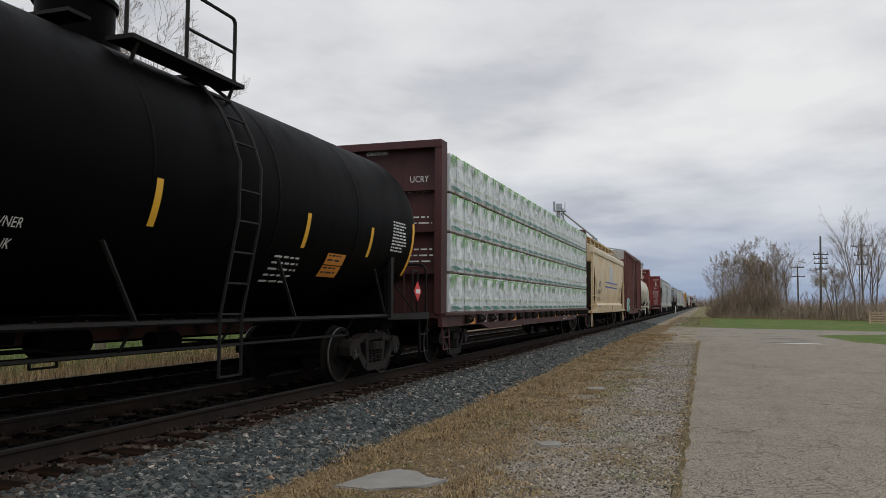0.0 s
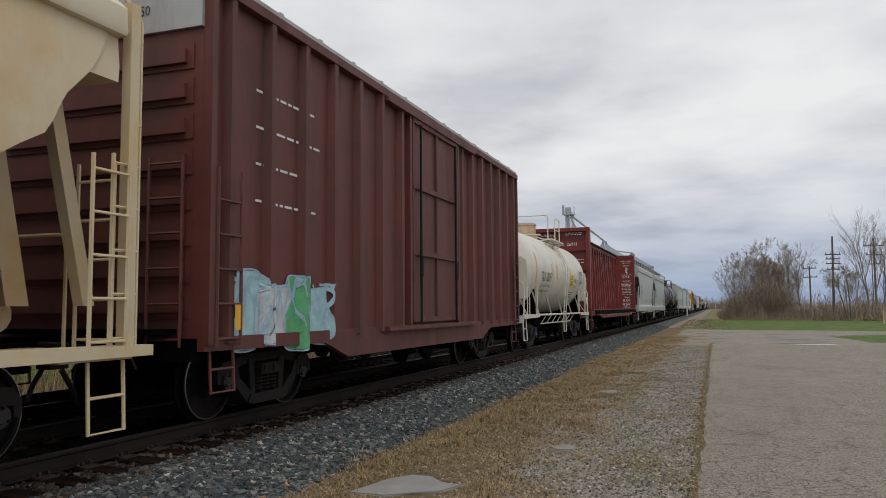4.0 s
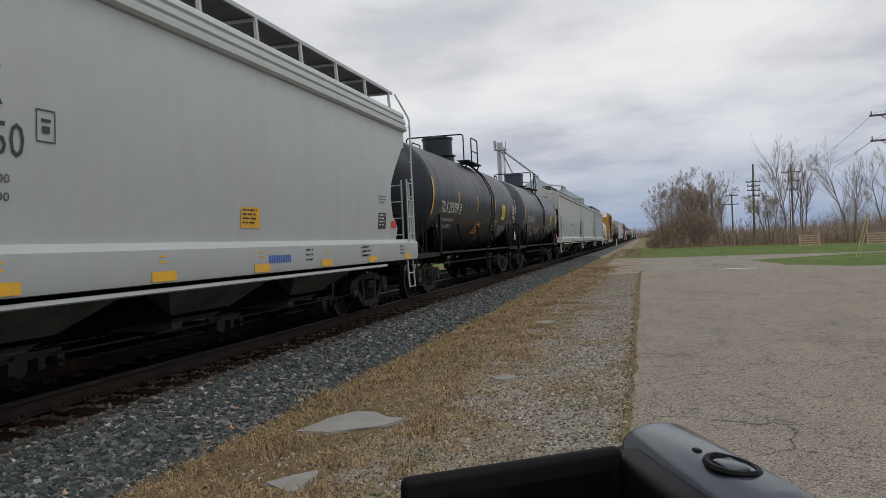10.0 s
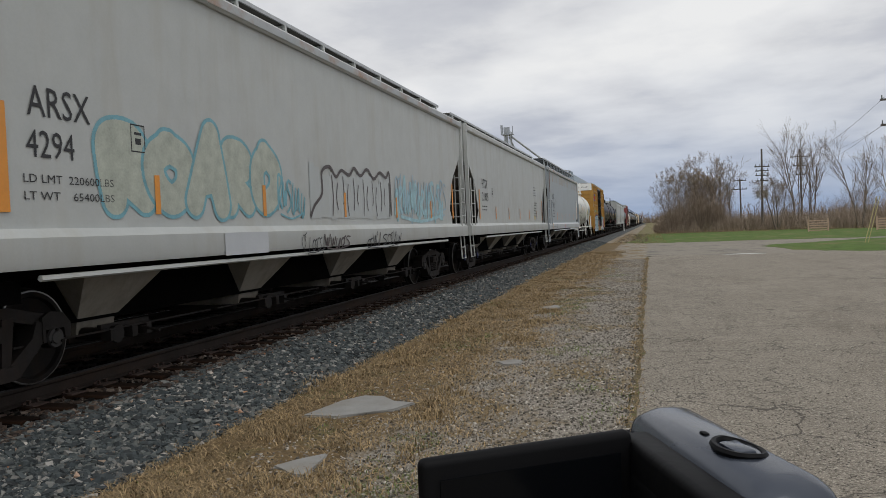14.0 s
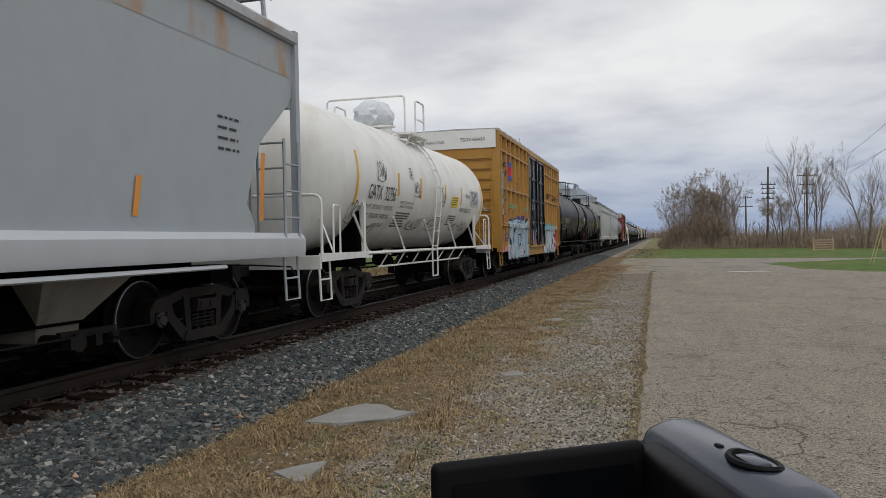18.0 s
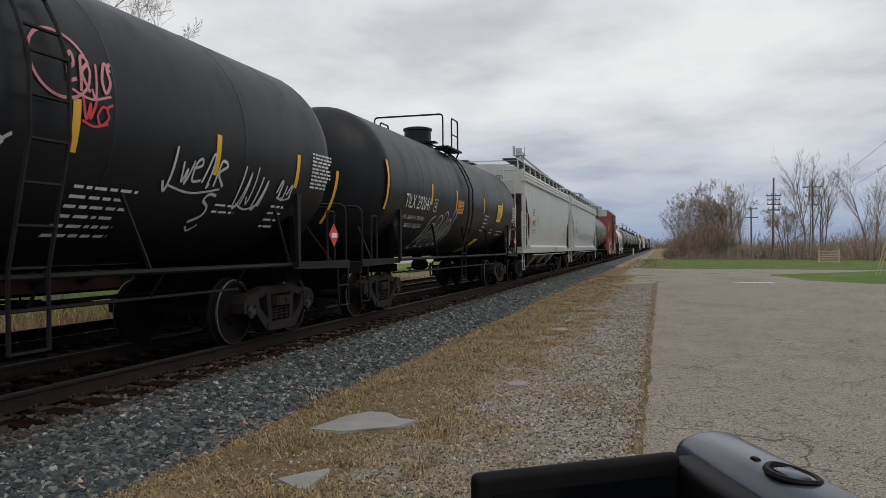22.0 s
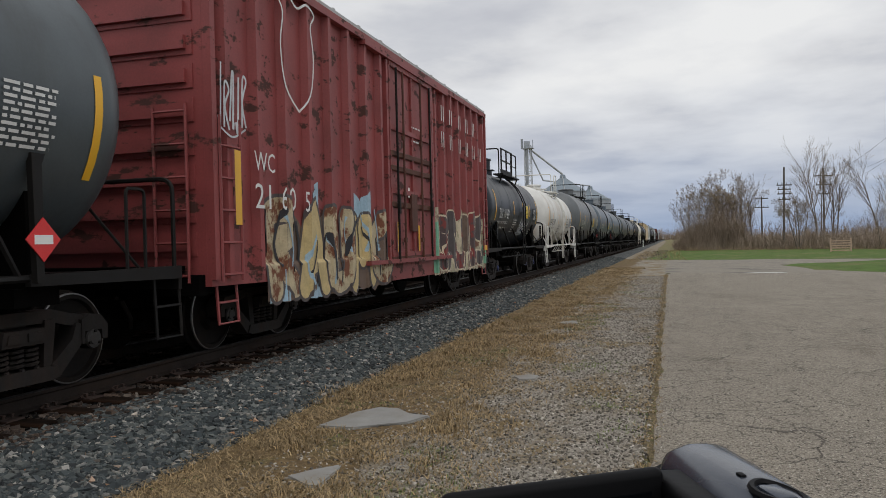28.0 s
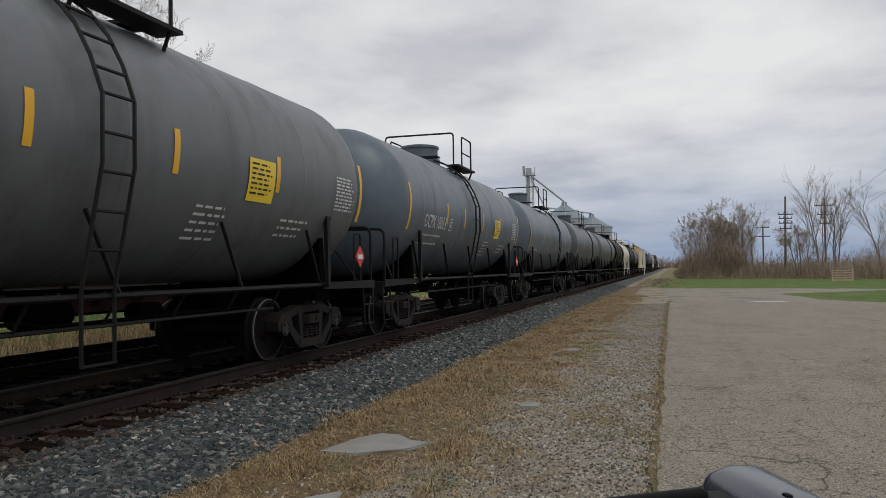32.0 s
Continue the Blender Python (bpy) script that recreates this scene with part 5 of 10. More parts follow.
            prism(bm, [(-1.28, z - hgt * 0.55), (1.28, z - hgt * 0.55), (1.28, z + hgt * 0.55), (-1.28, z + hgt * 0.55)], "y", e * half, e * (half + 0.07))
            part("end_corrugation", bm, paint, car)
        bm = bmesh.new()
        box(bm, (0, e * (half + 0.02), top - 0.42), (2.96, 0.05, 0.62))
        part("end_band", bm, band or paint, car)
        ladder(car, 1.1, e * (half + 0.12), floor - 0.05, floor + 2.0, paint, 0.44, axis="x")
        bm = bmesh.new()
        box(bm, (0, e * (half + 0.22), floor + 0.12), (2.4, 0.4, 0.05))
        box(bm, (0, e * (half + 0.02), floor - 0.08), (2.9, 0.2, 0.24))
        part("crossover_platform", bm, M_UNDER, car)
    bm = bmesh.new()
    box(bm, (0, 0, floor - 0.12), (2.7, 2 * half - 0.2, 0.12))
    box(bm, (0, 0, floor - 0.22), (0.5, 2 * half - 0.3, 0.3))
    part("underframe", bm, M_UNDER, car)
    brake_gear(car, 0.0, M_UNDER)
    running_gear(car, half)
    return car, flat(1.487)


# ---- centre-beam flatcar ----


def centerbeam(label, half, paint, deck=1.1, top=4.62, group="freight train"):
    car = thing("centerbeam_flatcar", label, "flatcar", group)
    inner = half - 1.15
    bm = bmesh.new()
    box(bm, (0, 0, deck - 0.05), (2.8, 2 * half, 0.09))
    k = -half + 0.4
    while k < half:
        box(bm, (0, k, deck - 0.17), (2.7, 0.14, 0.16))
        k += 1.0
    part("deck", bm, paint, car)
    for s in (1, -1):
        bm = bmesh.new()
        prism(bm, [(-half, deck), (half, deck), (half, deck - 0.28), (half - 3.0, deck - 0.28), (half - 3.8, deck - 0.42), (-half + 3.8, deck - 0.42), (-half + 3.0, deck - 0.28), (-half, deck - 0.28)], "x", 1.36 * s, 1.46 * s)
        box(bm, (1.46 * s, 0, deck - 0.01), (0.16, 2 * half, 0.05))
        part("side_sill", bm, paint, car)
        k = -8.89
        while k < half - 0.5:
            bm = bmesh.new()
            for q in (-0.12, 0.10):
                prism(bm, [(1.46 * s, deck - 0.03), (1.56 * s, deck - 0.07), (1.59 * s, deck - 0.16), (1.54 * s, deck - 0.23), (1.46 * s, deck - 0.25)], "y", k + q, k + q + 0.025)
            cyl(bm, (1.53 * s, k - 0.15, deck - 0.14), (1.53 * s, k + 0.15, deck - 0.14), 0.038, n=8)
            cyl(bm, (1.53 * s, k + 0.13, deck - 0.14), (1.53 * s, k + 0.155, deck - 0.14), 0.075, n=10)
            part("winch", bm, M_TRUCK, car)
            k += 1.04
    # centre beam
    bm = bmesh.new()
    box(bm, (0, 0, top - 0.10), (0.62, 2 * inner, 0.2))
    box(bm, (0, 0, top + 0.01), (0.95, 2 * inner, 0.04))
    part("top_chord", bm, paint, car)
    spots = [-7.55 + k for k in range(7)] + [-0.65, 0.2] + [1.1 + k for k in range(7)]
    spots = [-half + 1.35] + [u * half / 10.17 for u in spots] + [half - 1.35]
    for y in spots:
        for s in (-1, 1):
            bm = bmesh.new()
            prism(bm, [(0.34 * s, deck), (0.47 * s, deck), (0.35 * s, top - 0.2), (0.26 * s, top - 0.2)], "y", y - 0.095, y + 0.095)
            part("beam_post", bm, paint, car)
            bm = bmesh.new()
            prism(bm, [(y - 0.16, top - 0.22), (y + 0.16, top - 0.22), (y + 0.10, top - 0.42), (y - 0.10, top - 0.42)], "x", 0.33 * s, 0.36 * s)
            part("gusset", bm, paint, car)
    for e, tops in ((-1, (-6.56, -4.57, -2.5)), (1, (1.15, 3.15, 5.15))):
        for u in tops:
            yt = u * half / 10.17
            yl = yt + 1.8 * e
            for s in (1, -1):
                bm = bmesh.new()
                a, b = Vector((0.40 * s, yl, deck + 0.1)), Vector((0.35 * s, yt, top - 0.35))
                d = (b - a).normalized()
                nrm = Vector((1, 0, 0)).cross(d).normalized() * 0.085
                x = Vector((0.025 * s, 0, 0))
                lo = [bm.verts.new(p) for p in (a - nrm - x, a + nrm - x, a + nrm + x, a - nrm + x)]
                hi = [bm.verts.new(p) for p in (b - nrm - x, b + nrm - x, b + nrm + x, b - nrm + x)]
                bm.faces.new(lo[::-1])
                bm.faces.new(hi)
                for k in range(4):
                    bm.faces.new((lo[k], lo[(k + 1) % 4], hi[(k + 1) % 4], hi[k]))
                part("diagonal_brace", bm, paint, car)
    for e in (-1, 1):
        yb = e * (half - 0.25)
        bm = bmesh.new()
        box(bm, (0, yb, (deck + top) / 2), (2.7, 0.08, top - deck))
        part("bulkhead", bm, paint, car)
        for s in (-1, 1):
            bm = bmesh.new()
            box(bm, (1.36 * s, yb + 0.1 * e, (deck + top) / 2), (0.16, 0.36, top - deck))
            part("bulkhead_post", bm, paint, car)
        for z in (deck + 0.9, deck + 1.8, deck + 2.7):
            bm = bmesh.new()
            box(bm, (0, yb + 0.1 * e, z), (2.6, 0.16, 0.1))
            part("bulkhead_rail", bm, paint, car)
        bm = bmesh.new()
        box(bm, (0, yb + 0.1 * e, top + 0.02), (2.86, 0.4, 0.16))
        part("bulkhead_cap", bm, paint, car)
        for s in (-1, 1):
            bm = bmesh.new()
            prism(bm, [(e * (half - 0.3), deck + 1.9), (e * (half - 0.3), deck + 1.6), (e * (half - 1.25), deck + 0.1), (e * (half - 1.45), deck + 0.1)], "x", 0.36 * s, 0.44 * s)
            part("corner_brace", bm, paint, car)
        for s in (-1, 1):
            step(car, 1.42 * s, e * (half - 0.3), deck - 0.25, paint, 0.5)
        bm = bmesh.new()
        tube(bm, bend([(1.1, e * (half - 0.02), deck), (1.1, e * (half + 0.05), deck + 1.0), (0.6, e * (half + 0.05), deck + 1.0), (0.6, e * (half - 0.02), deck)], 0.1), 0.02, 5)
        part("end_handrail", bm, paint, car)
    bm = bmesh.new()
    box(bm, (0, 0, deck - 0.35), (0.5, 2 * half - 0.4, 0.4))
    part("centre_sill", bm, M_UNDER, car)
    brake_gear(car, 0.0, M_UNDER)
    running_gear(car, half)
    return car, flat(1.465)

# ---- the train, from its leading car to its tail; each car lies between two marks along the train ----
TRAIN = []        # (object, place along the train, offset across, height)


def place(car, c0, c1):
    car.matrix_world = pose(TRACK_X, (c0 + c1) / 2, RAIL_Z)
    TRAIN.append((car, (c0 + c1) / 2, 0.0, 0.0))
    return car


def half_of(c0, c1):
    return (c1 - c0) / 2


def tank_stripes(zc, ends, mids):
    return [(u, zc - 0.58, 0.96) for u in ends] + [(u, zc - 0.34, 0.48) for u in mids]


def tank_print(car, side, zc, ink, mark=None, weights=None, plate=None, yellow=None, orange=None, data=None, small=(), seed=1):
    """Reporting mark, weights, notices and small print on the side of a tank; each is (u0, u1) along it."""
    if mark:
        fitted(car, side, mark[0], mark[1], mark[2], zc - 0.48, 0.29, ink, 0.014, 0.07)
    if weights:
        if len(weights) > 2:
            for k in (0, 1):
                fitted(car, side, weights[2 + k], weights[0], weights[1], zc - 0.71 - 0.17 * k, 0.085, ink, 0.014, 0.06)
        else:
            bars(car, side, weights[0], zc - 0.62, weights[1] - weights[0], 2, 0.18, ink, 0.012)
    if plate:
        outline_box(car, side, plate, zc - 0.48, plate + 0.24, zc - 0.20, ink, 0.018, 0.014)
    if yellow:
        panel(car, side, yellow[0], zc - 0.50, yellow[1], zc + 0.04, M_PLAC, "placard", 0.012, "yellow emergency notice", rows=5, ink=M_INKB, rng=random.Random(seed + 1))
    if orange:
        u0, u1, v0 = orange
        for k in range(2):
            panel(car, side, u0, v0 + 0.18 * k, u1, v0 + 0.165 + 0.18 * k, M_STRIPE_OR, "placard", 0.012, "orange notice", rows=2, ink=M_INKB, rng=random.Random(seed + k))
    if data:
        if ink is M_INKB:
            panel(car, side, data[0], zc - 0.46, data[1], zc + 0.10, M_PATCH, "data_panel", 0.010, rows=8, ink=ink, rng=random.Random(seed))
        else:
            bars(car, side, data[0], zc + 0.08, data[1] - data[0], 10, 0.055, ink, 0.012, fill=0.5, name="data_print")
    for u, v, w, n, p in small:
        bars(car, side, u, v, w, n, p, ink, 0.012)


def placard_diamond(car, x, y, z, mat, label):
    bm = bmesh.new()
    r = 0.19
    prism(bm, [(y, z - r), (y + r, z), (y, z + r), (y - r, z)], "x", x, x + 0.012)
    ob = part("hazard_placard", bm, mat, car, label)
    bm = bmesh.new()
    prism(bm, [(y - 0.1, z - 0.04), (y + 0.1, z - 0.04), (y + 0.1, z + 0.04), (y - 0.1, z + 0.04)], "x", x + 0.012, x + 0.016)
    part("placard_mark", bm, M_WHITEP if mat is M_REDP else M_INKB, ob)


def black_tank(label, c0, c1, marks, ends, mids, r=1.52, zc=2.68, paint=M_BLACK, ink=M_INKW, seed=1, drop=0.0, **kw):
    h = half_of(c0, c1)
    car, side = tank_car(label, h, r, zc, paint, ink, stripes=tank_stripes(zc - drop, ends, mids), **kw)
    tank_print(car, side, zc, ink, seed=seed, **marks)
    placard_diamond(car, 1.42, h - 0.75, 1.55, M_REDP if seed % 2 else M_WHITEP, "diamond hazard placard")
    return place(car, c0, c1), side, h


# leading black tank
M_LEADBLACK = material("deep_black_tank_paint", (0.0012, 0.0012, 0.0015), 0.5, vary=0.3, dirt=(0.003, 0.0028, 0.0026), dirt_amount=0.5, bump=0.04, spec=0.035)
car, side, h = black_tank("glossy black tank car with yellow reflector stripes", -2.2, 14.7, dict(orange=(4.0, 4.6, 1.72), data=(6.2, 6.9), small=((2.6, 1.95, 0.75, 5, 0.08),)), (-7.1, 7.2), (-4.2, -2.2, 0.1, 3.2, 5.35), seed=3, drop=0.26, paint=M_LEADBLACK, ladder_y=1.55, dome=0.45, dome_h=0.5)
letter(car, side, "OWNER", -1.75, 1.93, 0.12, M_INKW, 0.014, 0.08)
letter(car, side, "NG TANK", -1.85, 1.76, 0.12, M_INKW, 0.014, 0.08)


# loaded centre-beam car with wrapped lumber
M_DARKBROWN = material("dark_brown_flatcar_paint", (0.054, 0.011, 0.012), 0.6, vary=0.2, dirt=(0.018, 0.012, 0.01), dirt_amount=0.6, bump=0.1)
M_WRAP = material("white_lumber_wrap", (0.66, 0.70, 0.70), 0.38, vary=0.12, scale=3.2, grain=7.0, bump=1.0, dirt=(0.52, 0.57, 0.57), dirt_amount=0.35, dirt_scale=(1, 1, 1), coat=0.1)
M_LEAF = material("green_print_leaf", (0.20, 0.48, 0.08), 0.5, vary=0.3, grain=14, bump=0.02)
M_BAND = material("teal_print_band", (0.06, 0.22, 0.17), 0.5, vary=0.2, grain=14, bump=0.02)
M_PALEPRINT = material("pale_green_print", (0.40, 0.50, 0.30), 0.5, vary=0.1, bump=0.0)
M_STRAP = material("dark_strap", (0.05, 0.055, 0.06), 0.5, vary=0.1, bump=0.0)
M_TIMBER = material("rough_timber", (0.15, 0.11, 0.075), 0.8, vary=0.25, scale=4, grain=60, bump=0.3)
M_PURPLE = material("purple_print_band", (0.05, 0.025, 0.24), 0.5, vary=0.2, grain=14, bump=0.02)
M_NAVY = material("navy_print_band", (0.025, 0.035, 0.16), 0.5, vary=0.15, bump=0.02)
M_TEALTOP = material("teal_wrap_edge", (0.05, 0.30, 0.27), 0.5, vary=0.15, bump=0.02)


def wrapped_pack(label, ln, ht, dp, kind, seed, group):
    """A stack of boards in printed wrap: slack, rounded, strapped."""
    rng = random.Random(seed)
    ob = thing("lumber_pack", label, "lumber pack", group)
    bm = bmesh.new()
    nu, nv = 84, 20
    rings = []
    for i in range(nu + 1):
        y = -ln / 2 + ln * i / nu
        ring = []
        for k in range(nv + 1):
            z = ht * k / nv
            sag = 0.010 * math.sin(i * 0.8 + seed) + 0.022 * noise.noise((y * 3.1 + z * 4.3, z * 2.0 - y * 1.3, seed)) + 0.016 * noise.noise((y * 11.0 - z * 9.0, z * 3.0 + y, seed + 3)) + 0.010 * noise.noise((y * 14.0 + z * 12.0, z * 4.0, seed + 9)) - 0.006
            for q, (ky, kz) in enumerate(((1.7, 2.6), (1.3, -2.9), (3.4, 4.6))):
                sag -= (0.008, 0.007, 0.004)[q] * max(0.0, 1 - abs(noise.noise((y * ky + z * kz, z * 0.9 - y * 0.5, seed + 20 * q))) / 0.09)
            edge = 0.02 * (abs(2 * k / nv - 1) ** 6)
            ring.append(bm.verts.new((dp / 2 - edge + sag, y, z + (rng.uniform(-0.012, 0.012) if k in (0, nv) else 0))))
        for k in range(nv, -1, -1):
            ring.append(bm.verts.new((-dp / 2, y, ht * k / nv)))
        rings.append(ring)
    m = len(rings[0])
    for a, b in zip(rings, rings[1:]):
        for k in range(m):
            bm.faces.new((a[k], a[(k + 1) % m], b[(k + 1) % m], b[k]))
    bm.faces.new(rings[0][::-1])
    bm.faces.new(rings[-1])
    part("wrap", bm, M_WRAP, ob, sharp=0.5)
    srf = flat(dp / 2 + 0.020)
    if kind == "leaf":
        bm = bmesh.new()
        bb = bmesh.new()
        pp = bmesh.new()
        hp = bmesh.new()
        n = max(2, int(ln / 0.78))
        for i in range(n):
            u0 = -ln / 2 + ln * i / n
            w = ln / n
            # a thin branch along the top with two hanging fans of fronds
            branch = [(u0 + w * 0.02, ht - 0.035), (u0 + w * 0.30, ht - 0.05), (u0 + w * 0.62, ht - 0.04), (u0 + w * 0.98, ht - 0.065)]
            for k, (a, b) in enumerate(zip(branch, branch[1:])):
                ribbon(bm, srf, [a, b], (0.030, 0.036, 0.018)[k], 0.004)
            for root, spread in ((0.13, 0.12), (0.40, 0.09)):
                rx, rz = u0 + w * (root + rng.uniform(-0.03, 0.03)), ht - 0.05
                for q in range(8):
                    f = (q - 3.5) / 3.5 + rng.uniform(-0.12, 0.12)
                    l2 = rng.uniform(0.12, 0.30) * (1 - 0.25 * abs(f))
                    tip = (rx + spread * f * 0.75, rz - l2)
                    knee_ = (rx + spread * f * 0.5, rz - l2 * 0.45)
                    ribbon(bm if q % 3 else bb, srf, [(rx + spread * f * 0.18, rz), knee_], 0.026, 0.005)
                    ribbon(bm if q % 3 else bb, srf, [knee_, tip], 0.014, 0.005)
            # a long lens-shaped sweep along the foot
            for k in range(12):
                t0, t1 = k / 12, (k + 1) / 12
                ribbon(bb, srf, [(u0 + w * (0.03 + 0.94 * t0), 0.105 - 0.045 * t0), (u0 + w * (0.03 + 0.94 * t1), 0.105 - 0.045 * t1)], 0.012 + 0.062 * math.sin(math.pi * (t0 + t1) / 2) ** 1.3, 0.004)
            # house mark and a line of print
            ribbon(hp, srf, [(u0 + w * 0.50, ht * 0.52), (u0 + w * 0.57, ht * 0.58), (u0 + w * 0.64, ht * 0.52), (u0 + w * 0.63, ht * 0.43), (u0 + w * 0.56, ht * 0.43)], 0.014, 0.004)
            x = u0 + w * 0.16
            while x < u0 + w * 0.9:
                quad(pp, srf, x, ht * 0.275, x + 0.022, ht * 0.335, 0.004)
                quad(pp, srf, x + 0.022, ht * rng.choice((0.275, 0.30, 0.325)), x + 0.04, ht * 0.335, 0.004)
                x += 0.056
        part("leaf_print", bm, M_LEAF, ob)
        part("band_print", bb, M_BAND, ob)
        part("name_print", pp, M_PALEPRINT, ob)
        part("house_print", hp, M_BAND, ob)
    else:
        bm = bmesh.new()
        quad(bm, srf, -ln / 2, 0.03, ln / 2, 0.20 if ht > 1 else 0.10, 0.004)
        part("band_print", bm, M_PURPLE, ob)
        bm = bmesh.new()
        quad(bm, srf, -ln / 2, ht - 0.05, ln / 2, ht + 0.0, 0.004)
        part("edge_print", bm, M_TEALTOP, ob)
        bm = bmesh.new()
        x = -ln / 2 - 0.35
        while x < ln / 2:
            # a word of heavy upright marks, a small leaf over its start
            for k in range(9):
                w = 0.04 if k in (1, 6) else 0.085
                if -ln / 2 < x and x + w < ln / 2:
                    quad(bm, srf, x, ht * 0.46, x + 0.034, ht * 0.46 + 0.17, 0.004)
                    if w > 0.05:
                        quad(bm, srf, x + 0.034, ht * 0.46 + rng.choice((0, 0.07, 0.135)), x + w, ht * 0.46 + rng.choice((0.17, 0.14)), 0.004)
                    if k == 1:
                        quad(bm, srf, x - 0.05, ht * 0.46 + 0.19, x + 0.02, ht * 0.46 + 0.25, 0.004)
                x += w + 0.035
            x += 0.42
        part("name_print", bm, M_NAVY, ob)
    bm = bmesh.new()
    for k in range(max(1, int(ln / 0.62))):
        y = -ln / 2 + ln * (k + 0.5) / max(1, int(ln / 0.62)) + rng.uniform(-0.04, 0.04)
        quad(bm, srf, y, 0.0, y + 0.018, ht, 0.006)
    part("strap", bm, M_STRAP, ob)
    bm = bmesh.new()
    for k in range(3):
        y = ln * (k - 1) * 0.36
        box(bm, (0, y, -0.025), (dp, 0.09, 0.045))
    box(bm, (dp / 2 - 0.06, 0, -0.02), (0.09, ln, 0.03))
    part("batten", bm, M_TIMBER, ob)
    return ob


def pack_rows(c0, c1, cols, rows, z0, ht, kind, sides, label, group, missing=(), dp=1.02, gap=0.05):
    proto = [wrapped_pack(label, (c1 - c0) / cols - 0.04, ht, dp, kind, 11 * k + len(kind), group) for k in range(3)]
    used = set()
    n = 0
    for s in sides:
        for i in range(cols):
            for r in range(rows):
                if (i, r, s) in missing:
                    continue
                k = (i + 2 * r) % 3
                c = c0 + (c1 - c0) * (i + 0.5) / cols
                x = s * (0.46 + dp / 2)
                zz = z0 + r * (ht + gap)
                m = pose(TRACK_X + x, c, RAIL_Z + zz, 0, 0, 0 if s > 0 else 180)
                if k in used:
                    ob = copy_thing(proto[k], m)
                else:
                    ob = proto[k]
                    ob.matrix_world = m
                    used.add(k)
                TRAIN.append((ob, c, x, zz))
                n += 1


h = half_of(15.35, 36.6)
car, side = centerbeam("dark red-brown centerbeam flatcar stacked with wrapped lumber", h, M_DARKBROWN, top=4.72)
place(car, 15.35, 36.6)
letter(car, end_wall(-h + 0.25 - 0.045), "UCRY", 0.62, 3.95, 0.2, M_INKW)
letter(car, end_wall(-h + 0.25 - 0.045), "873051", 0.58, 3.72, 0.2, M_INKW)
letter(car, end_wall(-h + 0.06), "CAUTION", -0.35, 4.56, 0.13, M_INKW)
bars(car, end_wall(-h + 0.25 - 0.045), 0.62, 3.2, 0.6, 3, 0.13, M_INKW)
bars(car, end_wall(-h + 0.25 - 0.045), 0.62, 2.5, 0.6, 3, 0.13, M_INKW)
fitted(car, side, "UCRY", -7.81, -7.08, 0.86, 0.20, M_INKW, 0.004)
fitted(car, side, "873051", -6.95, -6.12, 0.86, 0.18, M_INKW, 0.004)
for k in (-8.75, -4.5, -0.9, 2.3, 4.9, 7.4):
    panel(car, side, k, 0.84, k + 0.55, 0.98, M_STRIPE_OR, "reflector_stripe", n=1)
panel(car, side, h - 3.9, 0.72, h - 3.5, 1.05, M_INKB, "label_box", n=1, rows=5, ink=M_INKW)
bars(car, side, h - 6.6, 0.98, 0.9, 3, 0.1, M_INKW)
pack_rows(15.78, 36.2, 8, 4, 1.14, 0.83, "leaf", (1, -1), "lumber pack in white wrap with green leaf print", "lumber packs on the leading flatcar")


# tan hopper
h = half_of(37.45, 53.25)
car, side = hopper_car("weathered tan covered hopper with two blue stripes", h, M_TAN, "round", bays=4, eave=4.18, broad=True, walk_z=4.84, cut="slant", sill=(0.87, 1.37), post_in=0.5)
place(car, 37.45, 53.25)
fitted(car, side, "ACFX", -5.24, -4.43, 2.22, 0.30, M_INKB, 0.005)
fitted(car, side, "51680", -5.60, -4.52, 1.82, 0.26, M_INKB, 0.005)
outline_box(car, side, -4.31, 1.95, -4.06, 2.25, M_INKB, 0.016, 0.006)
fitted(car, side, "LD LMT 191000LBS", -5.85, -4.44, 1.61, 0.085, M_INKB, 0.005)
fitted(car, side, "LT WT  72000LBS NEW 5-1988", -5.85, -3.91, 1.48, 0.085, M_INKB, 0.005)
for a, b in ((-2.61, -0.53), (-0.42, 1.08), (1.18, 3.4)):
    panel(car, side, a, 2.50, b, 2.565, M_INKBLUE, "blue_stripe", n=1)
panel(car, side, -2.62, 2.25, 3.4, 2.315, M_INKBLUE, "blue_stripe", n=1)
panel(car, side, -0.50, 2.58, 1.10, 3.50, M_PATCH, "paint_patch", n=3)
for u in (-2.3, -0.66, 1.05, 2.7, 4.4):
    stripe(car, side, u, 1.42, 0.07, 0.42, M_STRIPE_OR)
for u in (-6.05, 6.05):
    stripe(car, side, u, 1.42, 0.08, 0.90, M_STRIPE_OR)
bars(car, side, 4.6, 2.34, 1.3, 5, 0.065, M_INKB)
bars(car, side, 4.6, 1.70, 0.7, 3, 0.06, M_INKB)
panel(car, side, 5.45, 1.55, 5.65, 1.75, M_INKB, "label_box", n=1)
fitted(car, side, "CAUTION", -3.05, -2.80, 1.66, 0.045, M_INKB, 0.005)
bars(car, side, -3.2, 1.63, 0.6, 3, 0.04, M_INKB)
bars(car, side, -2.1, 1.62, 1.0, 1, 0.05, M_INKB)
srf = flat(1.603)
fitted(car, srf, "NOTE THIS CAR HAS FOUR COMPARTMENTS", -3.4, -2.0, 1.14, 0.055, M_INKB, 0.004)
fitted(car, srf, "PRESSUREAIDE", -5.55, -4.78, 1.17, 0.09, M_INKBLUE, 0.004)
panel(car, srf, -4.15, 1.10, -3.98, 1.24, M_WHITEP, "label_box", n=1, rows=2, ink=M_INKB)
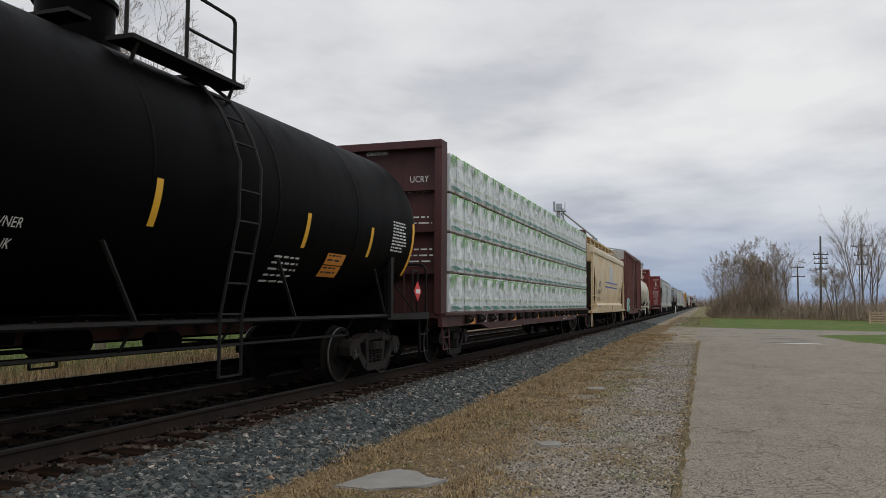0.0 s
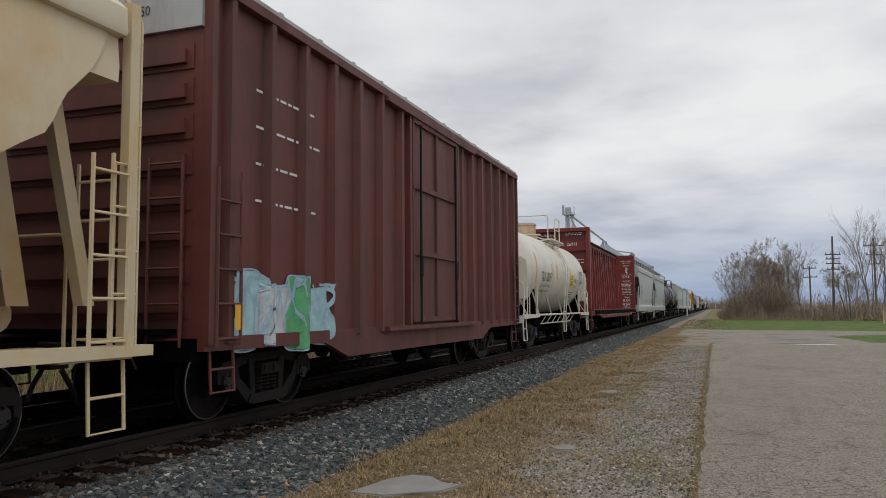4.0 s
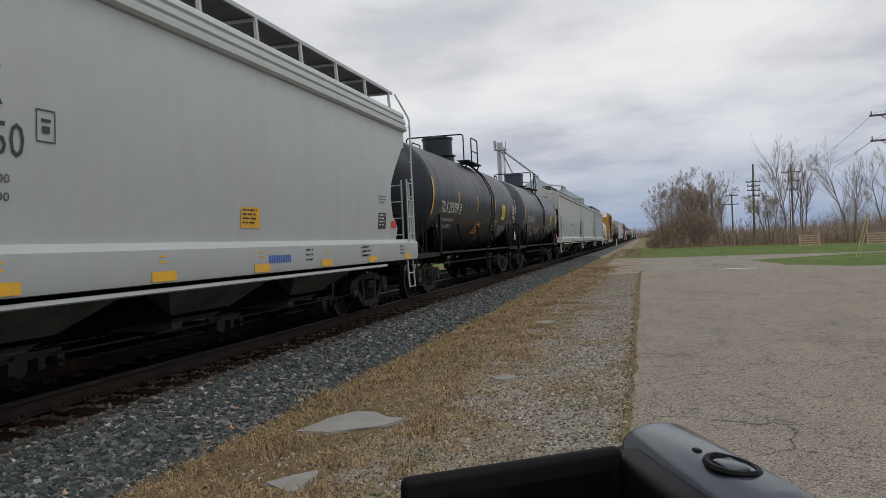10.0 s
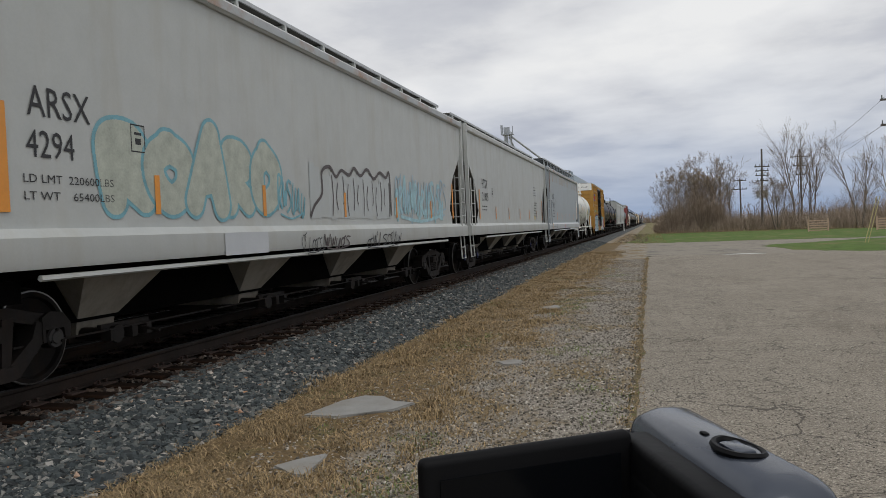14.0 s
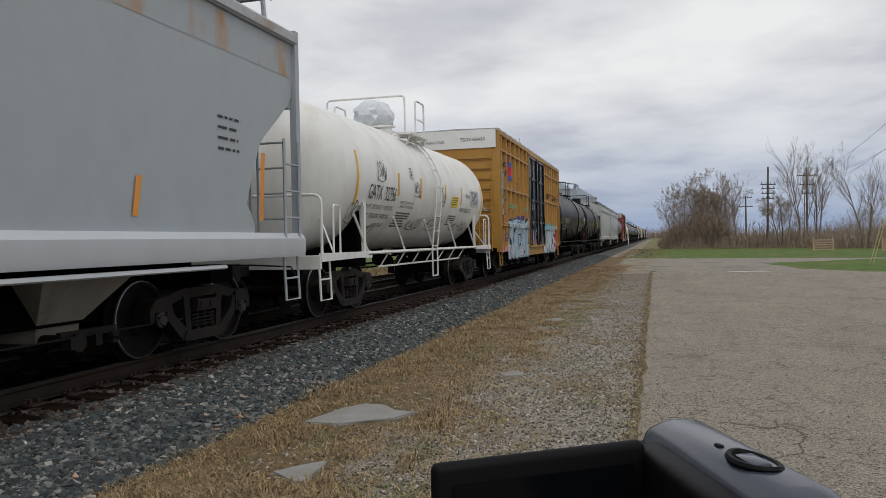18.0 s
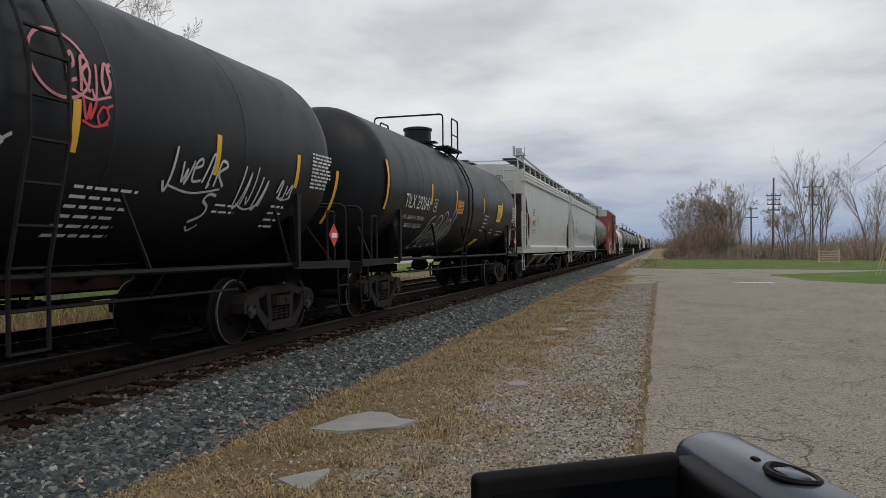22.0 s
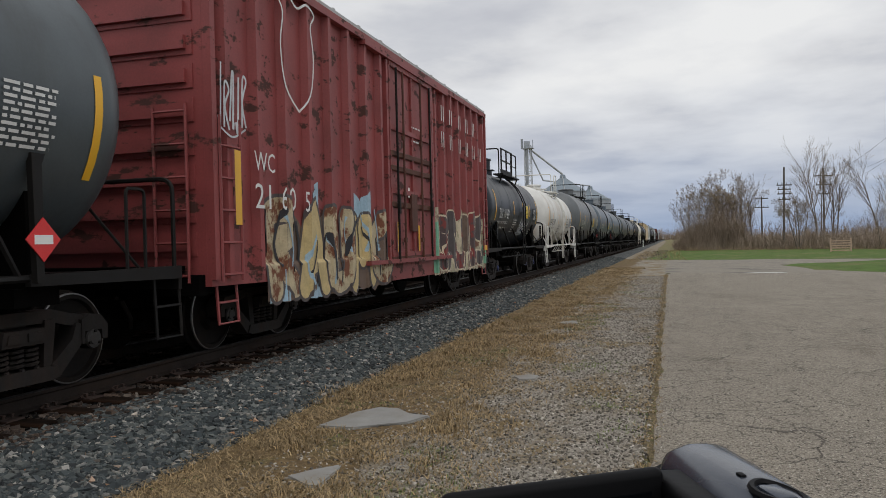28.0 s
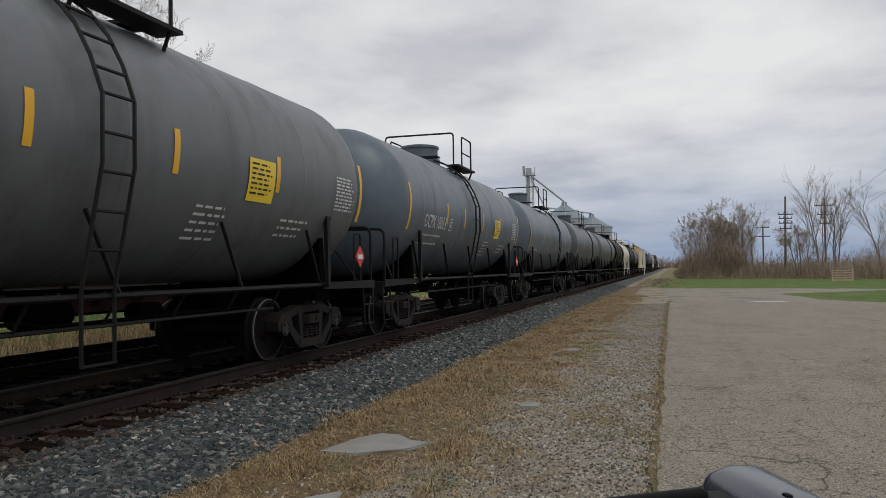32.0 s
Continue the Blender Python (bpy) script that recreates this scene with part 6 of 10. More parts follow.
panel(car, srf, 0.35, 1.04, 0.62, 1.24, M_GREY, "data_panel", n=1)
fitted(car, srf, "CAUTION", 0.75, 1.1, 1.16, 0.04, M_INKB, 0.004)
panel(car, srf, 2.35, 1.10, 2.5, 1.22, M_STRIPE, "label_box", n=1)
bars(car, srf, 2.95, 1.2, 0.14, 2, 0.07, M_INKB)
bars(car, srf, 4.3, 1.2, 0.14, 2, 0.06, M_INKB)
bars(car, srf, 5.3, 1.22, 0.9, 3, 0.06, M_INKB)

# brown boxcar
h = half_of(54.25, 67.95)
car, side = boxcar("dark oxide red boxcar with graffiti along its sill", h, M_BROWN, 5.15, posts=7, band=M_ROOF, door_w=2.6, end_ribs=8)
place(car, 54.25, 67.95)
letter(car, end_wall(-h - 0.05), "CN 406550", 0.1, 4.62, 0.17, M_INKB)
for k, ch in enumerate((4.0, 3.55, 3.1, 2.65)):
    bars(car, side, -h + 1.0, ch, 1.7, 1, 0.3, M_INKW, fill=0.7)
bubble_letters(car, ribbed(h, 7, 0.3 - 1.3, 0.3 + 1.3), -h + 0.6, 0.85, 2.2, 0.95, 4, [SPRAY["aqua"], SPRAY["white"], SPRAY["green"]], SPRAY["sky"], 5, wild=True)
panel(car, flat(1.605), -h + 0.45, 1.1, -h + 0.6, 1.4, M_STRIPE, "reflector_stripe", n=1)

# cream tank
r, zc = 1.40, 2.55
h = half_of(69.35, 81.45)
car, side = tank_car("cream nitric acid tank car with rusty housing", h, r, zc, M_CREAM, M_INKB, stripes=tank_stripes(zc + 0.15, (-4.28, h - 1.2), (-1.86, -0.97, 1.63)), dome=0.0, ladder_y=0.35, blue=True, rails=(-0.45, 0.5, 1.35), shield=True,
                     dome_mat=material("rust_stained_cream", (0.50, 0.36, 0.24), 0.6, vary=0.2, dirt=RUST, dirt_amount=0.6))
place(car, 69.35, 81.45)
fitted(car, side, "TILX  180197", -3.5, -1.96, 2.2, 0.31, M_INKB, 0.016, 0.08)
fitted(car, side, "LD LMT  200100 LB  90750 KG", -3.6, -2.0, 2.02, 0.085, M_INKB, 0.014, 0.08)
fitted(car, side, "LT WT   62800 LB  28550 KG", -3.6, -2.0, 1.85, 0.085, M_INKB, 0.014, 0.08)
fitted(car, side, "NITRIC ACID", 2.46, 3.18, 2.30, 0.15, M_INKB, 0.014, 0.08)
fitted(car, side, "AAR ST-447", 2.46, 3.1, 2.10, 0.13, M_INKB, 0.014, 0.08)
panel(car, side, 1.78, 2.08, 2.38, 2.60, M_PLAC, "placard", 0.012, "yellow emergency notice", rows=5, ink=M_INKB)
panel(car, side, 3.62, 2.23, 4.45, 2.85, M_PATCH, "data_panel", 0.010, rows=8, ink=M_INKB)
bars(car, side, 1.9, 1.95, 1.0, 3, 0.09, M_INKB, 0.012)
bars(car, side, 3.6, 2.1, 0.5, 3, 0.08, M_INKB, 0.012)
placard_diamond(car, 1.45, h - 0.85, 1.6, M_WHITEP, "white diamond corrosive placard")

# red centre-beam car, empty
h = half_of(81.85, 102.2)
car, side = centerbeam("red centerbeam flatcar with empty open beam", h, M_RED, deck=1.24, top=4.82)
place(car, 81.85, 102.2)
ew = end_wall(-h + 0.25 - 0.045)
fitted(car, ew, "AOK  26913", -0.15, 0.85, 4.12, 0.15, M_INKW, 0.004)
letter(car, end_wall(-h + 0.06), "CAUTION", -0.75, 4.56, 0.15, M_INKW)
bars(car, end_wall(-h + 0.06), 0.35, 4.70, 0.85, 2, 0.08, M_INKW)
bars(car, ew, 0.75, 3.5, 0.5, 2, 0.13, M_INKW)
bars(car, ew, 0.60, 2.72, 0.75, 4, 0.12, M_INKW)
fitted(car, side, "AOK", -3.56, -3.10, 0.93, 0.22, M_INKW, 0.004)
fitted(car, side, "26913", -2.80, -2.02, 0.93, 0.20, M_INKW, 0.004)
bars(car, side, -4.75, 0.95, 0.8, 1, 0.12, M_INKW)
bars(car, side, -0.4, 1.1, 0.5, 3, 0.07, M_INKW)
bars(car, side, 2.6, 1.1, 0.5, 2, 0.07, M_INKW)
for k in (-7.4, -4.52, -1.42, 0.62, 3.6, 6.2, 8.4):
    panel(car, side, k, 0.96, k + 0.40, 1.13, M_STRIPE, "reflector_stripe", n=1)
# warnings on the inner face of the rear bulkhead, either side of the beam
inner_face = end_wall(h - 0.25 - 0.045)
for u in (0.52, -1.25):
    fitted(car, inner_face, "LOADING & UNLOADING", u, u + 0.74, 4.48, 0.07, M_INKW, 0.004)
    fitted(car, inner_face, "INSTRUCTIONS", u + 0.12, u + 0.6, 4.35, 0.07, M_INKW, 0.004)
    fitted(car, inner_face, "WARNING", u + 0.17, u + 0.58, 4.16, 0.09, M_INKW, 0.004)
    scrawl(car, inner_face, u + 0.32, 3.70, 0.14, 0.42, M_INKW, 5, 2, 0.05, 0.004, name="warning_sign", label="small white warning figure")
    fitted(car, inner_face, "CAR MAY FALL OVER", u + 0.04, u + 0.70, 3.52, 0.08, M_INKW, 0.004)
    bars(car, inner_face, u + 0.1, 3.46, 0.6, 2, 0.07, M_INKW, fill=0.4)
    fitted(car, inner_face, "SAFETY FIRST", u + 0.1, u + 0.64, 3.10, 0.08, M_INKW, 0.004)
    bars(car, inner_face, u + 0.03, 3.02, 0.7, 6, 0.088, M_INKW, fill=0.42)
    bars(car, inner_face, u + 0.08, 2.46, 0.66, 2, 0.09, M_INKW, fill=0.42)
    fitted(car, inner_face, "REMOVE ALL LOOSE DUNNAGE", u + 0.02, u + 0.74, 2.18, 0.06, M_INKW, 0.004)
    fitted(car, inner_face, "WARNING", u + 0.18, u + 0.56, 1.98, 0.08, M_INKW, 0.004)
    bars(car, inner_face, u + 0.1, 1.9, 0.6, 7, 0.092, M_INKW, fill=0.42)
panel(car, side, h - 3.4, 0.90, h - 3.1, 1.18, M_INKW, "label_box", n=1, rows=4, ink=M_INKB)

M_OLDRED = material("old_rust_red_paint", (0.05, 0.015, 0.012), 0.75, vary=0.25, dirt=(0.025, 0.012, 0.009), dirt_amount=0.6, bump=0.1)
# a like car stands on the siding, loaded with wrapped lumber
n_wheels = len(WHEELSETS)
PARKED_Y = 12.35
parked, parked_side = centerbeam("rust red centerbeam flatcar standing loaded on the siding", 10.175, M_OLDRED, deck=1.24, top=4.76, group="")
parked.matrix_world = pose(SIDING_X, PARKED_Y, SIDING_Z)
del WHEELSETS[n_wheels:]
tiers = (1.58, 2.67, 3.83)
spots = [(1, r, y) for r in (0, 1) for y in (4.9, 8.1, 12.65, 15.85, 19.05)] + [(1, 2, y) for y in (14.75, 17.25, 19.72)] + [(-1, r, y) for r in (0, 1, 2) for y in (13.6, 16.8, 19.72)]
packs = {}
for side_of, r, y in spots:
    ln = 2.42 if y in (14.75, 17.25, 19.72) else 3.15
    m = pose(SIDING_X + side_of * 0.98, y + ln / 2, tiers[r], 0, 0, 0 if side_of > 0 else 180)
    key = (ln, r > 0)
    if key in packs:
        copy_thing(packs[key], m)
    else:
        packs[key] = wrapped_pack("lumber pack in white wrap with purple band", ln, 0.98 if r == 0 else 1.1, 1.02, "river", int(ln * 7) + r, "lumber packs on the parked flatcar")
        packs[key].matrix_world = m

# ---- pale grey hoppers ----


M_INKGREY = material("faded_grey_lettering", (0.045, 0.05, 0.055), 0.6, vary=0.2, bump=0.0)


def hopper_marks(car, side, mark, number, at, ends, mids, plate=None, ink=M_INKB, v=(2.60, 2.20), cap=0.30, foot=1.62, hi=0.92, lo=0.42, small=(), weights=(), lean=0.0):
    """Reporting mark and number, weights, plate letter and orange stripes along the side."""
    fitted(car, side, mark, at[0], at[1], v[0], cap, ink, 0.005)
    fitted(car, side, number, at[0] - 0.03, at[2], v[1], cap * 0.9, ink, 0.005)
    if plate is not None:
        outline_box(car, side, plate, v[1] + 0.16, plate + 0.23, v[1] + 0.45, ink, 0.014, 0.006)
    for k, line in enumerate(weights):
        fitted(car, side, line, at[0] - 0.08, at[0] + 0.062 * len(line), v[1] - 0.22 - 0.15 * k, 0.075, ink, 0.005)
    if not weights:
        bars(car, side, at[0] - 0.08, v[1] - 0.16, 0.85, 2, 0.11, ink, fill=0.3)
    for u in ends:
        stripe(car, side, u, foot, 0.11, hi, M_STRIPE_OR, 0.014, lean=lean)
    for u in mids:
        stripe(car, side, u, foot, 0.09, lo, M_STRIPE_OR, 0.014, lean=lean)
    for u, vv, w, n, p in small:
        bars(car, side, u, vv, w, n, p, ink)


def center_flow(c0, c1, number, label):
    h = half_of(c0, c1)
    car, side = hopper_car(label, h, M_HOPPER, "round", bays=3, board=(0.98, 0.56), walk_z=4.77)
    place(car, c0, c1)
    hopper_marks(car, side, "KLRX", number, (-5.05, -4.25, -4.03), (), (), -3.9, M_INKGREY, v=(2.62, 2.20), cap=0.32, weights=("LD LMT  222000", "LT WT    64000"), small=((5.0, 2.35, 0.45, 3, 0.06),))
    panel(car, side, 5.02, 1.69, 5.46, 2.01, M_INKB, "data_panel", n=1, rows=3, ink=M_INKW)
    letter(car, end_wall(-h + 0.28), "KLRX", 0.4, 4.0, 0.2, M_INKB)
    letter(car, end_wall(-h + 0.28), number, 0.4, 3.72, 0.2, M_INKB)
    panel(car, side, -0.38, 1.65, 0.13, 1.93, M_STRIPE, "placard", n=1, label="yellow notice", rows=3, ink=M_INKB)
    panel(car, side, 5.82, 1.71, 6.14, 1.86, M_REDP, "label_box", n=1)
    srf = flat(1.603)
    for k in range(7):
        u = -h + 0.9 + k * (2 * h - 1.8) / 6
        panel(car, srf, u - 0.22, 1.05, u + 0.22, 1.16, M_STRIPE, "reflector_stripe", n=1)
        bars(car, srf, u - 0.08, 1.33, 0.16, 2, 0.06, M_STRIPE)
    bm = bmesh.new()
    for k in range(10):
        quad(bm, srf, 0.2 + k * 0.07, 1.16, 0.2 + k * 0.07 + 0.05, 1.27, 0.004)
    part("blue_name_print", bm, M_INKBLUE, car)
    bars(car, srf, h - 3.6, 1.36, 0.4, 3, 0.08, M_INKB)
    for k in (-1.5, 0.9, 3.2):
        bars(car, srf, h + k - 4.6, 1.34, 0.35, 3, 0.075, M_INKB)
    return car, side, h


center_flow(102.75, 117.75, "525074", "pale grey covered hopper with curved slope-sheet ends")
center_flow(118.35, 133.35, "525050", "pale grey covered hopper with rust along its eave")

# two dark tanks
DARK = dict(weights=(-5.49, -3.76, "LD LMT  200100 LB  90750 KG", "LT WT   86900 LB  38950 KG"), small=((3.5, 1.95, 0.7, 2, 0.1), (2.2, 2.1, 0.7, 4, 0.09)))
car, side, h = black_tank("dark grey tank car with faint pink scrawl", 134.0, 148.95, dict(DARK, mark=("TILX 293099", -5.41, -3.57), plate=-3.34, yellow=(3.5, 4.15), orange=(-0.62, 0.15, 1.66), data=(5.8, 6.45)), (-6.26, 6.6), (-3.5, -0.88, 2.1, 4.83), paint=M_BLACKG, seed=4, dome=0.1, ladder_y=1.15, blue=True, dome_h=0.72, dome_r=0.5, rails=(-0.25, 0.62, 1.62))
fitted(car, side, "HEXAMETHYLENEDIAMINE", 4.7, 6.0, 2.02, 0.09, M_INKW, 0.014, 0.08)
scrawl(car, side, 4.0, 1.5, 1.0, 0.6, SPRAY["white"], 21, 5, 0.03)
scrawl(car, side, 0.75, 1.4, 0.6, 0.45, SPRAY["pink"], 22, 4, 0.025)
car, side, h = black_tank("dark grey tank car with small white tag", 149.65, 164.75, dict(DARK, mark=("TILX 293100", -5.49, -3.8), plate=-3.3, yellow=(3.2, 3.8), orange=(-1.45, -0.7, 1.66), data=(5.8, 6.45)), (-6.3, 6.55), (-3.53, -0.82, 1.95, 4.65), paint=M_SLATE, seed=5, dome=0.2, ladder_y=-0.4, blue=True, dome_h=0.72, dome_r=0.5, rails=(-0.2, 0.3, 0.95))
fitted(car, side, "HEXAMETHYLENEDIAMINE", 4.4, 5.7, 2.02, 0.09, M_INKW, 0.014, 0.08)
scrawl(car, side, -2.95, 1.68, 1.3, 0.42, SPRAY["white"], 24, 5, 0.045, loops=3)

# graffitied hopper
h = half_of(165.45, 183.5)
car, side = hopper_car("pale hopper with teal and white graffiti along its side", h, M_HOPPER2, "flat", bays=4, eave=4.32, sill=(1.13, 1.48))
place(car, 165.45, 183.5)
hopper_marks(car, side, "ARSX", "4294", (-6.8, -6.03, -6.26), (-7.1, h - 1.3), (-5.06, -2.69, 0.2, 3.0, 5.6), -5.45, v=(2.46, 2.10), cap=0.27, weights=("LD LMT  220600LBS", "LT WT    65400LBS"))
letter(car, end_wall(-h + 0.12), "ARSX", 0.35, 3.98, 0.22, M_INKB)
letter(car, end_wall(-h + 0.12), "4294", 0.35, 3.70, 0.22, M_INKB)
fat_letters(car, side, -5.85, 1.60, 3.6, 1.12, (0, 1, 5, 0, 1), [SPRAY["faded"]], SPRAY["teal"], 31, 0.34, 0.045, 0.003, label="faded cream letters with blue-green rims")
scrawl(car, side, -2.3, 1.62, 0.9, 0.6, SPRAY["teal"], 37, 6, 0.04)
backing(car, side, -1.2, 2.7, 1.60, 2.35, M_HOPPER, 0.006, 5, 0.2, 0.3)
bm = bmesh.new()
ribbon(bm, side, smooth_line([(-1.22, 1.62), (-1.05, 1.8), (-0.75, 2.0), (-0.72, 2.35), (-0.4, 2.45), (-0.15, 2.3), (0.1, 2.42), (0.45, 2.36), (0.7, 2.5), (1.0, 2.38), (1.35, 2.52), (1.7, 2.36), (2.05, 2.5), (2.4, 2.42), (2.62, 2.5), (2.66, 1.66)], 6), 0.06, 0.012)
for k in range(13):
    x = -0.35 + k * 0.24
    ribbon(bm, side, smooth_line([(x, 1.64 + 0.1 * (k % 3)), (x + 0.05 * (-1) ** k, 1.95), (x + 0.02, 2.32 - 0.12 * (k % 2))], 5), 0.028, 0.012)
part("graffiti", bm, SPRAY["soot"], car, "dark spiky outline of sprayed letters")
scrawl(car, flat(1.603), -1.0, 1.1, 1.1, 0.3, SPRAY["soot"], 38, 5, 0.03)
scrawl(car, side, 2.9, 1.6, 3.8, 0.9, SPRAY["aqua"], 39, 14, 0.10)
scrawl(car, side, 2.9, 1.6, 4.2, 1.1, SPRAY["sky"], 34, 12, 0.05)
scrawl(car, flat(1.603), -h + 7.2, 1.08, 0.9, 0.33, SPRAY["black"], 35, 5, 0.02)
scrawl(car, flat(1.603), -h + 9.9, 1.05, 2.0, 0.35, SPRAY["black"], 36, 7, 0.025)
panel(car, flat(1.603), -h + 5.1, 1.12, -h + 6.2, 1.40, M_PATCH, "paint_patch", n=1)
arsx, arsx_h = car, h

h = half_of(183.95, 201.25)
car, side = hopper_car("pale cream-grey covered hopper, clean sides", h, M_HOPPER2, "flat", bays=4, eave=4.35, blue=True, sill=(1.13, 1.48))
place(car, 183.95, 201.25)
hopper_marks(car, side, "HTSX", "21905", (-6.5, -5.7, -5.6), (-7.0, h - 1.5), (-4.4, -1.9, 0.6, 3.1, 5.4), -5.0)
bars(car, side, h - 4.0, 3.1, 0.7, 4, 0.12, M_INKB)
bars(car, side, h - 4.0, 2.4, 0.9, 6, 0.12, M_INKB)
panel(car, side, h - 4.0, 1.62, h - 3.75, 1.78, M_PLAC, "label_box", n=1)

h = half_of(201.85, 219.25)
car, side = hopper_car("cool grey hopper with rust streaked eave", h, M_HOPPER3, "flat", bays=4, eave=4.38, sill=(1.12, 1.46), accent=M_PATCH, corner=M_HOPPER3, board=(1.06, 0.52), walk_z=4.84, post_in=0.6)
place(car, 201.85, 219.25)
hopper_marks(car, side, "XOMX", "710028", (-6.31, -5.50, -5.45), (-6.85, h - 1.2), (-4.38, -2.08, 0.15, 2.6, 4.9), -4.89, v=(2.74, 2.30), cap=0.33, weights=("LD LMT  219400LB", "LT WT   66600LB", "NEW     06-00"), lean=0.08)
M_RUSTPOST = material("rusted_post_paint", (0.13, 0.045, 0.02), 0.8, vary=0.2, dirt=(0.36, 0.36, 0.34), dirt_amount=0.6, bump=0.1)
panel(car, flat(1.594), -h + 0.49, 3.05, -h + 0.71, 4.2, M_RUSTPOST, "rust_streak", n=1, label="rusted upper part of the corner post")
for u, txt in ((-7.62, "VENT VALVE"), (-6.75, "PULL HERE"), (-6.05, "JACK HERE")):
    fitted(car, flat(1.603), txt, u, u + 0.055 * len(txt), 1.22, 0.05, M_INKB, 0.003)
outline_box(car, flat(1.603), -5.6, 1.17, -5.35, 1.36, M_INKB, 0.02, 0.003)
panel(car, flat(1.603), -7.2, 1.14, -7.06, 1.42, M_STRIPE, "reflector_stripe", n=1)
bars(car, side, h - 2.2, 2.9, 0.55, 4, 0.13, M_INKB)
M_RUSTRUN = material("rust_streaked_paint", (0.345, 0.378, 0.40), 0.55, vary=0.05, dirt=(0.42, 0.22, 0.07), dirt_amount=1.0, dirt_scale=(1.0, 1.3, 0.45), dirt_size=1.6, bump=0.06)
panel(car, side, -h + 0.3, 3.72, h - 0.3, 4.2, M_RUSTRUN, "rust_streak", lift=0.0015, n=3, label="rust runs below the eave")
M_RUSTCHORD = material("rusty_eave_paint", (0.40, 0.42, 0.43), 0.6, vary=0.1, dirt=(0.33, 0.15, 0.05), dirt_amount=1.0, dirt_scale=(1.0, 0.8, 1.0), dirt_size=1.4, bump=0.08)
panel(car, flat(1.562), -h + 0.2, 4.245, h - 0.2, 4.36, M_RUSTCHORD, "rust_streak", n=1)
panel(arsx, flat(1.562), -arsx_h + 0.2, 4.19, arsx_h - 0.2, 4.30, M_RUSTCHORD, "rust_streak", n=1, label="rust along the eave")
panel(car, flat(1.603), -1.2, 1.15, -1.0, 1.35, M_REDP, "label_box", n=1)
panel(car, flat(1.603), -4.4, 1.26, -4.25, 1.34, M_WHITEP, "label_box", n=1)

# white acid tank with scribbles
r, zc = 1.42, 2.56
h = half_of(220.2, 233.45)
car, side = tank_car("white hydrochloric acid tank car with black scribbles", h, r, zc, M_WHITE, M_INKB, stripes=tank_stripes(zc + 0.05, (-5.02, h - 1.4), (-2.69, -1.1, 1.03, 2.7)), dome=-0.35, ladder_y=0.0, dome_r=0.4, dome_h=0.4, rails=(-0.9, -0.3, 0.4))
place(car, 220.2, 233.45)
fitted(car, side, "GATX  32756", -4.42, -2.85, 2.14, 0.28, M_INKB, 0.016, 0.08)
fitted(car, side, "LD LMT  205700 LBS  93300 KGS", -4.5, -2.9, 1.96, 0.085, M_INKB, 0.014, 0.08)
fitted(car, side, "LT WT   57300 LBS  26000 KGS", -4.5, -2.9, 1.79, 0.085, M_INKB, 0.014, 0.08)
fitted(car, side, "NEW 06-03", -3.6, -3.0, 1.62, 0.08, M_INKB, 0.014, 0.08)
fitted(car, side, "CONDUCTIVITY TESTED AT EACH", -2.52, -1.55, 2.12, 0.06, M_INKB, 0.014, 0.08)
fitted(car, side, "LOADING, SEE SHIPPERS RECORDS", -2.52, -1.50, 2.03, 0.06, M_INKB, 0.014, 0.08)
bars(car, side, -2.52, 1.94, 0.95, 6, 0.055, M_INKB, 0.012, fill=0.5)
fitted(car, side, "HYDROCHLORIC ACID", 2.62, 3.94, 2.10, 0.12, M_INKB, 0.014, 0.08)
fitted(car, side, "FRA AIR", 3.18, 3.70, 2.50, 0.11, M_INKB, 0.014, 0.08)
outline_box(car, side, -1.93, 2.68, -1.72, 2.92, M_INKB, 0.014, 0.014)
panel(car, side, 1.68, 2.20, 2.34, 2.48, M_PLAC, "placard", 0.012, "yellow emergency notice", rows=3, ink=M_INKB)
bars(car, side, 1.7, 1.98, 0.8, 5, 0.055, M_INKB, 0.012, fill=0.5)
panel(car, side, 3.82, 2.30, 4.76, 2.76, M_PATCH, "data_panel", 0.010, rows=8, ink=M_INKB)
for k, (u, v, w2, h2, n) in enumerate(((-4.05, 2.52, 0.55, 0.42, 4), (-1.62, 2.33, 0.46, 0.34, 4), (-1.5, 1.60, 1.05, 0.28, 4), (0.48, 2.2, 0.5, 0.48, 3), (0.0, 1.60, 1.3, 0.42, 5), (2.4, 1.62, 0.8, 0.26, 3), (3.3, 1.62, 0.75, 0.26, 3), (-4.5, 1.44, 1.15, 0.30, 4), (-5.2, 1.7, 0.6, 0.5, 3))):
    scrawl(car, side, u, v, w2, h2, SPRAY["black"], 40 + k, n, 0.02, 0.014)
M_TARP = material("crumpled_plastic_sheet", (0.62, 0.65, 0.68), 0.35, vary=0.1, scale=7, grain=16, bump=1.0)
bm = bmesh.new()
bmesh.ops.create_icosphere(bm, subdivisions=3, radius=0.5)
for q in bm.verts:
    k = 1 + 0.22 * noise.noise(q.co * 5) + 0.1 * noise.noise(q.co * 11)
    q.co = Vector((q.co.x * k, q.co.y * k * 1.15, max(-0.35, q.co.z * k * 0.85))) + Vector((0, -0.35, zc + r + 0.36))
part("plastic_cover", bm, M_TARP, car, "grey plastic sheet tied over the housing", sharp=0.35)

# yellow boxcar
h = half_of(234.20, 250.84)
car, side = boxcar("yellow high-cube boxcar with black plug doors and graffiti", h, M_YELLOW, 5.15, posts=7, ribs_mid=True, door_paint=M_DOOR, door_w=4.28, door_at=0.08, band=M_WHITEP, double=True, end_ribs=9)
place(car, 234.20, 250.84)
ew = end_wall(-h - 0.05)
letter(car, ew, "EXCESS HEIGHT CAR", -1.35, 4.62, 0.13, M_INKB)
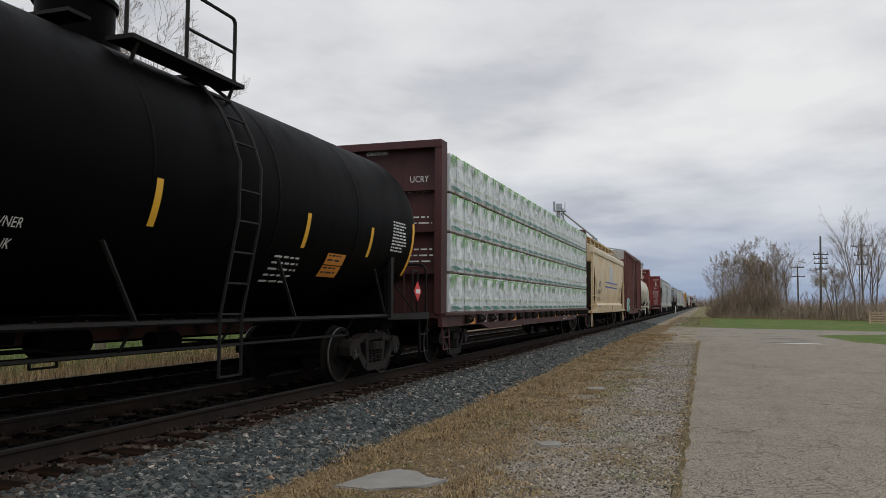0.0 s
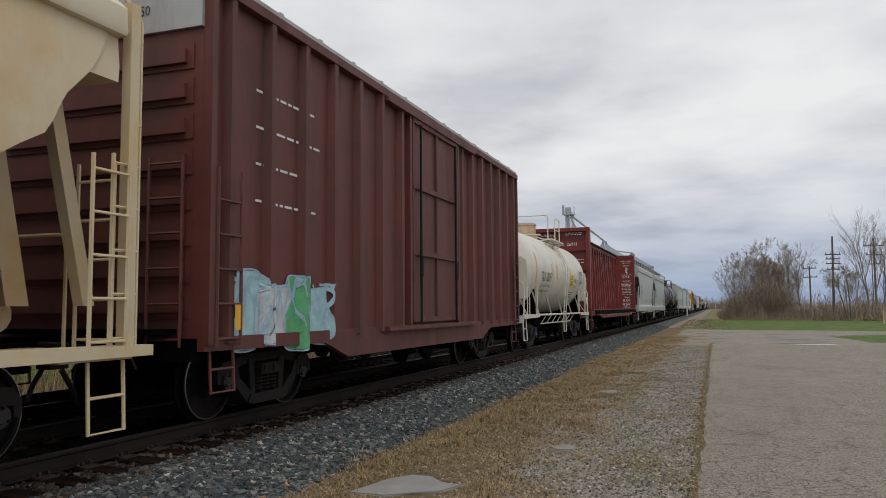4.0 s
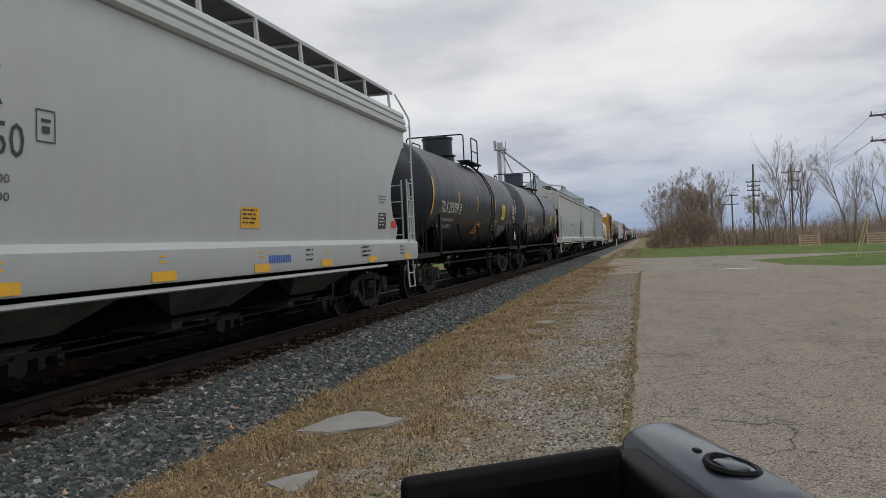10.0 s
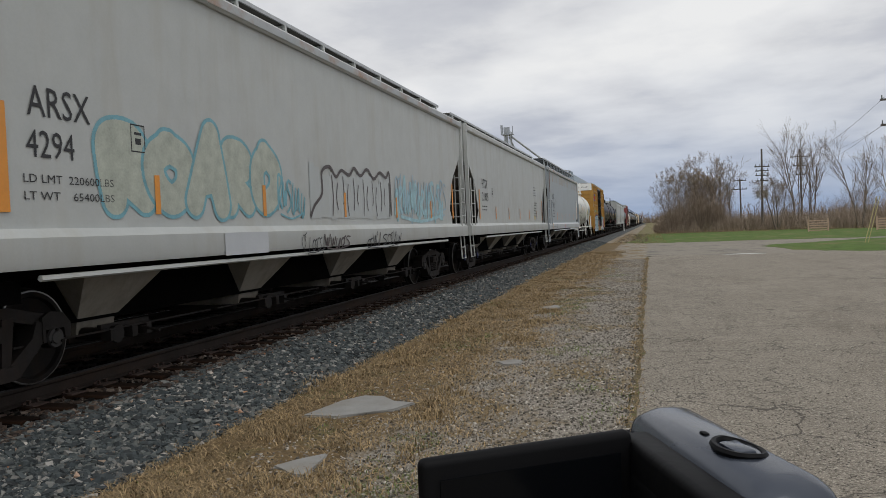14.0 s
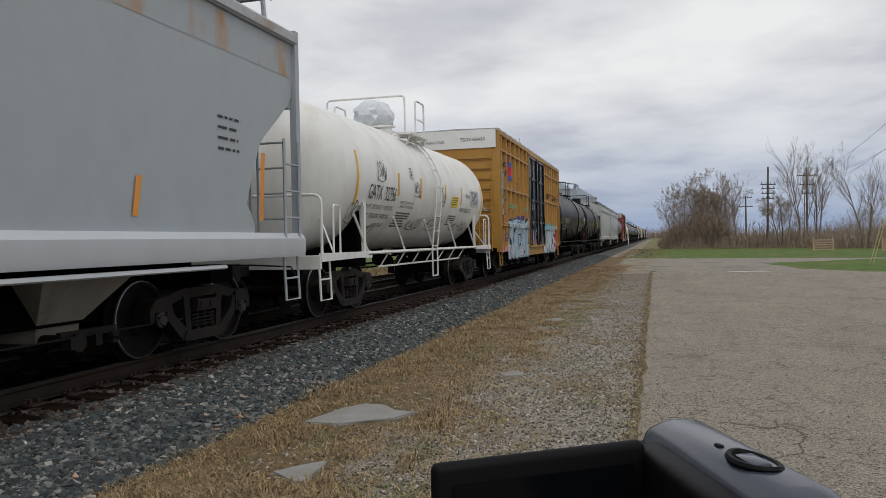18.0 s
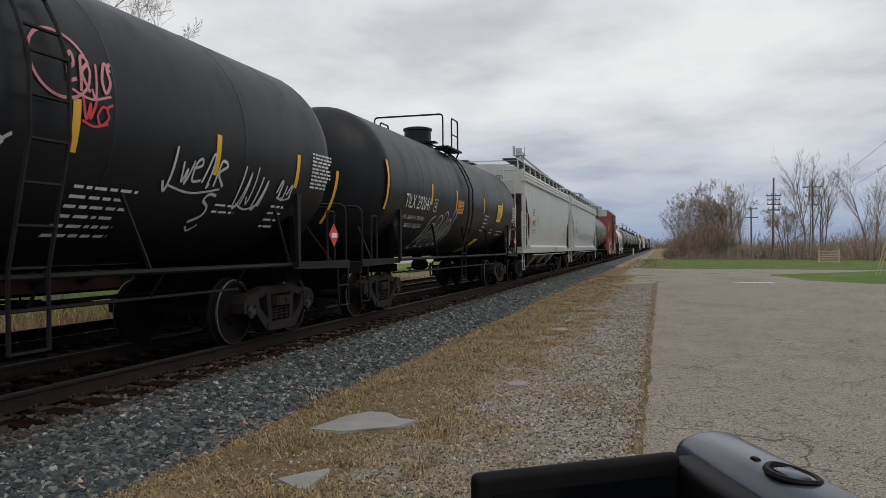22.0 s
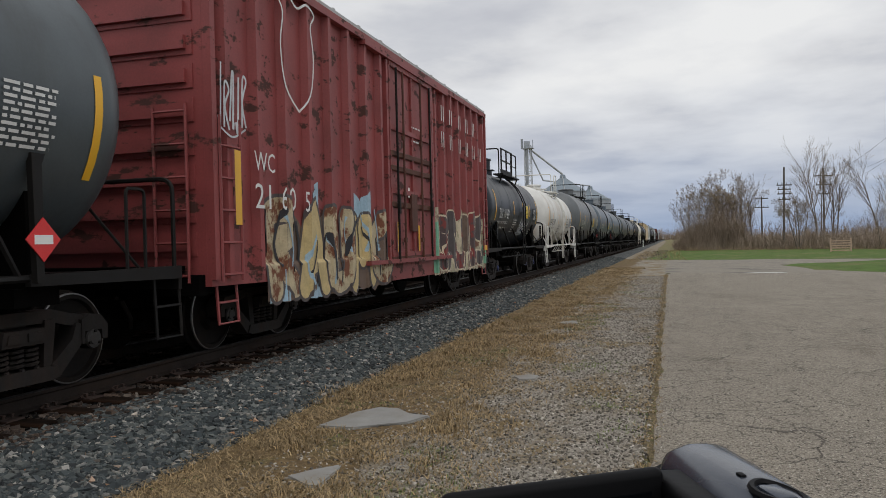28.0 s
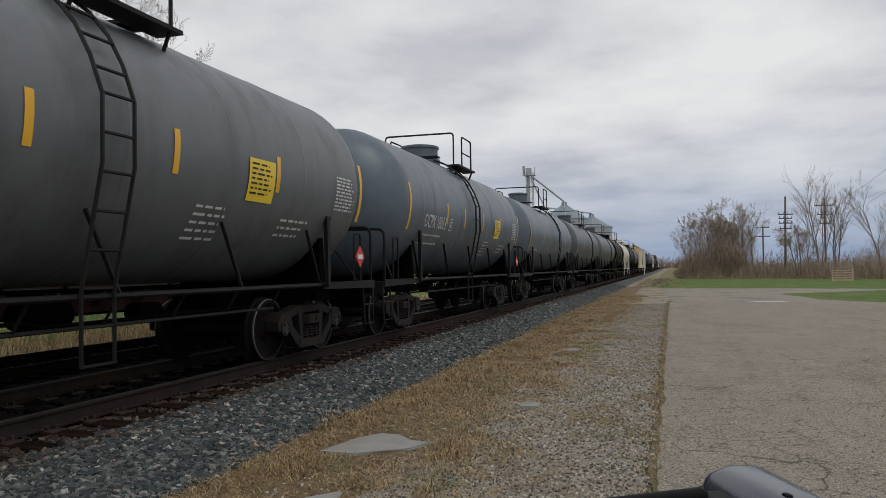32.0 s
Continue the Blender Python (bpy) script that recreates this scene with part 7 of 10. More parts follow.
letter(car, ew, "TBOX 664430", 0.25, 4.66, 0.17, M_INKB)
for k, (u, v, n) in enumerate(((-0.3, 3.95, 3), (-0.05, 3.35, 3), (-0.05, 2.85, 3))):
    bars(car, end_wall(-h - 0.075), u, v, 0.5, n, 0.075, M_INKB)
fitted(car, end_wall(-h - 0.075), "Find Me...", 0.45, 1.28, 2.28, 0.17, SPRAY["white"], 0.004, name="graffiti")
scrawl(car, end_wall(-h - 0.075), -0.35, 2.26, 0.75, 0.2, SPRAY["white"], 60, 5, 0.02, 0.004)
out = ribbed(h, 7, 0.08 - 2.14, 0.08 + 2.14, bands=((0.4, 1.05, 1.545), (1.765, 1.835, 1.588), (3.055, 3.125, 1.588)))
# reporting marks and emblem
for txt, u0, u1, v, cap in (("TB", -7.50, -7.08, 2.62, 0.30), ("OX", -6.70, -6.30, 2.62, 0.30), ("66", -7.50, -7.08, 2.10, 0.30), ("44", -6.70, -6.30, 2.10, 0.30), ("30", -5.85, -5.45, 2.10, 0.30)):
    fitted(car, out, txt, u0, u1, v, cap, M_INKB, 0.005, 0.05)
fitted(car, out, "next", -7.48, -7.05, 3.86, 0.17, M_INKB, 0.005, 0.05)
fitted(car, out, "load", -7.48, -7.05, 3.56, 0.2, M_INKB, 0.005, 0.05)
bars(car, out, -4.55, 3.45, 0.35, 2, 0.12, M_INKB)
bars(car, out, -7.48, 3.2, 0.4, 2, 0.06, M_INKB)
for lines, w, mt, rise in (((((-0.36, 0.52), (-0.05, 0.02), (0.34, -0.42)), ((-0.42, -0.38), (-0.08, 0.05), (0.34, 0.42))), 0.19, SPRAY["red"], 0.006),
                           ((((-0.22, 0.50), (0.02, 0.24), (0.14, 0.26), (0.38, 0.52)), ((-0.38, -0.52), (-0.04, -0.20), (0.12, -0.22), (0.40, -0.62))), 0.12, M_INKBLUE, 0.010)):
    for line in lines:
        bm = bmesh.new()
        fat_stroke(bm, out, [(-6.17 + 0.98 * a, 3.74 + b) for a, b in line], w, rise)
        part("emblem", bm, mt, car)
# pale tags on the corner sheet
for k, (u, v, w2, h2, n) in enumerate(((-8.2, 3.3, 0.5, 0.5, 2), (-8.2, 2.9, 0.55, 0.4, 3), (-8.2, 2.5, 0.55, 0.4, 3), (-8.15, 2.2, 0.4, 0.25, 2))):
    scrawl(car, flat(1.60), u, v, w2, h2, SPRAY["aqua" if k % 2 == 0 else "frost"], 160 + k, n, 0.04)
scrawl(car, out, -7.45, 1.9, 0.35, 0.4, SPRAY["pink"], 171, 2, 0.10)
scrawl(car, out, -7.5, 1.28, 0.7, 0.32, SPRAY["purple"], 172, 4, 0.035)
backing(car, out, -8.25, -6.75, 0.88, 1.02, SPRAY["pink"], 0.004, 7, 0.02, 0.3)
# the long piece
backing(car, out, -6.75, -2.1, 0.62, 2.06, SPRAY["purple"], 0.004, 4, 0.02, 0.42)
backing(car, out, -6.70, -2.1, 0.60, 1.92, SPRAY["sky"], 0.006, 4, 0.02, 0.42)
fat_letters(car, out, -6.66, 0.60, 4.5, 1.58, (2, 5, 0, 1, 3, 4, 5), [SPRAY["frost"], SPRAY["white"], SPRAY["sky"]], SPRAY["black"], 61, 0.36, 0.035, 0.010, "white fat letters with thin black rims")
rng = random.Random(23)
bm = bmesh.new()
for k in range(16):
    u, v = -6.5 + 0.28 * k, rng.uniform(0.75, 1.3)
    fat_stroke(bm, out, smooth_line([(u, v), (u + rng.uniform(-0.12, 0.12), v + 0.3), (u + rng.uniform(-0.1, 0.2), v + rng.uniform(0.45, 0.75))], 5), rng.uniform(0.03, 0.07), 0.021)
part("graffiti", bm, SPRAY["black"], car, "black accent strokes over the letters")
for k in range(4):
    u = -6.3 + 1.15 * k
    bm = bmesh.new()
    for q in range(2):
        fat_stroke(bm, out, smooth_line([(u - 0.35, 2.42 + 0.1 * q), (u, 2.50 + 0.09 * q), (u + 0.38, 2.40 + 0.1 * q)], 5), 0.04, 0.008)
    part("graffiti_halo", bm, SPRAY["mint"], car)
panel(car, flat(1.545), -6.6, 0.66, -2.1, 0.70, SPRAY["frost"], "graffiti_ground", n=1)
# the shorter piece past the door
backing(car, out, 2.28, 6.2, 0.66, 1.98, SPRAY["teal"], 0.004, 9, 0.02, 0.25)
backing(car, out, 2.25, 6.1, 0.62, 1.72, SPRAY["aqua"], 0.006, 9, 0.02, 0.25)
fat_letters(car, out, 2.3, 0.62, 3.7, 1.25, (4, 0, 5, 2, 1), [SPRAY["white"], SPRAY["frost"]], SPRAY["black"], 62, 0.28, 0.04, 0.012, "white fat letters with black rims")
for k, (u, v, w2, h2, mt, n, tk) in enumerate(((-1.95, 1.1, 0.8, 0.7, "frost", 2, 0.10), (1.35, 1.1, 0.75, 0.5, "rosy", 2, 0.10), (-0.45, 1.5, 0.2, 0.5, "white", 1, 0.03), (0.2, 1.4, 0.5, 0.5, "frost", 2, 0.04), (-1.3, 1.05, 0.9, 0.25, "pink", 4, 0.05))):
    scrawl(car, flat(1.60 + 0.003 * k), u, v, w2, h2, SPRAY[mt], 63 + k, n, tk)
# red patch and writing at the far end
backing(car, out, 6.1, 6.98, 0.72, 1.72, SPRAY["red"], 0.004, 3, 0.02, 0.12)
for k, (u, v, r) in enumerate(((7.13, 1.55, 0.07), (7.23, 1.35, 0.10), (7.18, 1.0, 0.14), (7.30, 1.72, 0.06))):
    bm = bmesh.new()
    fat_stroke(bm, out, [(u, v - r * 0.6), (u, v + r * 0.6)], r * 2, 0.006)
    part("graffiti_blot", bm, SPRAY["red"], car)
fitted(car, out, "SHOW", 6.28, 6.97, 1.78, 0.30, SPRAY["white"], 0.010, 0.04, name="graffiti")
fitted(car, out, "2", 6.50, 6.82, 1.33, 0.35, SPRAY["white"], 0.010, 0.04, name="graffiti")
fitted(car, out, "GRAMA!", 6.38, 7.08, 0.96, 0.22, SPRAY["white"], 0.010, 0.04, name="graffiti")
fitted(car, out, "EXPERTS", 6.23, 7.65, 3.2, 0.30, M_INKB, 0.006, 0.05)
for k, line in enumerate(("EXH W     6-2", "EXW H     6-0", "EW H     16-9", "EMPTY C.G. 5-2", "DOOR H    3-8")):
    fitted(car, side, line, 6.58, 7.05, 2.43 - 0.0875 * k, 0.055, M_INKB, 0.006)
scrawl(car, out, 7.7, 3.35, 0.4, 0.35, SPRAY["umber"], 173, 2, 0.03)
panel(car, flat(1.6), 7.4, 0.92, 7.78, 1.08, M_STRIPE, "label_box", n=1, rows=2, ink=M_INKB)
sheet_face = flat(1.553)
for k, line in enumerate(("CIERRE ESTA PUERTA", "ANTES DE CERRAR", "LA PUERTA PRINCIPAL")):
    fitted(car, sheet_face, line, -1.50 + 0.05 * k, -0.42 - 0.08 * (k == 1), 4.30 - 0.19 * k, 0.12, M_INKW, 0.004)
for k, line in enumerate(("BOTH DOORS BEFORE", "MOVING CAR", "", "CIERRE Y PONGA", "SEGURO EN AMBAS", "PUERTAS ANTES DE", "MOVER EL CARRO")):
    if line:
        fitted(car, sheet_face, line, 0.62, 0.62 + 0.062 * len(line), 4.50 - 0.145 * k, 0.095, M_INKW, 0.004)
panel(car, sheet_face, -1.10, 2.53, -0.80, 2.85, M_WHITEP, "label_box", n=1, rows=4, ink=M_INKB)
panel(car, sheet_face, -0.72, 2.55, -0.42, 2.80, SPRAY["soot"], "label_box", n=1, rows=3, ink=M_INKW)
bars(car, sheet_face, -1.8, 2.2, 0.36, 1, 0.06, M_INKW)
bars(car, sheet_face, 1.3, 2.5, 0.45, 3, 0.06, M_INKW, fill=0.5)
for u in (-1.13, 1.02):
    panel(car, flat(1.605), u, 1.85, u + 0.17, 2.08, M_WHITEP, "label_box", n=1)
    panel(car, flat(1.611), u + 0.03, 1.88, u + 0.14, 1.96, M_REDP, "label_box", n=1)
    bm = bmesh.new()
    for q in (-1, 1):
        ribbon(bm, sheet_face, [(u + 0.22 - 0.12 * q, 2.2), (u + 0.22 + 0.12 * q, 2.42)], 0.05, 0.006)
    part("graffiti", bm, SPRAY["frost"], car)
for a, b, w in ((-0.72, 1.42, 0.24), (0.55, 1.3, 0.16), (1.55, 1.25, 0.2), (-1.7, 1.25, 0.26)):
    bm = bmesh.new()
    fat_stroke(bm, flat(1.598), [(a, b - 0.1), (a + 0.02, b + 0.12)], w, 0.006)
    part("graffiti_blot", bm, SPRAY["rosy"], car)
panel(car, flat(1.60), -2.55, 1.15, -2.45, 1.62, M_STRIPE_OR, "reflector_stripe", n=1)
for txt, u0, u1 in (("RAILCAR", 2.95, 4.45), ("POOLING", 4.60, 6.05)):
    fitted(car, out, txt, u0, u1, 3.22, 0.28, M_INKB, 0.006, 0.05)
for k, (u, v, w, hh) in enumerate(((4.62, 4.12, 0.2, 0.2), (4.95, 3.85, 0.22, 0.6), (4.5, 2.5, 0.3, 0.35), (4.85, 2.42, 0.25, 0.2))):
    bm = bmesh.new()
    fat_stroke(bm, out, [(u, v - hh / 2), (u, v + hh / 2)], w, 0.006)
    part("emblem", bm, SPRAY["rust"], car)

# black tanks
car, side, h = black_tank("glossy black tank car with white scrawled tags", 251.05, 268.2, dict(mark=("TIMX 291021", -5.35, -3.66), weights=(-5.33, -3.5), plate=-3.3, data=(6.8, 7.5), small=((2.1, 1.95, 0.95, 6, 0.09), (4.5, 1.9, 0.6, 2, 0.08), (5.85, 1.95, 0.4, 4, 0.09))), (), (-2.9, -0.5, 1.93, 4.26, 6.35), r=1.54, zc=2.7, drop=0.14, paint=M_BLACKM, seed=7, dome=0.5, ladder_y=1.5, dome_h=0.14, dome_r=0.3, rails=(0.05, 0.62, 1.35))
for u in (-6.28, 7.75):
    stripe(car, side, u, 1.75, 0.10, 0.85)
bm = bmesh.new()
cyl(bm, (1.16, -6.45, 2.74), (1.18, -6.49, 2.74), 0.075, n=16)
part("red_marker_dot", bm, M_REDP, car)
for k, (u, v, w2, h2, mt, n) in enumerate(((-6.2, 1.5, 0.3, 0.55, "white", 2), (-0.6, 1.6, 0.5, 0.9, "white", 3), (0.8, 1.75, 0.4, 0.65, "white", 2), (3.3, 2.02, 1.2, 0.5, "white", 5), (4.85, 1.9, 0.7, 0.6, "white", 3), (5.85, 2.05, 0.45, 0.25, "white", 3), (4.15, 1.6, 0.25, 0.45, "white", 1), (1.8, 2.75, 0.6, 0.45, "pink", 4), (1.95, 2.5, 0.4, 0.3, "red", 2))):
    scrawl(car, side, u, v, w2, h2, SPRAY[mt], 80 + k, n, 0.035, 0.014)
ring = [(1.75 + 0.36 * math.cos(a * 0.524), 2.98 + 0.3 * math.sin(a * 0.524)) for a in range(13)]
bm = bmesh.new()
ribbon(bm, side, smooth_line(ring, 4), 0.03, 0.014)
part("graffiti", bm, SPRAY["pink"], car, "faint pink sprayed ring")
car, side, h = black_tank("black tank car with large white outline graffiti", 268.75, 284.6, dict(mark=("TILX 292041", -5.67, -3.9), weights=(-5.78, -4.06, "LD LMT  206200 LB  93500 KG", "LT WT   79800 LB  36200 KG"), plate=-3.56, yellow=(3.65, 4.3), orange=(-1.42, -0.82, 2.24), data=(6.2, 6.9), small=((1.95, 2.32, 0.5, 5, 0.11), (3.3, 1.93, 0.45, 2, 0.09), (4.4, 1.9, 0.9, 2, 0.1))), (-6.8, 6.9), (-3.79, -1.56, 1.7, 4.38), paint=M_BLACKM, seed=9, dome=-0.11, ladder_y=-0.45, dome_h=0.52, dome_r=0.38, rails=(-0.95, -0.31, 0.35))
# a looping row of rounded outline letters, leaning back
bm = bmesh.new()
for k, (u, v, w2, h2) in enumerate(((-3.55, 1.38, 0.55, 0.55), (-3.15, 1.42, 0.55, 0.72), (-2.72, 1.42, 0.55, 0.82), (-2.25, 1.45, 0.50, 0.62), (-1.85, 1.48, 0.42, 0.85))):
    rng = random.Random(130 + k)
    ring = [(u, v), (u + w2 * 0.55, v - 0.03), (u + w2 * 0.95, v + h2 * 0.30), (u + w2 * 0.75, v + h2 * 0.55), (u + w2 * 1.1, v + h2 * 0.8), (u + w2 * 0.85, v + h2), (u + w2 * 0.5, v + h2 * 0.9), (u + w2 * 0.28, v + h2 * 0.5), (u - 0.06, v + h2 * 0.35), (u, v)]
    ribbon(bm, side, smooth_line(ring, 6), 0.034, 0.014)
    inner = [(u + w2 * 0.35, v + h2 * 0.22), (u + w2 * 0.6, v + h2 * 0.28), (u + w2 * 0.55, v + h2 * 0.45), (u + w2 * 0.38, v + h2 * 0.36), (u + w2 * 0.35, v + h2 * 0.22)]
    ribbon(bm, side, smooth_line(inner, 4), 0.026, 0.014)
ribbon(bm, side, smooth_line([(-3.95, 1.32), (-3.6, 1.4), (-3.5, 1.95), (-3.2, 2.1)], 6), 0.034, 0.014)
part("graffiti", bm, SPRAY["white"], car, "looping white outline letters")
panel(car, side, 1.75, 1.22, 2.25, 1.62, M_PLAC, "placard", 0.012, "faded yellow notice", rows=2, ink=M_INKB, lean=0.35)
scrawl(car, side, 4.6, 1.75, 1.3, 0.35, SPRAY["black"], 92, 4, 0.03)

# two pale hoppers
h = half_of(284.75, 300.85)
car, side = hopper_car("pale grey covered hopper with yellow side stripes", h, M_HOPPER2, "round", bays=4, eave=4.32, cut="slant", sill=(1.10, 1.42), post_in=0.45, stile=0.38, board=(0.98, 0.56), walk_z=4.80)
place(car, 284.75, 300.85)
hopper_marks(car, side, "ACFX", "64618", (-5.68, -5.07, -4.97), (-6.3, h - 1.9), (-3.79, -1.75, 0.53, 2.93), -4.4, v=(2.62, 2.21))
letter(car, end_wall(-h + 0.28), "ACFX", 0.35, 4.0, 0.22, M_INKB)
letter(car, end_wall(-h + 0.28), "64618", 0.35, 3.74, 0.22, M_INKB)
scrawl(car, side, h - 3.4, 1.6, 0.8, 0.75, SPRAY["black"], 95, 3, 0.02)
bars(car, flat(1.603), 1.0, 1.36, 0.9, 4, 0.075, M_INKB)
h = half_of(301.4, 319.6)
car, side = hopper_car("pale grey covered hopper with black cloud-shaped outline graffiti", h, M_HOPPER, "round", bays=4, eave=4.32, cut="slant", sill=(1.10, 1.42), post_in=0.45, stile=0.38, board=(0.98, 0.56), walk_z=4.80)
place(car, 301.4, 319.6)
hopper_marks(car, side, "TCIX", "57140", (-6.6, -5.9, -5.75), (-7.2, h - 1.85), (-4.5, -2.0, 0.5, 3.0, 5.2), -5.1)
# one black line runs in arches along the side and down over the sill
bm = bmesh.new()
sill_face = flat(1.604)
feet = [-5.4, -4.75, -4.1, -3.35, -2.7, -2.0, -1.3, -0.6, 0.1, 0.8, 1.5, 2.15, 2.75, 3.35, 3.85, 4.46, 5.1, 5.66, 6.42]
for k, (a, b) in enumerate(zip(feet, feet[1:])):
    top = 2.18 + 0.09 * math.sin(k * 1.9)
    low = 1.62 + 0.3 * (k % 2)
    ribbon(bm, side, smooth_line([(a, low), (a + 0.02, top - 0.28), (a + (b - a) * 0.22, top - 0.05), ((a + b) / 2, top), (b - (b - a) * 0.2, top - 0.06), (b - 0.02, top - 0.3), (b, 1.92 - 0.3 * (k % 2))], 6), 0.036, 0.010)
    x = (a + b) / 2 + 0.1 * (-1) ** k
    ribbon(bm, sill_face, smooth_line([(x - 0.05, 1.34), (x, 1.2), (x - 0.02 - 0.06 * (k % 3), 1.06)], 5), 0.022, 0.003)
ribbon(bm, side, smooth_line([(6.42, 1.92), (6.28, 1.75), (5.98, 1.58), (6.0, 1.46)], 6), 0.036, 0.010)
part("graffiti", bm, SPRAY["black"], car, "black outline of cloud-like arches")
scrawl(car, side, 5.85, 1.95, 0.35, 0.25, SPRAY["black"], 98, 3, 0.02)
scrawl(car, side, 4.5, 1.75, 0.35, 0.4, SPRAY["black"], 99, 2, 0.02)
panel(car, side, 6.85, 1.62, 7.25, 1.98, M_INKB, "data_panel", n=1, rows=3, ink=M_INKW)
bars(car, side, 5.55, 1.80, 0.35, 3, 0.09, M_INKB)

# grey tank
r, zc = 1.53, 2.72
h = half_of(320.35, 334.2)
car, side = tank_car("grey-green tank car with white numerals", h, r, zc, M_GREY, M_INKW, stripes=tank_stripes(zc - 0.15, (-5.6, h - 1.4), (-2.95, -0.95, 1.0, 3.0)), dome=-0.62, ladder_y=None, dome_h=0.4, rails=(-0.9, 0.0, 0.9))
place(car, 320.35, 334.2)
fitted(car, side, "OCPX  80029", -4.88, -3.15, 2.12, 0.28, M_INKW, 0.016, 0.08)
tank_print(car, side, zc - 0.08, M_INKW, weights=(-4.9, -3.3), yellow=(1.15, 1.85), data=(4.45, 5.05), small=((-0.6, 2.0, 0.6, 4, 0.1), (2.4, 2.05, 0.8, 3, 0.1)), seed=6)
placard_diamond(car, 1.45, h - 2.03, 1.43, M_REDP, "red diamond hazard placard")

# wine-red boxcar
M_RUSTYIRON = material("rusty_door_iron", (0.085, 0.03, 0.02), 0.75, vary=0.3, dirt=(0.12, 0.05, 0.02), dirt_amount=0.7, dirt_size=5.0, bump=0.2)
h = half_of(334.55, 348.35)
car, side = boxcar("faded wine red boxcar with shield outline and graffiti", h, M_WINE, 5.15, posts=8, door_w=2.7, band=M_ROOF, end_ribs=8)
place(car, 334.55, 348.35)
letter(car, end_wall(-h - 0.05), "WC 21605", 0.35, 4.05, 0.19, M_INKW)
letter(car, flat(1.59), "WC", -5.98, 2.30, 0.36, M_INKW)
fitted(car, flat(1.59), "21", -5.98, -5.58, 1.82, 0.32, M_INKW, 0.004)
fitted(car, flat(1.59), "60", -5.28, -4.88, 1.82, 0.32, M_INKW, 0.004)
letter(car, flat(1.59), "5", -4.6, 1.82, 0.42, M_INKW)
wc_side = ribbed(h, 8, 0.3 - 1.35, 0.3 + 1.35, bands=((0.4, 1.05, 1.545),))
def mottled(name, colour, second, amount=1.0):
    return material(name, colour, 0.55, vary=0.25, scale=6, bump=0.0, dirt=second, dirt_amount=amount, dirt_scale=(1, 1, 0.8), dirt_size=3.2, dirt_range=(0.50, 0.56))


M_MOT_CREAM = mottled("rusted_cream_spray", (0.46, 0.38, 0.24), (0.17, 0.06, 0.03))
M_MOT_DARK = mottled("dark_mottled_spray", (0.075, 0.05, 0.05), (0.22, 0.05, 0.045))
M_MOT_HAZE = mottled("mixed_pale_spray", (0.40, 0.36, 0.25), (0.20, 0.10, 0.07))
backing(car, wc_side, -5.65, -1.05, 0.58, 1.62, SPRAY["umber"], 0.004, 2, 0.02, 0.6)
for u0, u1, v0, v1 in ((-4.35, -3.95, 1.75, 2.25), (-2.6, -1.9, 1.7, 2.2), (-5.6, -5.1, 0.58, 0.95), (-4.5, -3.9, 0.56, 0.8)):
    backing(car, wc_side, u0, u1, v0, v1, SPRAY["sky"], 0.007, int(10 * u1), 0.02, 0.25)
fat_letters(car, wc_side, -5.6, 0.56, 4.6, 1.55, (0, 5, 4, 2, 1), [M_MOT_CREAM, SPRAY["ochre"]], SPRAY["soot"], 101, 0.34, 0.05, 0.010, "cream fat letters with dark rims, rusted through")
backing(car, wc_side, 1.7, 6.55, 0.62, 1.95, M_MOT_HAZE, 0.004, 6, 0.02, 0.45)
backing(car, wc_side, 1.7, 2.0, 0.66, 1.8, SPRAY["mint"], 0.007, 8, 0.02, 0.2)
backing(car, wc_side, 6.42, 6.62, 0.72, 1.2, SPRAY["mint"], 0.007, 8, 0.02, 0.2)
fat_letters(car, wc_side, 2.1, 0.66, 4.3, 1.50, (3, 5, 4, 2, 0, 3), [M_MOT_DARK, SPRAY["soot"], M_MOT_DARK, SPRAY["umber"]], SPRAY["cream"], 102, 0.36, 0.04, 0.010, "dark maroon fat letters with cream rims")
rng = random.Random(37)
for u0, u1, mt, n in ((-5.4, -1.2, SPRAY["black"], 15), (2.3, 6.2, SPRAY["cream"], 9), (-5.4, -1.2, SPRAY["sky"], 6)):
    bm = bmesh.new()
    for k in range(n):
        u, v = u0 + (u1 - u0) * (k + 0.5) / n, rng.uniform(0.7, 1.25)
        fat_stroke(bm, wc_side, smooth_line([(u, v), (u + rng.uniform(-0.15, 0.15), v + 0.3), (u + rng.uniform(-0.15, 0.25), v + rng.uniform(0.45, 0.8))], 5), rng.uniform(0.03, 0.07), 0.022 if mt != SPRAY["sky"] else 0.019)
    part("graffiti", bm, mt, car, "accent strokes over the fat letters")
door_face = flat(1.585)
for u, v0, v1 in ((-0.72, 1.05, 1.75), (0.55, 1.05, 1.7), (-0.05, 2.25, 2.45)):
    panel(car, door_face, u, v0, u + 0.10, v1, M_STRIPE if v1 - v0 > 0.4 else M_WHITEP, "reflector_stripe" if v1 - v0 > 0.4 else "label_box", n=1)
bars(car, door_face, 0.25, 3.72, 0.75, 3, 0.14, M_INKW)
for v in (0.98, 2.02, 2.72, 3.0):
    bm = bmesh.new()
    prism(bm, [(1.575, v), (1.60, v + 0.02), (1.60, v + 0.10), (1.575, v + 0.12)], "y", -1.02, 1.60)
    part("door_rail", bm, M_RUSTYIRON, car)
for u in (-0.35, 0.75):
    bm = bmesh.new()
    tube(bm, [(1.63, u, 0.95), (1.63, u, 4.7)], 0.024, 6)
    for v in (1.4, 2.3, 3.4):
        box(bm, (1.62, u, v), (0.05, 0.10, 0.09))
    part("lock_rod", bm, M_RUSTYIRON, car)
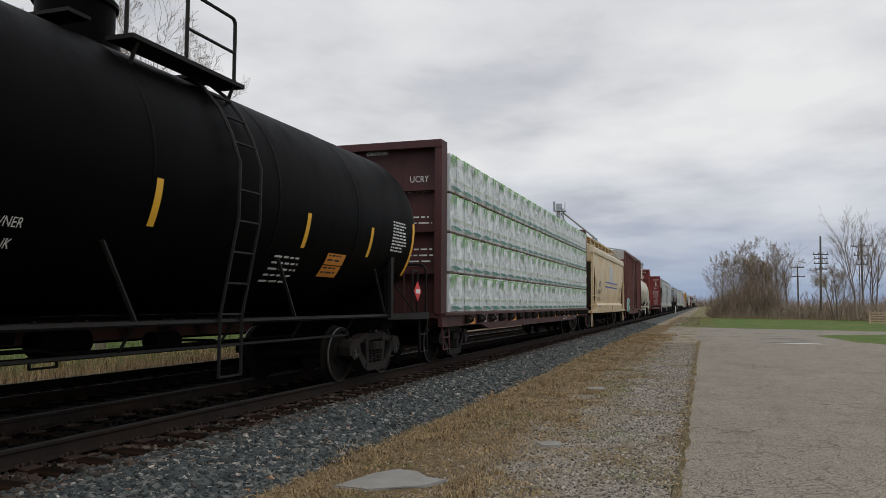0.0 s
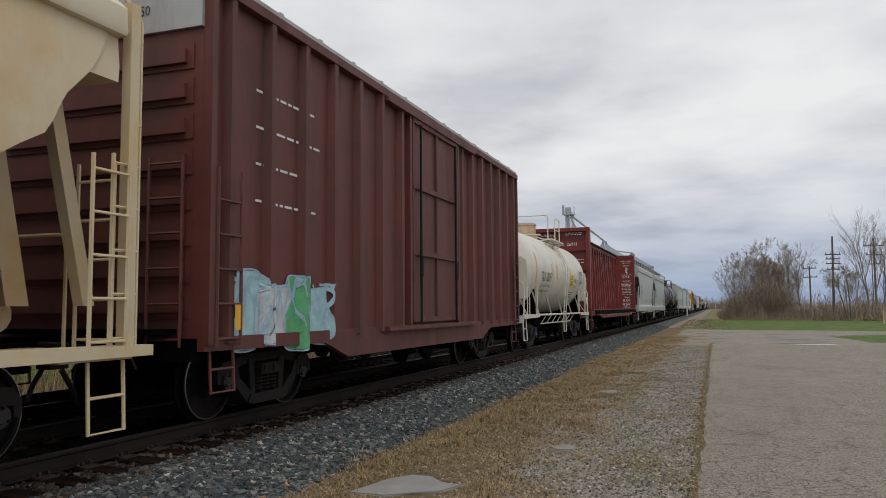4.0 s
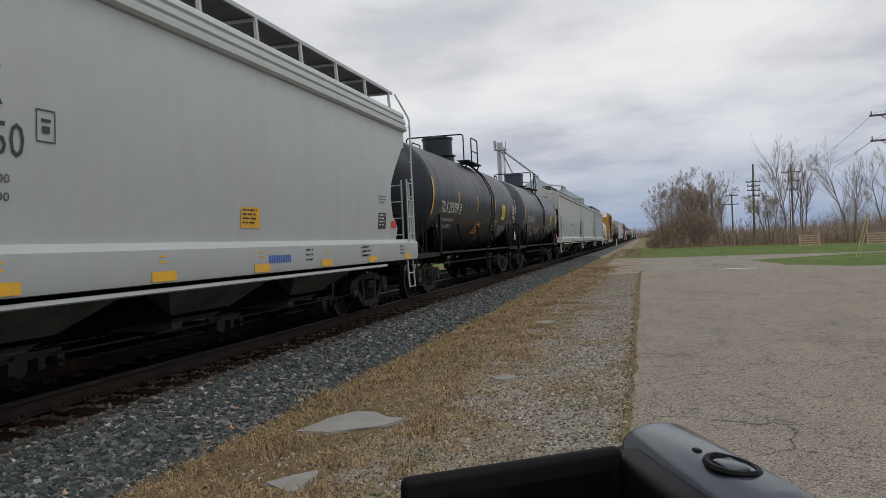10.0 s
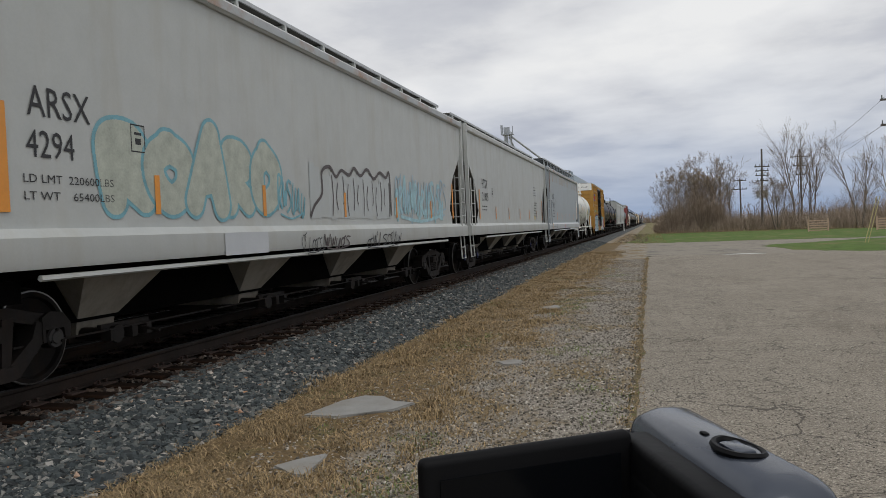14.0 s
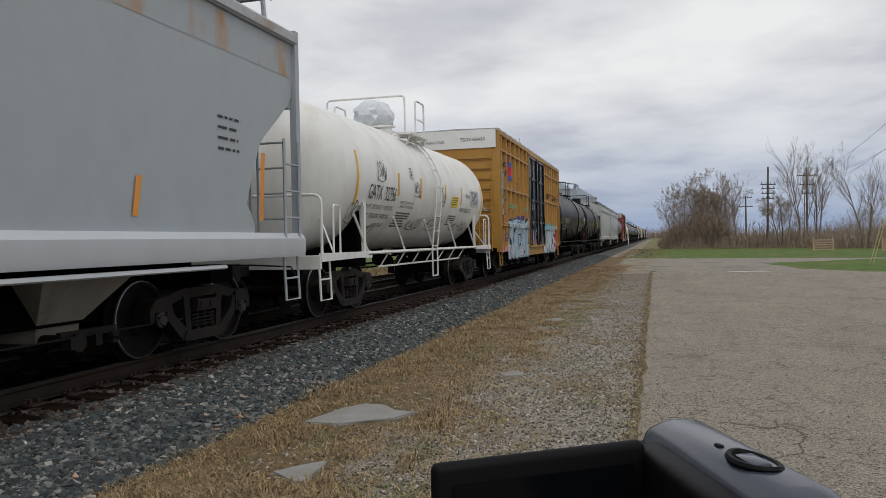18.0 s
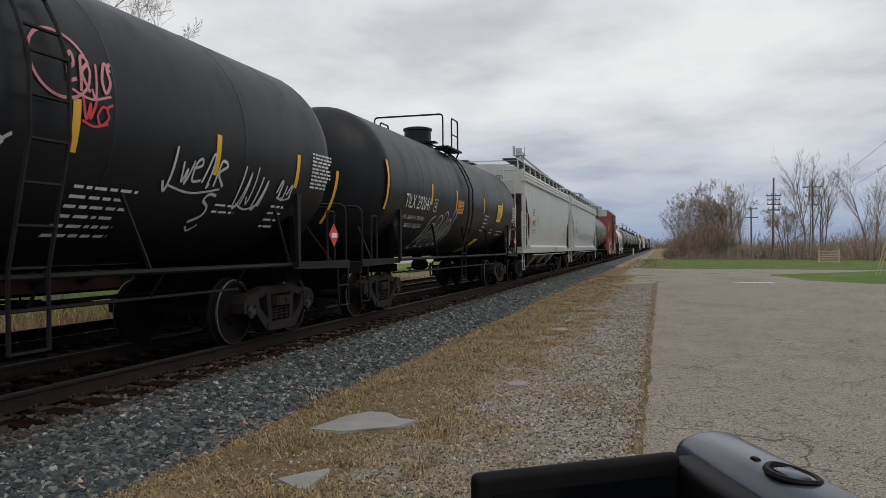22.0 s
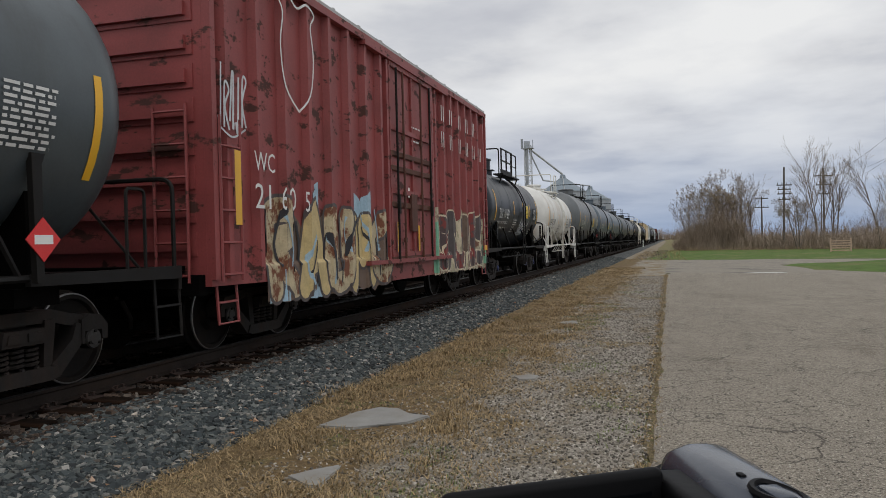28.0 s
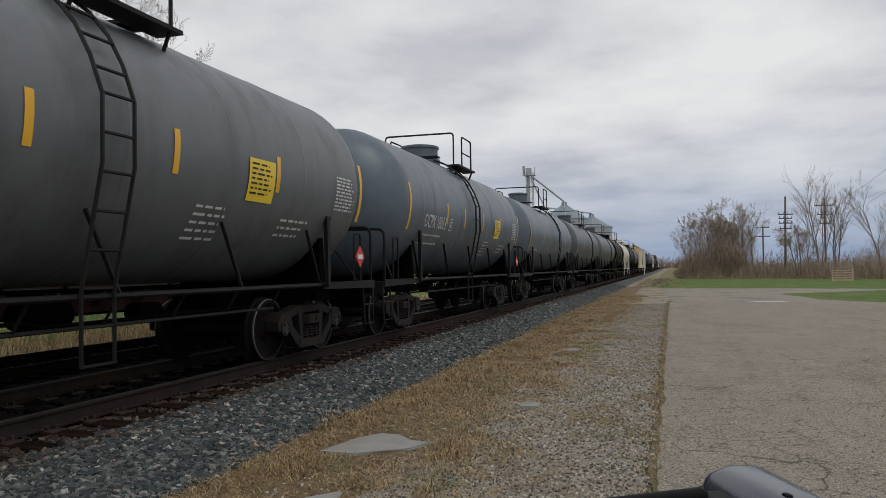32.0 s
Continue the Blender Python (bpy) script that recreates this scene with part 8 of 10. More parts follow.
bm = bmesh.new()
box(bm, (1.60, 0.25, 1.95), (0.05, 0.34, 0.75))
part("lock_box", bm, M_RUSTYIRON, car)
scrawl(car, flat(1.59), -6.8, 2.7, 0.65, 0.8, SPRAY["white"], 103, 5, 0.035)
bm = bmesh.new()
cu_, cv_ = -4.72, 3.98
sh = [(0, -0.75), (0.38, -0.45), (0.5, 0.1), (0.42, 0.55), (0.55, 0.75), (0.3, 0.85), (0, 0.72), (-0.3, 0.85), (-0.55, 0.75), (-0.42, 0.55), (-0.5, 0.1), (-0.38, -0.45), (0, -0.75)]
ribbon(bm, flat(1.59), smooth_line([(cu_ + a, cv_ + b) for a, b in sh], 4), 0.035, 0.004)
part("shield_outline", bm, M_INKW, car)
for row, (v, us) in enumerate(((4.15, (2.4, 3.1, 3.9, 4.6, 5.3)), (3.55, (2.4, 3.1, 3.9, 4.6, 5.3, 6.0)))):
    for k, u in enumerate(us):
        letter_bar = bmesh.new()
        quad(letter_bar, flat(1.59), u, v, u + 0.05, v + 0.36, 0.004)
        quad(letter_bar, flat(1.59), u + 0.16, v, u + 0.21, v + 0.36, 0.004)
        part("worn_name_print", letter_bar, M_INKW, car)
panel(car, flat(1.59), h - 0.5, 1.1, h - 0.1, 1.24, M_STRIPE, "reflector_stripe", n=1)
panel(car, flat(1.61), -h + 0.42, 1.6, -h + 0.56, 2.5, M_STRIPE, "reflector_stripe", n=1)
bars(car, side, 0.1, 3.0, 0.6, 4, 0.09, M_INKW)

# short black tank with a caged platform
r, zc = 1.34, 2.46
h = half_of(348.95, 359.75)
car, side = tank_car("short black tank car with caged top platform", h, r, zc, M_BLACKG, M_INKW, stripes=tank_stripes(zc + 0.15, (-3.68, 4.0), (-0.77, 0.95, 2.35)), dome=-0.6, ladder_y=0.7, platform="cage", rails=(-1.5, 0.4, 1.2), blue=True, dome_r=0.46)
place(car, 348.95, 359.75)
fitted(car, side, "TILX  101424", -3.19, -1.63, 2.11, 0.31, M_INKW, 0.016, 0.08)
fitted(car, side, "LD LMT  203400 LB  91600 KG", -3.25, -1.7, 1.93, 0.085, M_INKW, 0.014, 0.08)
fitted(car, side, "LT WT   60600 LB  27500 KG", -3.25, -1.7, 1.75, 0.085, M_INKW, 0.014, 0.08)
bars(car, side, -0.7, 2.1, 0.7, 6, 0.08, M_INKW, 0.012)
panel(car, side, 1.4, 2.2, 2.02, 2.66, M_PLAC, "placard", 0.012, "yellow emergency notice", rows=5, ink=M_INKB)
panel(car, side, 3.05, 2.1, 3.72, 2.62, M_INKB, "data_panel", 0.012, rows=7, ink=M_INKW)
scrawl(car, side, 0.55, 1.70, 1.75, 0.46, SPRAY["white"], 111, 7, 0.055, 0.014)
scrawl(car, side, 0.6, 1.60, 1.2, 0.3, SPRAY["frost"], 113, 3, 0.06, 0.012)
scrawl(car, side, 3.2, 1.5, 0.55, 0.3, SPRAY["white"], 112, 3, 0.03, 0.014)
bars(car, side, 2.75, 1.82, 0.6, 3, 0.08, M_INKW, 0.012)

# white tank
r, zc = 1.37, 2.50
h = half_of(360.45, 371.35)
car, side = tank_car("worn white tank car with brown stains at its foot", h, r, zc, M_WORNWHITE, M_INKB, stripes=tank_stripes(zc - 0.02, (-4.2, 3.85), (-3.05, -1.12, 1.63)), dome=-0.3, ladder_y=-0.1, shell=(0.45, 1.05), dome_h=0.28, dome_r=0.35, rails=(-0.9, -0.4, 0.3))
place(car, 360.45, 371.35)
M_STAIN = material("stained_white_paint", (0.58, 0.55, 0.48), 0.45, vary=0.10, dirt=(0.13, 0.075, 0.045), dirt_amount=1.0, dirt_scale=(1, 1.2, 0.4), dirt_size=1.8, bump=0.05)
panel(car, side, -4.3, 1.22, -1.4, 1.74, M_STAIN, "rust_stain", 0.008, "brown stains low on the shell")
panel(car, side, -1.0, 1.19, 3.75, 1.72, M_STAIN, "rust_stain", 0.008)
fitted(car, side, "GATX  5639", -3.69, -2.27, 2.05, 0.30, M_INKB, 0.016, 0.08)
fitted(car, side, "LD LMT  208000LB  94350KG", -3.75, -2.3, 1.87, 0.085, M_INKB, 0.014, 0.08)
fitted(car, side, "LT WT   55000LB  24950KG", -3.75, -2.3, 1.70, 0.085, M_INKB, 0.014, 0.08)
bars(car, side, -1.0, 2.1, 0.7, 6, 0.08, M_INKB, 0.012)
bars(car, side, 1.85, 2.45, 0.5, 4, 0.09, M_INKB, 0.012)
fitted(car, side, "MAX. UNLOADING PRESSURE", 1.82, 2.65, 2.16, 0.05, M_INKB, 0.014, 0.08)
fitted(car, side, "NOT TO EXCEED 30 PSI", 1.82, 2.5, 2.08, 0.05, M_INKB, 0.014, 0.08)
fitted(car, side, "VENT CAR PRIOR TO UNLOADING", 1.82, 2.7, 2.00, 0.05, M_INKB, 0.014, 0.08)
bars(car, side, 1.6, 1.80, 1.3, 4, 0.075, M_INKB, 0.012)
panel(car, side, 2.80, 2.02, 3.68, 2.50, M_PATCH, "data_panel", 0.012, rows=8, ink=M_INKB)
panel(car, side, 3.0, 1.62, 3.3, 1.82, M_INKB, "label_box", 0.012, rows=2, ink=M_WHITEP)
placard_diamond(car, 1.45, h - 1.63, 1.38, M_WHITEP, "white diamond corrosive placard")

# grey tanks
for c0, c1, mark, paint, lab, dm in ((371.75, 385.15, "TILX 401827", M_MIDGREY, "grey tank car with white lettering", -0.3), (385.65, 399.2, "OCPX 18013", M_BLUEGREY, "blue-grey tank car with paler shell", -0.3)):
    black_tank(lab, c0, c1, dict(mark=(mark, -4.6, -3.0), weights=(-4.7, -3.1), plate=-2.7, yellow=(2.15, 2.8), data=(4.75, 5.5), small=((1.2, 2.1, 0.7, 5, 0.09), (3.2, 2.05, 0.9, 3, 0.1))), (-5.6, 5.75), (-2.9, -1.3, 0.68, 2.9), r=1.54, zc=2.72, paint=paint, seed=int(c0), dome=dm, ladder_y=-0.35, shell=(0.3, 0.45), dome_h=0.42, dome_r=0.5, rails=(-0.35, 0.25, 1.25))

FAR = [(399.8, 414.4, "t", M_BLUEGREY), (415.0, 430.4, "t", M_GREY), (431.0, 447.2, "t", M_GREY), (447.9, 462.3, "t", M_BLACK), (462.9, 474.0, "t", M_CREAM), (474.7, 487.0, "t", M_BLACK),
       (487.7, 501.0, "t", M_BLACKG), (501.7, 518.0, "h", M_TAN), (518.7, 534.0, "h", M_HOPPER2), (534.7, 550.0, "t", M_BLACK), (550.7, 566.0, "t", M_BLACK), (566.7, 581.0, "t", M_BLACKG), (581.7, 596.0, "t", M_BLACK),
       (596.7, 611.0, "h", M_HOPPER), (611.7, 626.0, "t", M_BLACK), (626.7, 641.0, "t", M_GREY), (641.7, 656.0, "b", M_BROWN), (656.7, 671.0, "t", M_BLACK), (671.7, 686.0, "t", M_BLACK), (686.7, 702.0, "h", M_HOPPER2), (702.7, 717.0, "t", M_BLACK)]
for i, (c0, c1, kind, paint) in enumerate(FAR):
    h = half_of(c0, c1)
    tone = paint.name.replace("_", " ").replace(" paint", "")
    if kind == "t":
        near = i < 4
        car, side = tank_car("far " + tone + " car in the rake", h, 1.5, 2.68, paint, M_INKW, detail=2 if near else 1, dome=-0.8, ladder_y=1.2, stripes=tank_stripes(2.68, (-h + 1.2, h - 1.2), (-3.0, -0.8, 1.6, 3.8)) if near else ())
        if near:
            tank_print(car, side, 2.68, M_INKW, weights=(-h + 1.9, -h + 3.4), small=((1.9, 2.1, 0.8, 4, 0.1),))
    elif kind == "h":
        car, side = hopper_car("far " + tone + " covered car in the rake", h, paint, "flat", detail=1)
    else:
        car, side = boxcar("far dark boxcar in the rake", h, paint)
    place(car, c0, c1)

# ---- ground ----


def ground_material(name, layers, bump=0.6, rough=0.95):
    """Mixes colours by noises: layers of (colour, noise scale, low, high, stretch)."""
    mt = bpy.data.materials.new(name)
    mt.use_nodes = True
    n, l = mt.node_tree.nodes, mt.node_tree.links
    bs = n["Principled BSDF"]
    bs.inputs["Roughness"].default_value = rough
    bs.inputs["Specular IOR Level"].default_value = 0.25
    tc = n.new("ShaderNodeTexCoord")
    col = None
    height = None
    for colour, scale, lo, hi, stretch in layers:
        mp = n.new("ShaderNodeMapping")
        mp.inputs["Scale"].default_value = stretch
        mp.inputs["Location"].default_value = (scale * 0.37, scale * 1.3, 0)
        l.new(tc.outputs["Object"], mp.inputs["Vector"])
        t = n.new("ShaderNodeTexNoise")
        t.inputs["Scale"].default_value = scale
        t.inputs["Detail"].default_value = 8
        t.inputs["Roughness"].default_value = 0.65
        l.new(mp.outputs[0], t.inputs["Vector"])
        if col is None:
            sc = n.new("ShaderNodeVectorMath")
            sc.operation = 'SCALE'
            sc.inputs[0].default_value = colour
            r = n.new("ShaderNodeMapRange")
            r.inputs["To Min"].default_value, r.inputs["To Max"].default_value = lo, hi
            r.inputs["From Min"].default_value, r.inputs["From Max"].default_value = 0.3, 0.7
            l.new(t.outputs["Fac"], r.inputs["Value"])
            l.new(r.outputs[0], sc.inputs["Scale"])
            col = sc.outputs[0]
        else:
            r = n.new("ShaderNodeMapRange")
            r.inputs["From Min"].default_value, r.inputs["From Max"].default_value = lo, hi
            l.new(t.outputs["Fac"], r.inputs["Value"])
            mx = n.new("ShaderNodeMix")
            mx.data_type = 'RGBA'
            l.new(r.outputs[0], mx.inputs["Factor"])
            l.new(col, mx.inputs["A"])
            mx.inputs["B"].default_value = _rgb(colour)
            col = mx.outputs["Result"]
        height = t.outputs["Fac"]
    l.new(col, bs.inputs["Base Color"])
    fine = n.new("ShaderNodeTexNoise")
    fine.inputs["Scale"].default_value = 60
    fine.inputs["Detail"].default_value = 6
    l.new(tc.outputs["Object"], fine.inputs["Vector"])
    bp = n.new("ShaderNodeBump")
    bp.inputs["Strength"].default_value = bump
    bp.inputs["Distance"].default_value = 0.02
    l.new(fine.outputs["Fac"], bp.inputs["Height"])
    l.new(bp.outputs[0], bs.inputs["Normal"])
    return mt, bs, n, l, tc, col


ONE = (1, 1, 1)
M_FIELD = ground_material("rough_field", [((0.17, 0.145, 0.07), 0.6, 0.7, 1.3, ONE), ((0.21, 0.165, 0.085), 0.35, 0.48, 0.62, ONE), ((0.075, 0.12, 0.028), 2.5, 0.5, 0.7, ONE)])[0]
M_LAWN = ground_material("spring_grass", [((0.070, 0.118, 0.020), 1.2, 0.55, 1.45, ONE), ((0.15, 0.14, 0.055), 0.35, 0.50, 0.64, ONE), ((0.2, 0.17, 0.08), 6.0, 0.62, 0.8, ONE)])[0]
M_DRY = ground_material("dry_thatch", [((0.16, 0.11, 0.054), 14.0, 0.55, 1.45, ONE), ((0.115, 0.078, 0.045), 30.0, 0.52, 0.72, ONE), ((0.13, 0.12, 0.05), 1.6, 0.55, 0.72, ONE)], 1.0)[0]
M_SHOULDER = ground_material("gravel_and_thatch", [((0.262, 0.236, 0.198), 42.0, 0.25, 1.8, ONE), ((0.20, 0.145, 0.072), 0.9, 0.47, 0.60, (1.1, 0.7, 1)), ((0.05, 0.043, 0.035), 1.9, 0.60, 0.72, (0.8, 1.4, 1)), ((0.115, 0.085, 0.05), 38.0, 0.56, 0.74, ONE), ((0.10, 0.095, 0.085), 70.0, 0.6, 0.72, ONE)], 1.0)[0]
M_EDGE = ground_material("weedy_seam", [((0.135, 0.105, 0.055), 26.0, 0.5, 1.5, ONE), ((0.07, 0.055, 0.038), 18.0, 0.5, 0.66, ONE), ((0.10, 0.115, 0.035), 6.0, 0.56, 0.7, ONE)], 1.0)[0]
M_SUBGRADE = ground_material("ballast_fines", [((0.085, 0.090, 0.090), 22.0, 0.2, 1.7, ONE), ((0.27, 0.26, 0.24), 17.0, 0.55, 0.68, ONE), ((0.015, 0.016, 0.017), 24.0, 0.54, 0.66, ONE)], 1.0)[0]
# the shade under the train is put into this near-black ballast colour
M_CRIB = ground_material("shade_black_ballast", [((0.0035, 0.0032, 0.003), 45.0, 0.4, 1.6, ONE), ((0.008, 0.007, 0.006), 30.0, 0.6, 0.74, ONE)], 1.0)[0]
M_CROSS = ground_material("worn_road", [((0.24, 0.215, 0.178), 4.0, 0.7, 1.25, ONE), ((0.10, 0.096, 0.09), 0.9, 0.55, 0.62, (0.35, 1.6, 1)), ((0.27, 0.255, 0.23), 1.7, 0.6, 0.72, ONE)], 0.5)[0]
M_PATH = ground_material("gravel_path", [((0.26, 0.225, 0.175), 2.0, 0.7, 1.3, ONE), ((0.20, 0.15, 0.085), 0.3, 0.48, 0.60, (1.6, 0.5, 1)), ((0.13, 0.13, 0.05), 0.5, 0.6, 0.7, ONE)], 0.6)[0]
M_FARROAD = ground_material("pale_concrete", [((0.30, 0.30, 0.29), 2.0, 0.85, 1.12, ONE)], 0.2)[0]


def asphalt_material():
    mt, bs, n, l, tc, col = ground_material("old_asphalt", [((0.250, 0.220, 0.178), 0.9, 0.84, 1.14, ONE), ((0.19, 0.162, 0.128), 0.45, 0.52, 0.66, (1.0, 0.5, 1)), ((0.42, 0.38, 0.315), 48.0, 0.52, 0.60, ONE), ((0.095, 0.082, 0.066), 40.0, 0.53, 0.61, ONE)], 1.0)
    # map cracking: distorted cells, wide mesh and a finer one that comes and goes
    dis = n.new("ShaderNodeTexNoise")
    dis.inputs["Scale"].default_value = 2.2
    dis.inputs["Detail"].default_value = 6
    l.new(tc.outputs["Object"], dis.inputs["Vector"])
    add = n.new("ShaderNodeVectorMath")
    add.operation = 'MULTIPLY_ADD'
    add.inputs[1].default_value = (0.45, 0.45, 0.45)
    l.new(dis.outputs["Color"], add.inputs[0])
    l.new(tc.outputs["Object"], add.inputs[2])
    prev = col
    height = None
    for scale, width, lo, hi in ((0.8, 0.010, 0.38, 0.54), (3.0, 0.017, 0.34, 0.50)):
        vo = n.new("ShaderNodeTexVoronoi")
        vo.feature = 'DISTANCE_TO_EDGE'
        vo.inputs["Scale"].default_value = scale
        l.new(add.outputs[0], vo.inputs["Vector"])
        r = n.new("ShaderNodeMapRange")
        r.inputs["From Min"].default_value, r.inputs["From Max"].default_value = width * 0.35, width
        r.inputs["To Min"].default_value, r.inputs["To Max"].default_value = 1, 0
        l.new(vo.outputs["Distance"], r.inputs["Value"])
        pn = n.new("ShaderNodeTexNoise")
        pn.inputs["Scale"].default_value = 0.8
        pn.inputs["Detail"].default_value = 4
        l.new(tc.outputs["Object"], pn.inputs["Vector"])
        pr = n.new("ShaderNodeMapRange")
        pr.inputs["From Min"].default_value, pr.inputs["From Max"].default_value = lo, hi
        l.new(pn.outputs["Fac"], pr.inputs["Value"])
        mu = n.new("ShaderNodeMath")
        mu.operation = 'MULTIPLY'
        l.new(r.outputs[0], mu.inputs[0])
        l.new(pr.outputs[0], mu.inputs[1])
        mu2 = n.new("ShaderNodeMath")
        mu2.operation = 'MULTIPLY'
        mu2.inputs[1].default_value = 0.75
        l.new(mu.outputs[0], mu2.inputs[0])
        mx = n.new("ShaderNodeMix")
        mx.data_type = 'RGBA'
        l.new(mu2.outputs[0], mx.inputs["Factor"])
        l.new(prev, mx.inputs["A"])
        mx.inputs["B"].default_value = (0.045, 0.04, 0.034, 1)
        prev = mx.outputs["Result"]
    l.new(prev, bs.inputs["Base Color"])
    return mt


M_ASPHALT = asphalt_material()


def ragged(outline, amp, seed, step_len=0.6):
    """An outline broken into short pieces with an uneven edge."""
    out = []
    for a, b in zip(outline, outline[1:] + outline[:1]):
        n = min(60, max(1, int(math.hypot(b[0] - a[0], b[1] - a[1]) / step_len)))
        for k in range(n):
            x, y = a[0] + (b[0] - a[0]) * k / n, a[1] + (b[1] - a[1]) * k / n
            out.append((x + amp * noise.noise((x * 0.8, y * 0.8, seed)), y + amp * noise.noise((x * 0.8, y * 0.8, seed + 7))))
    return out


def sheet(name, outline, z, mat, label, category, kind="structure"):
    """A thin slab cut to an outline."""
    bm = bmesh.new()
    prism(bm, outline, "z", z - 0.03, z)
    ob = part(name, bm, mat)
    return tagged(ob, label, category, kind=kind)


# one sheet of ground to the horizon, falling away a little where fields roll
xs = [-1500, -700, -300, -150, -80, -50, -34, -26, -20, -16, -13, -9, -5, -4, -2, 0, 3, 7, 12, 20, 35, 60, 110, 250, 600, 1500]
ys = [-300, -120, -50, -20, -8, 0, 4, 8, 14, 22, 32, 45, 60, 80, 110, 150, 220, 350, 600, 1000, 1700, 3000]
vs, fs = [], []
for y in ys:
    for x in xs:
        far = max(0.0, (abs(x) - 20) / 60) if x < -20 or x > 20 else 0.0
        vs.append((x, y, -0.02 + 0.08 * min(far, 1) * noise.noise((x * 0.02, y * 0.02, 0))))
for j in range(len(ys) - 1):
    for i in range(len(xs) - 1):
        a = j * len(xs) + i
        fs.append((a, a + 1, a + len(xs) + 1, a + len(xs)))
tagged(new("ground", raw("ground", vs, fs, M_FIELD, True)), "rough ground with dry and green grass", "ground", kind="structure")


def wavy(x, y0, y1, amp, seed, stepy=0.35):
    rng = random.Random(seed)
    pts, y = [], y0
    while y <= y1:
        pts.append((x + amp * (noise.noise((y * 0.9, seed, 0)) + 0.5 * noise.noise((y * 3.1, seed, 4))), y))
        y += stepy
    return pts


# from the track to the lot: thatch, gravel shoulder, weedy seam, asphalt
mid = wavy(-2.35, -6, 70, 0.40, 3)
seam0 = wavy(-0.23, -6, 38.5, 0.09, 4, 0.2)
seam1 = wavy(-0.15, -6, 38.5, 0.06, 5, 0.2)
sheet("dry_grass_verge", wavy(-4.6, -6, 70, 0.1, 1) + mid[::-1], 0.012, M_DRY, "verge of flattened dry grass beside the ballast", "verge")
sheet("gravel_shoulder", mid + wavy(-0.25, -6, 70, 0.03, 4)[::-1], 0.008, M_SHOULDER, "gravel shoulder patched with dead grass", "shoulder")
sheet("lot_seam", [(min(p[0], q[0] - 0.02), p[1]) for p, q in zip(seam0, seam1)] + seam1[::-1], 0.014, M_EDGE, "weedy seam of soil along the asphalt edge", "seam")
sheet("parking_lot", seam1 + [(0.2, 40.3), (2.9, 38.6), (6.0, 38.3), (9.1, 37.7), (16, 36.9), (40, 36.0), (40, -8), (0, -8)], 0.018, M_ASPHALT, "old cracked grey asphalt lot", "asphalt")
sheet("crossing_road", [(-4.2, 38.3), (-0.2, 40.0), (2.9, 38.4), (6.0, 38.1), (16, 36.7), (60, 36.0), (60, 72), (14, 60.5), (1.2, 64.5), (-3.6, 66.0), (-4.2, 50)], 0.006, M_CROSS, "worn grey road crossing beyond the lot", "road")
sheet("lawn", ragged([(6.5, 50.2), (6.45, 47.0), (6.8, 43.6), (7.5, 40.4), (9.2, 38.4), (16, 37.3), (60, 36.8), (60, 68), (13.4, 55.9), (9.5, 52.2)], 0.7, 3), 0.012, M_LAWN, "strip of green spring grass", "lawn")
sheet("lawn_far", ragged([(-2.6, 66.6), (-0.9, 64.2), (1.2, 62.9), (8.5, 61.1), (14, 58.8), (60, 71), (80, 84), (30, 118), (14, 112), (2.0, 106), (-1.6, 112)], 1.2, 4), 0.010, M_LAWN, "green grass before the thicket", "lawn")
sheet("trackside_path", wavy(-4.6, 69, 420, 0.2, 1, 3.0) + wavy(-1.9, 69, 420, 0.7, 9, 3.0)[::-1], 0.014, M_PATH, "worn path of pale gravel and dead grass beside the track", "path")
sheet("lawn_west", [(-17, -60), (-16.4, 20), (-16.8, 90), (-20, 190), (-30, 190), (-30, -60)], 0.012, M_LAWN, "green grass beyond the siding", "lawn")
sheet("west_verge", [(-12.4, -60), (-12.2, 20), (-12.2, 190), (-20, 190), (-16.8, 90), (-16.4, 20), (-17, -60)], 0.008, M_DRY, "tall dry grass beyond the siding", "verge")
sheet("west_road", [(-30.5, -60), (-30.5, 190), (-37, 190), (-37, -60)], 0.016, M_FARROAD, "pale road beyond the railway", "road")

# flat stones of broken concrete, and a pale patch on the road
M_SLAB = material("broken_concrete", (0.25, 0.245, 0.23), 0.85, vary=0.12, scale=6, grain=50, bump=0.35, dirt=(0.18, 0.15, 0.11), dirt_amount=0.5, dirt_scale=ONE)


def slab(name, label, pts, z):
    bm = bmesh.new()
    prism(bm, pts, "z", -0.03, z)
    top = [f for f in bm.faces if f.normal.z > 0.9] or bm.faces[:2]
    bmesh.ops.bevel(bm, geom=[e for e in bm.edges if all(v.co.z > 0 for v in e.verts)], offset=0.012, segments=2, affect='EDGES')
    ob = part(name, bm, M_SLAB)
    return tagged(ob, label, "slab")


slab("concrete_slab", "flat pale slab of broken concrete in dry grass", [(-3.30, 6.74), (-2.92, 6.72), (-2.71, 6.91), (-2.47, 7.04), (-2.34, 7.36), (-2.59, 7.39), (-2.76, 7.62), (-3.0, 7.64), (-3.16, 7.38), (-3.2, 7.12)], 0.035)
slab("concrete_slab", "small pale slab of broken concrete in dry grass", [(-2.82, 5.22), (-2.69, 5.17), (-2.56, 5.04), (-2.46, 5.05), (-2.50, 5.48), (-2.53, 5.60), (-2.71, 5.40)], 0.03)
slab("concrete_slab", "thin pale concrete fragment in gravel", [(-1.96, 9.72), (-1.85, 9.52), (-1.64, 9.58), (-1.65, 9.86), (-1.8, 9.9)], 0.03)
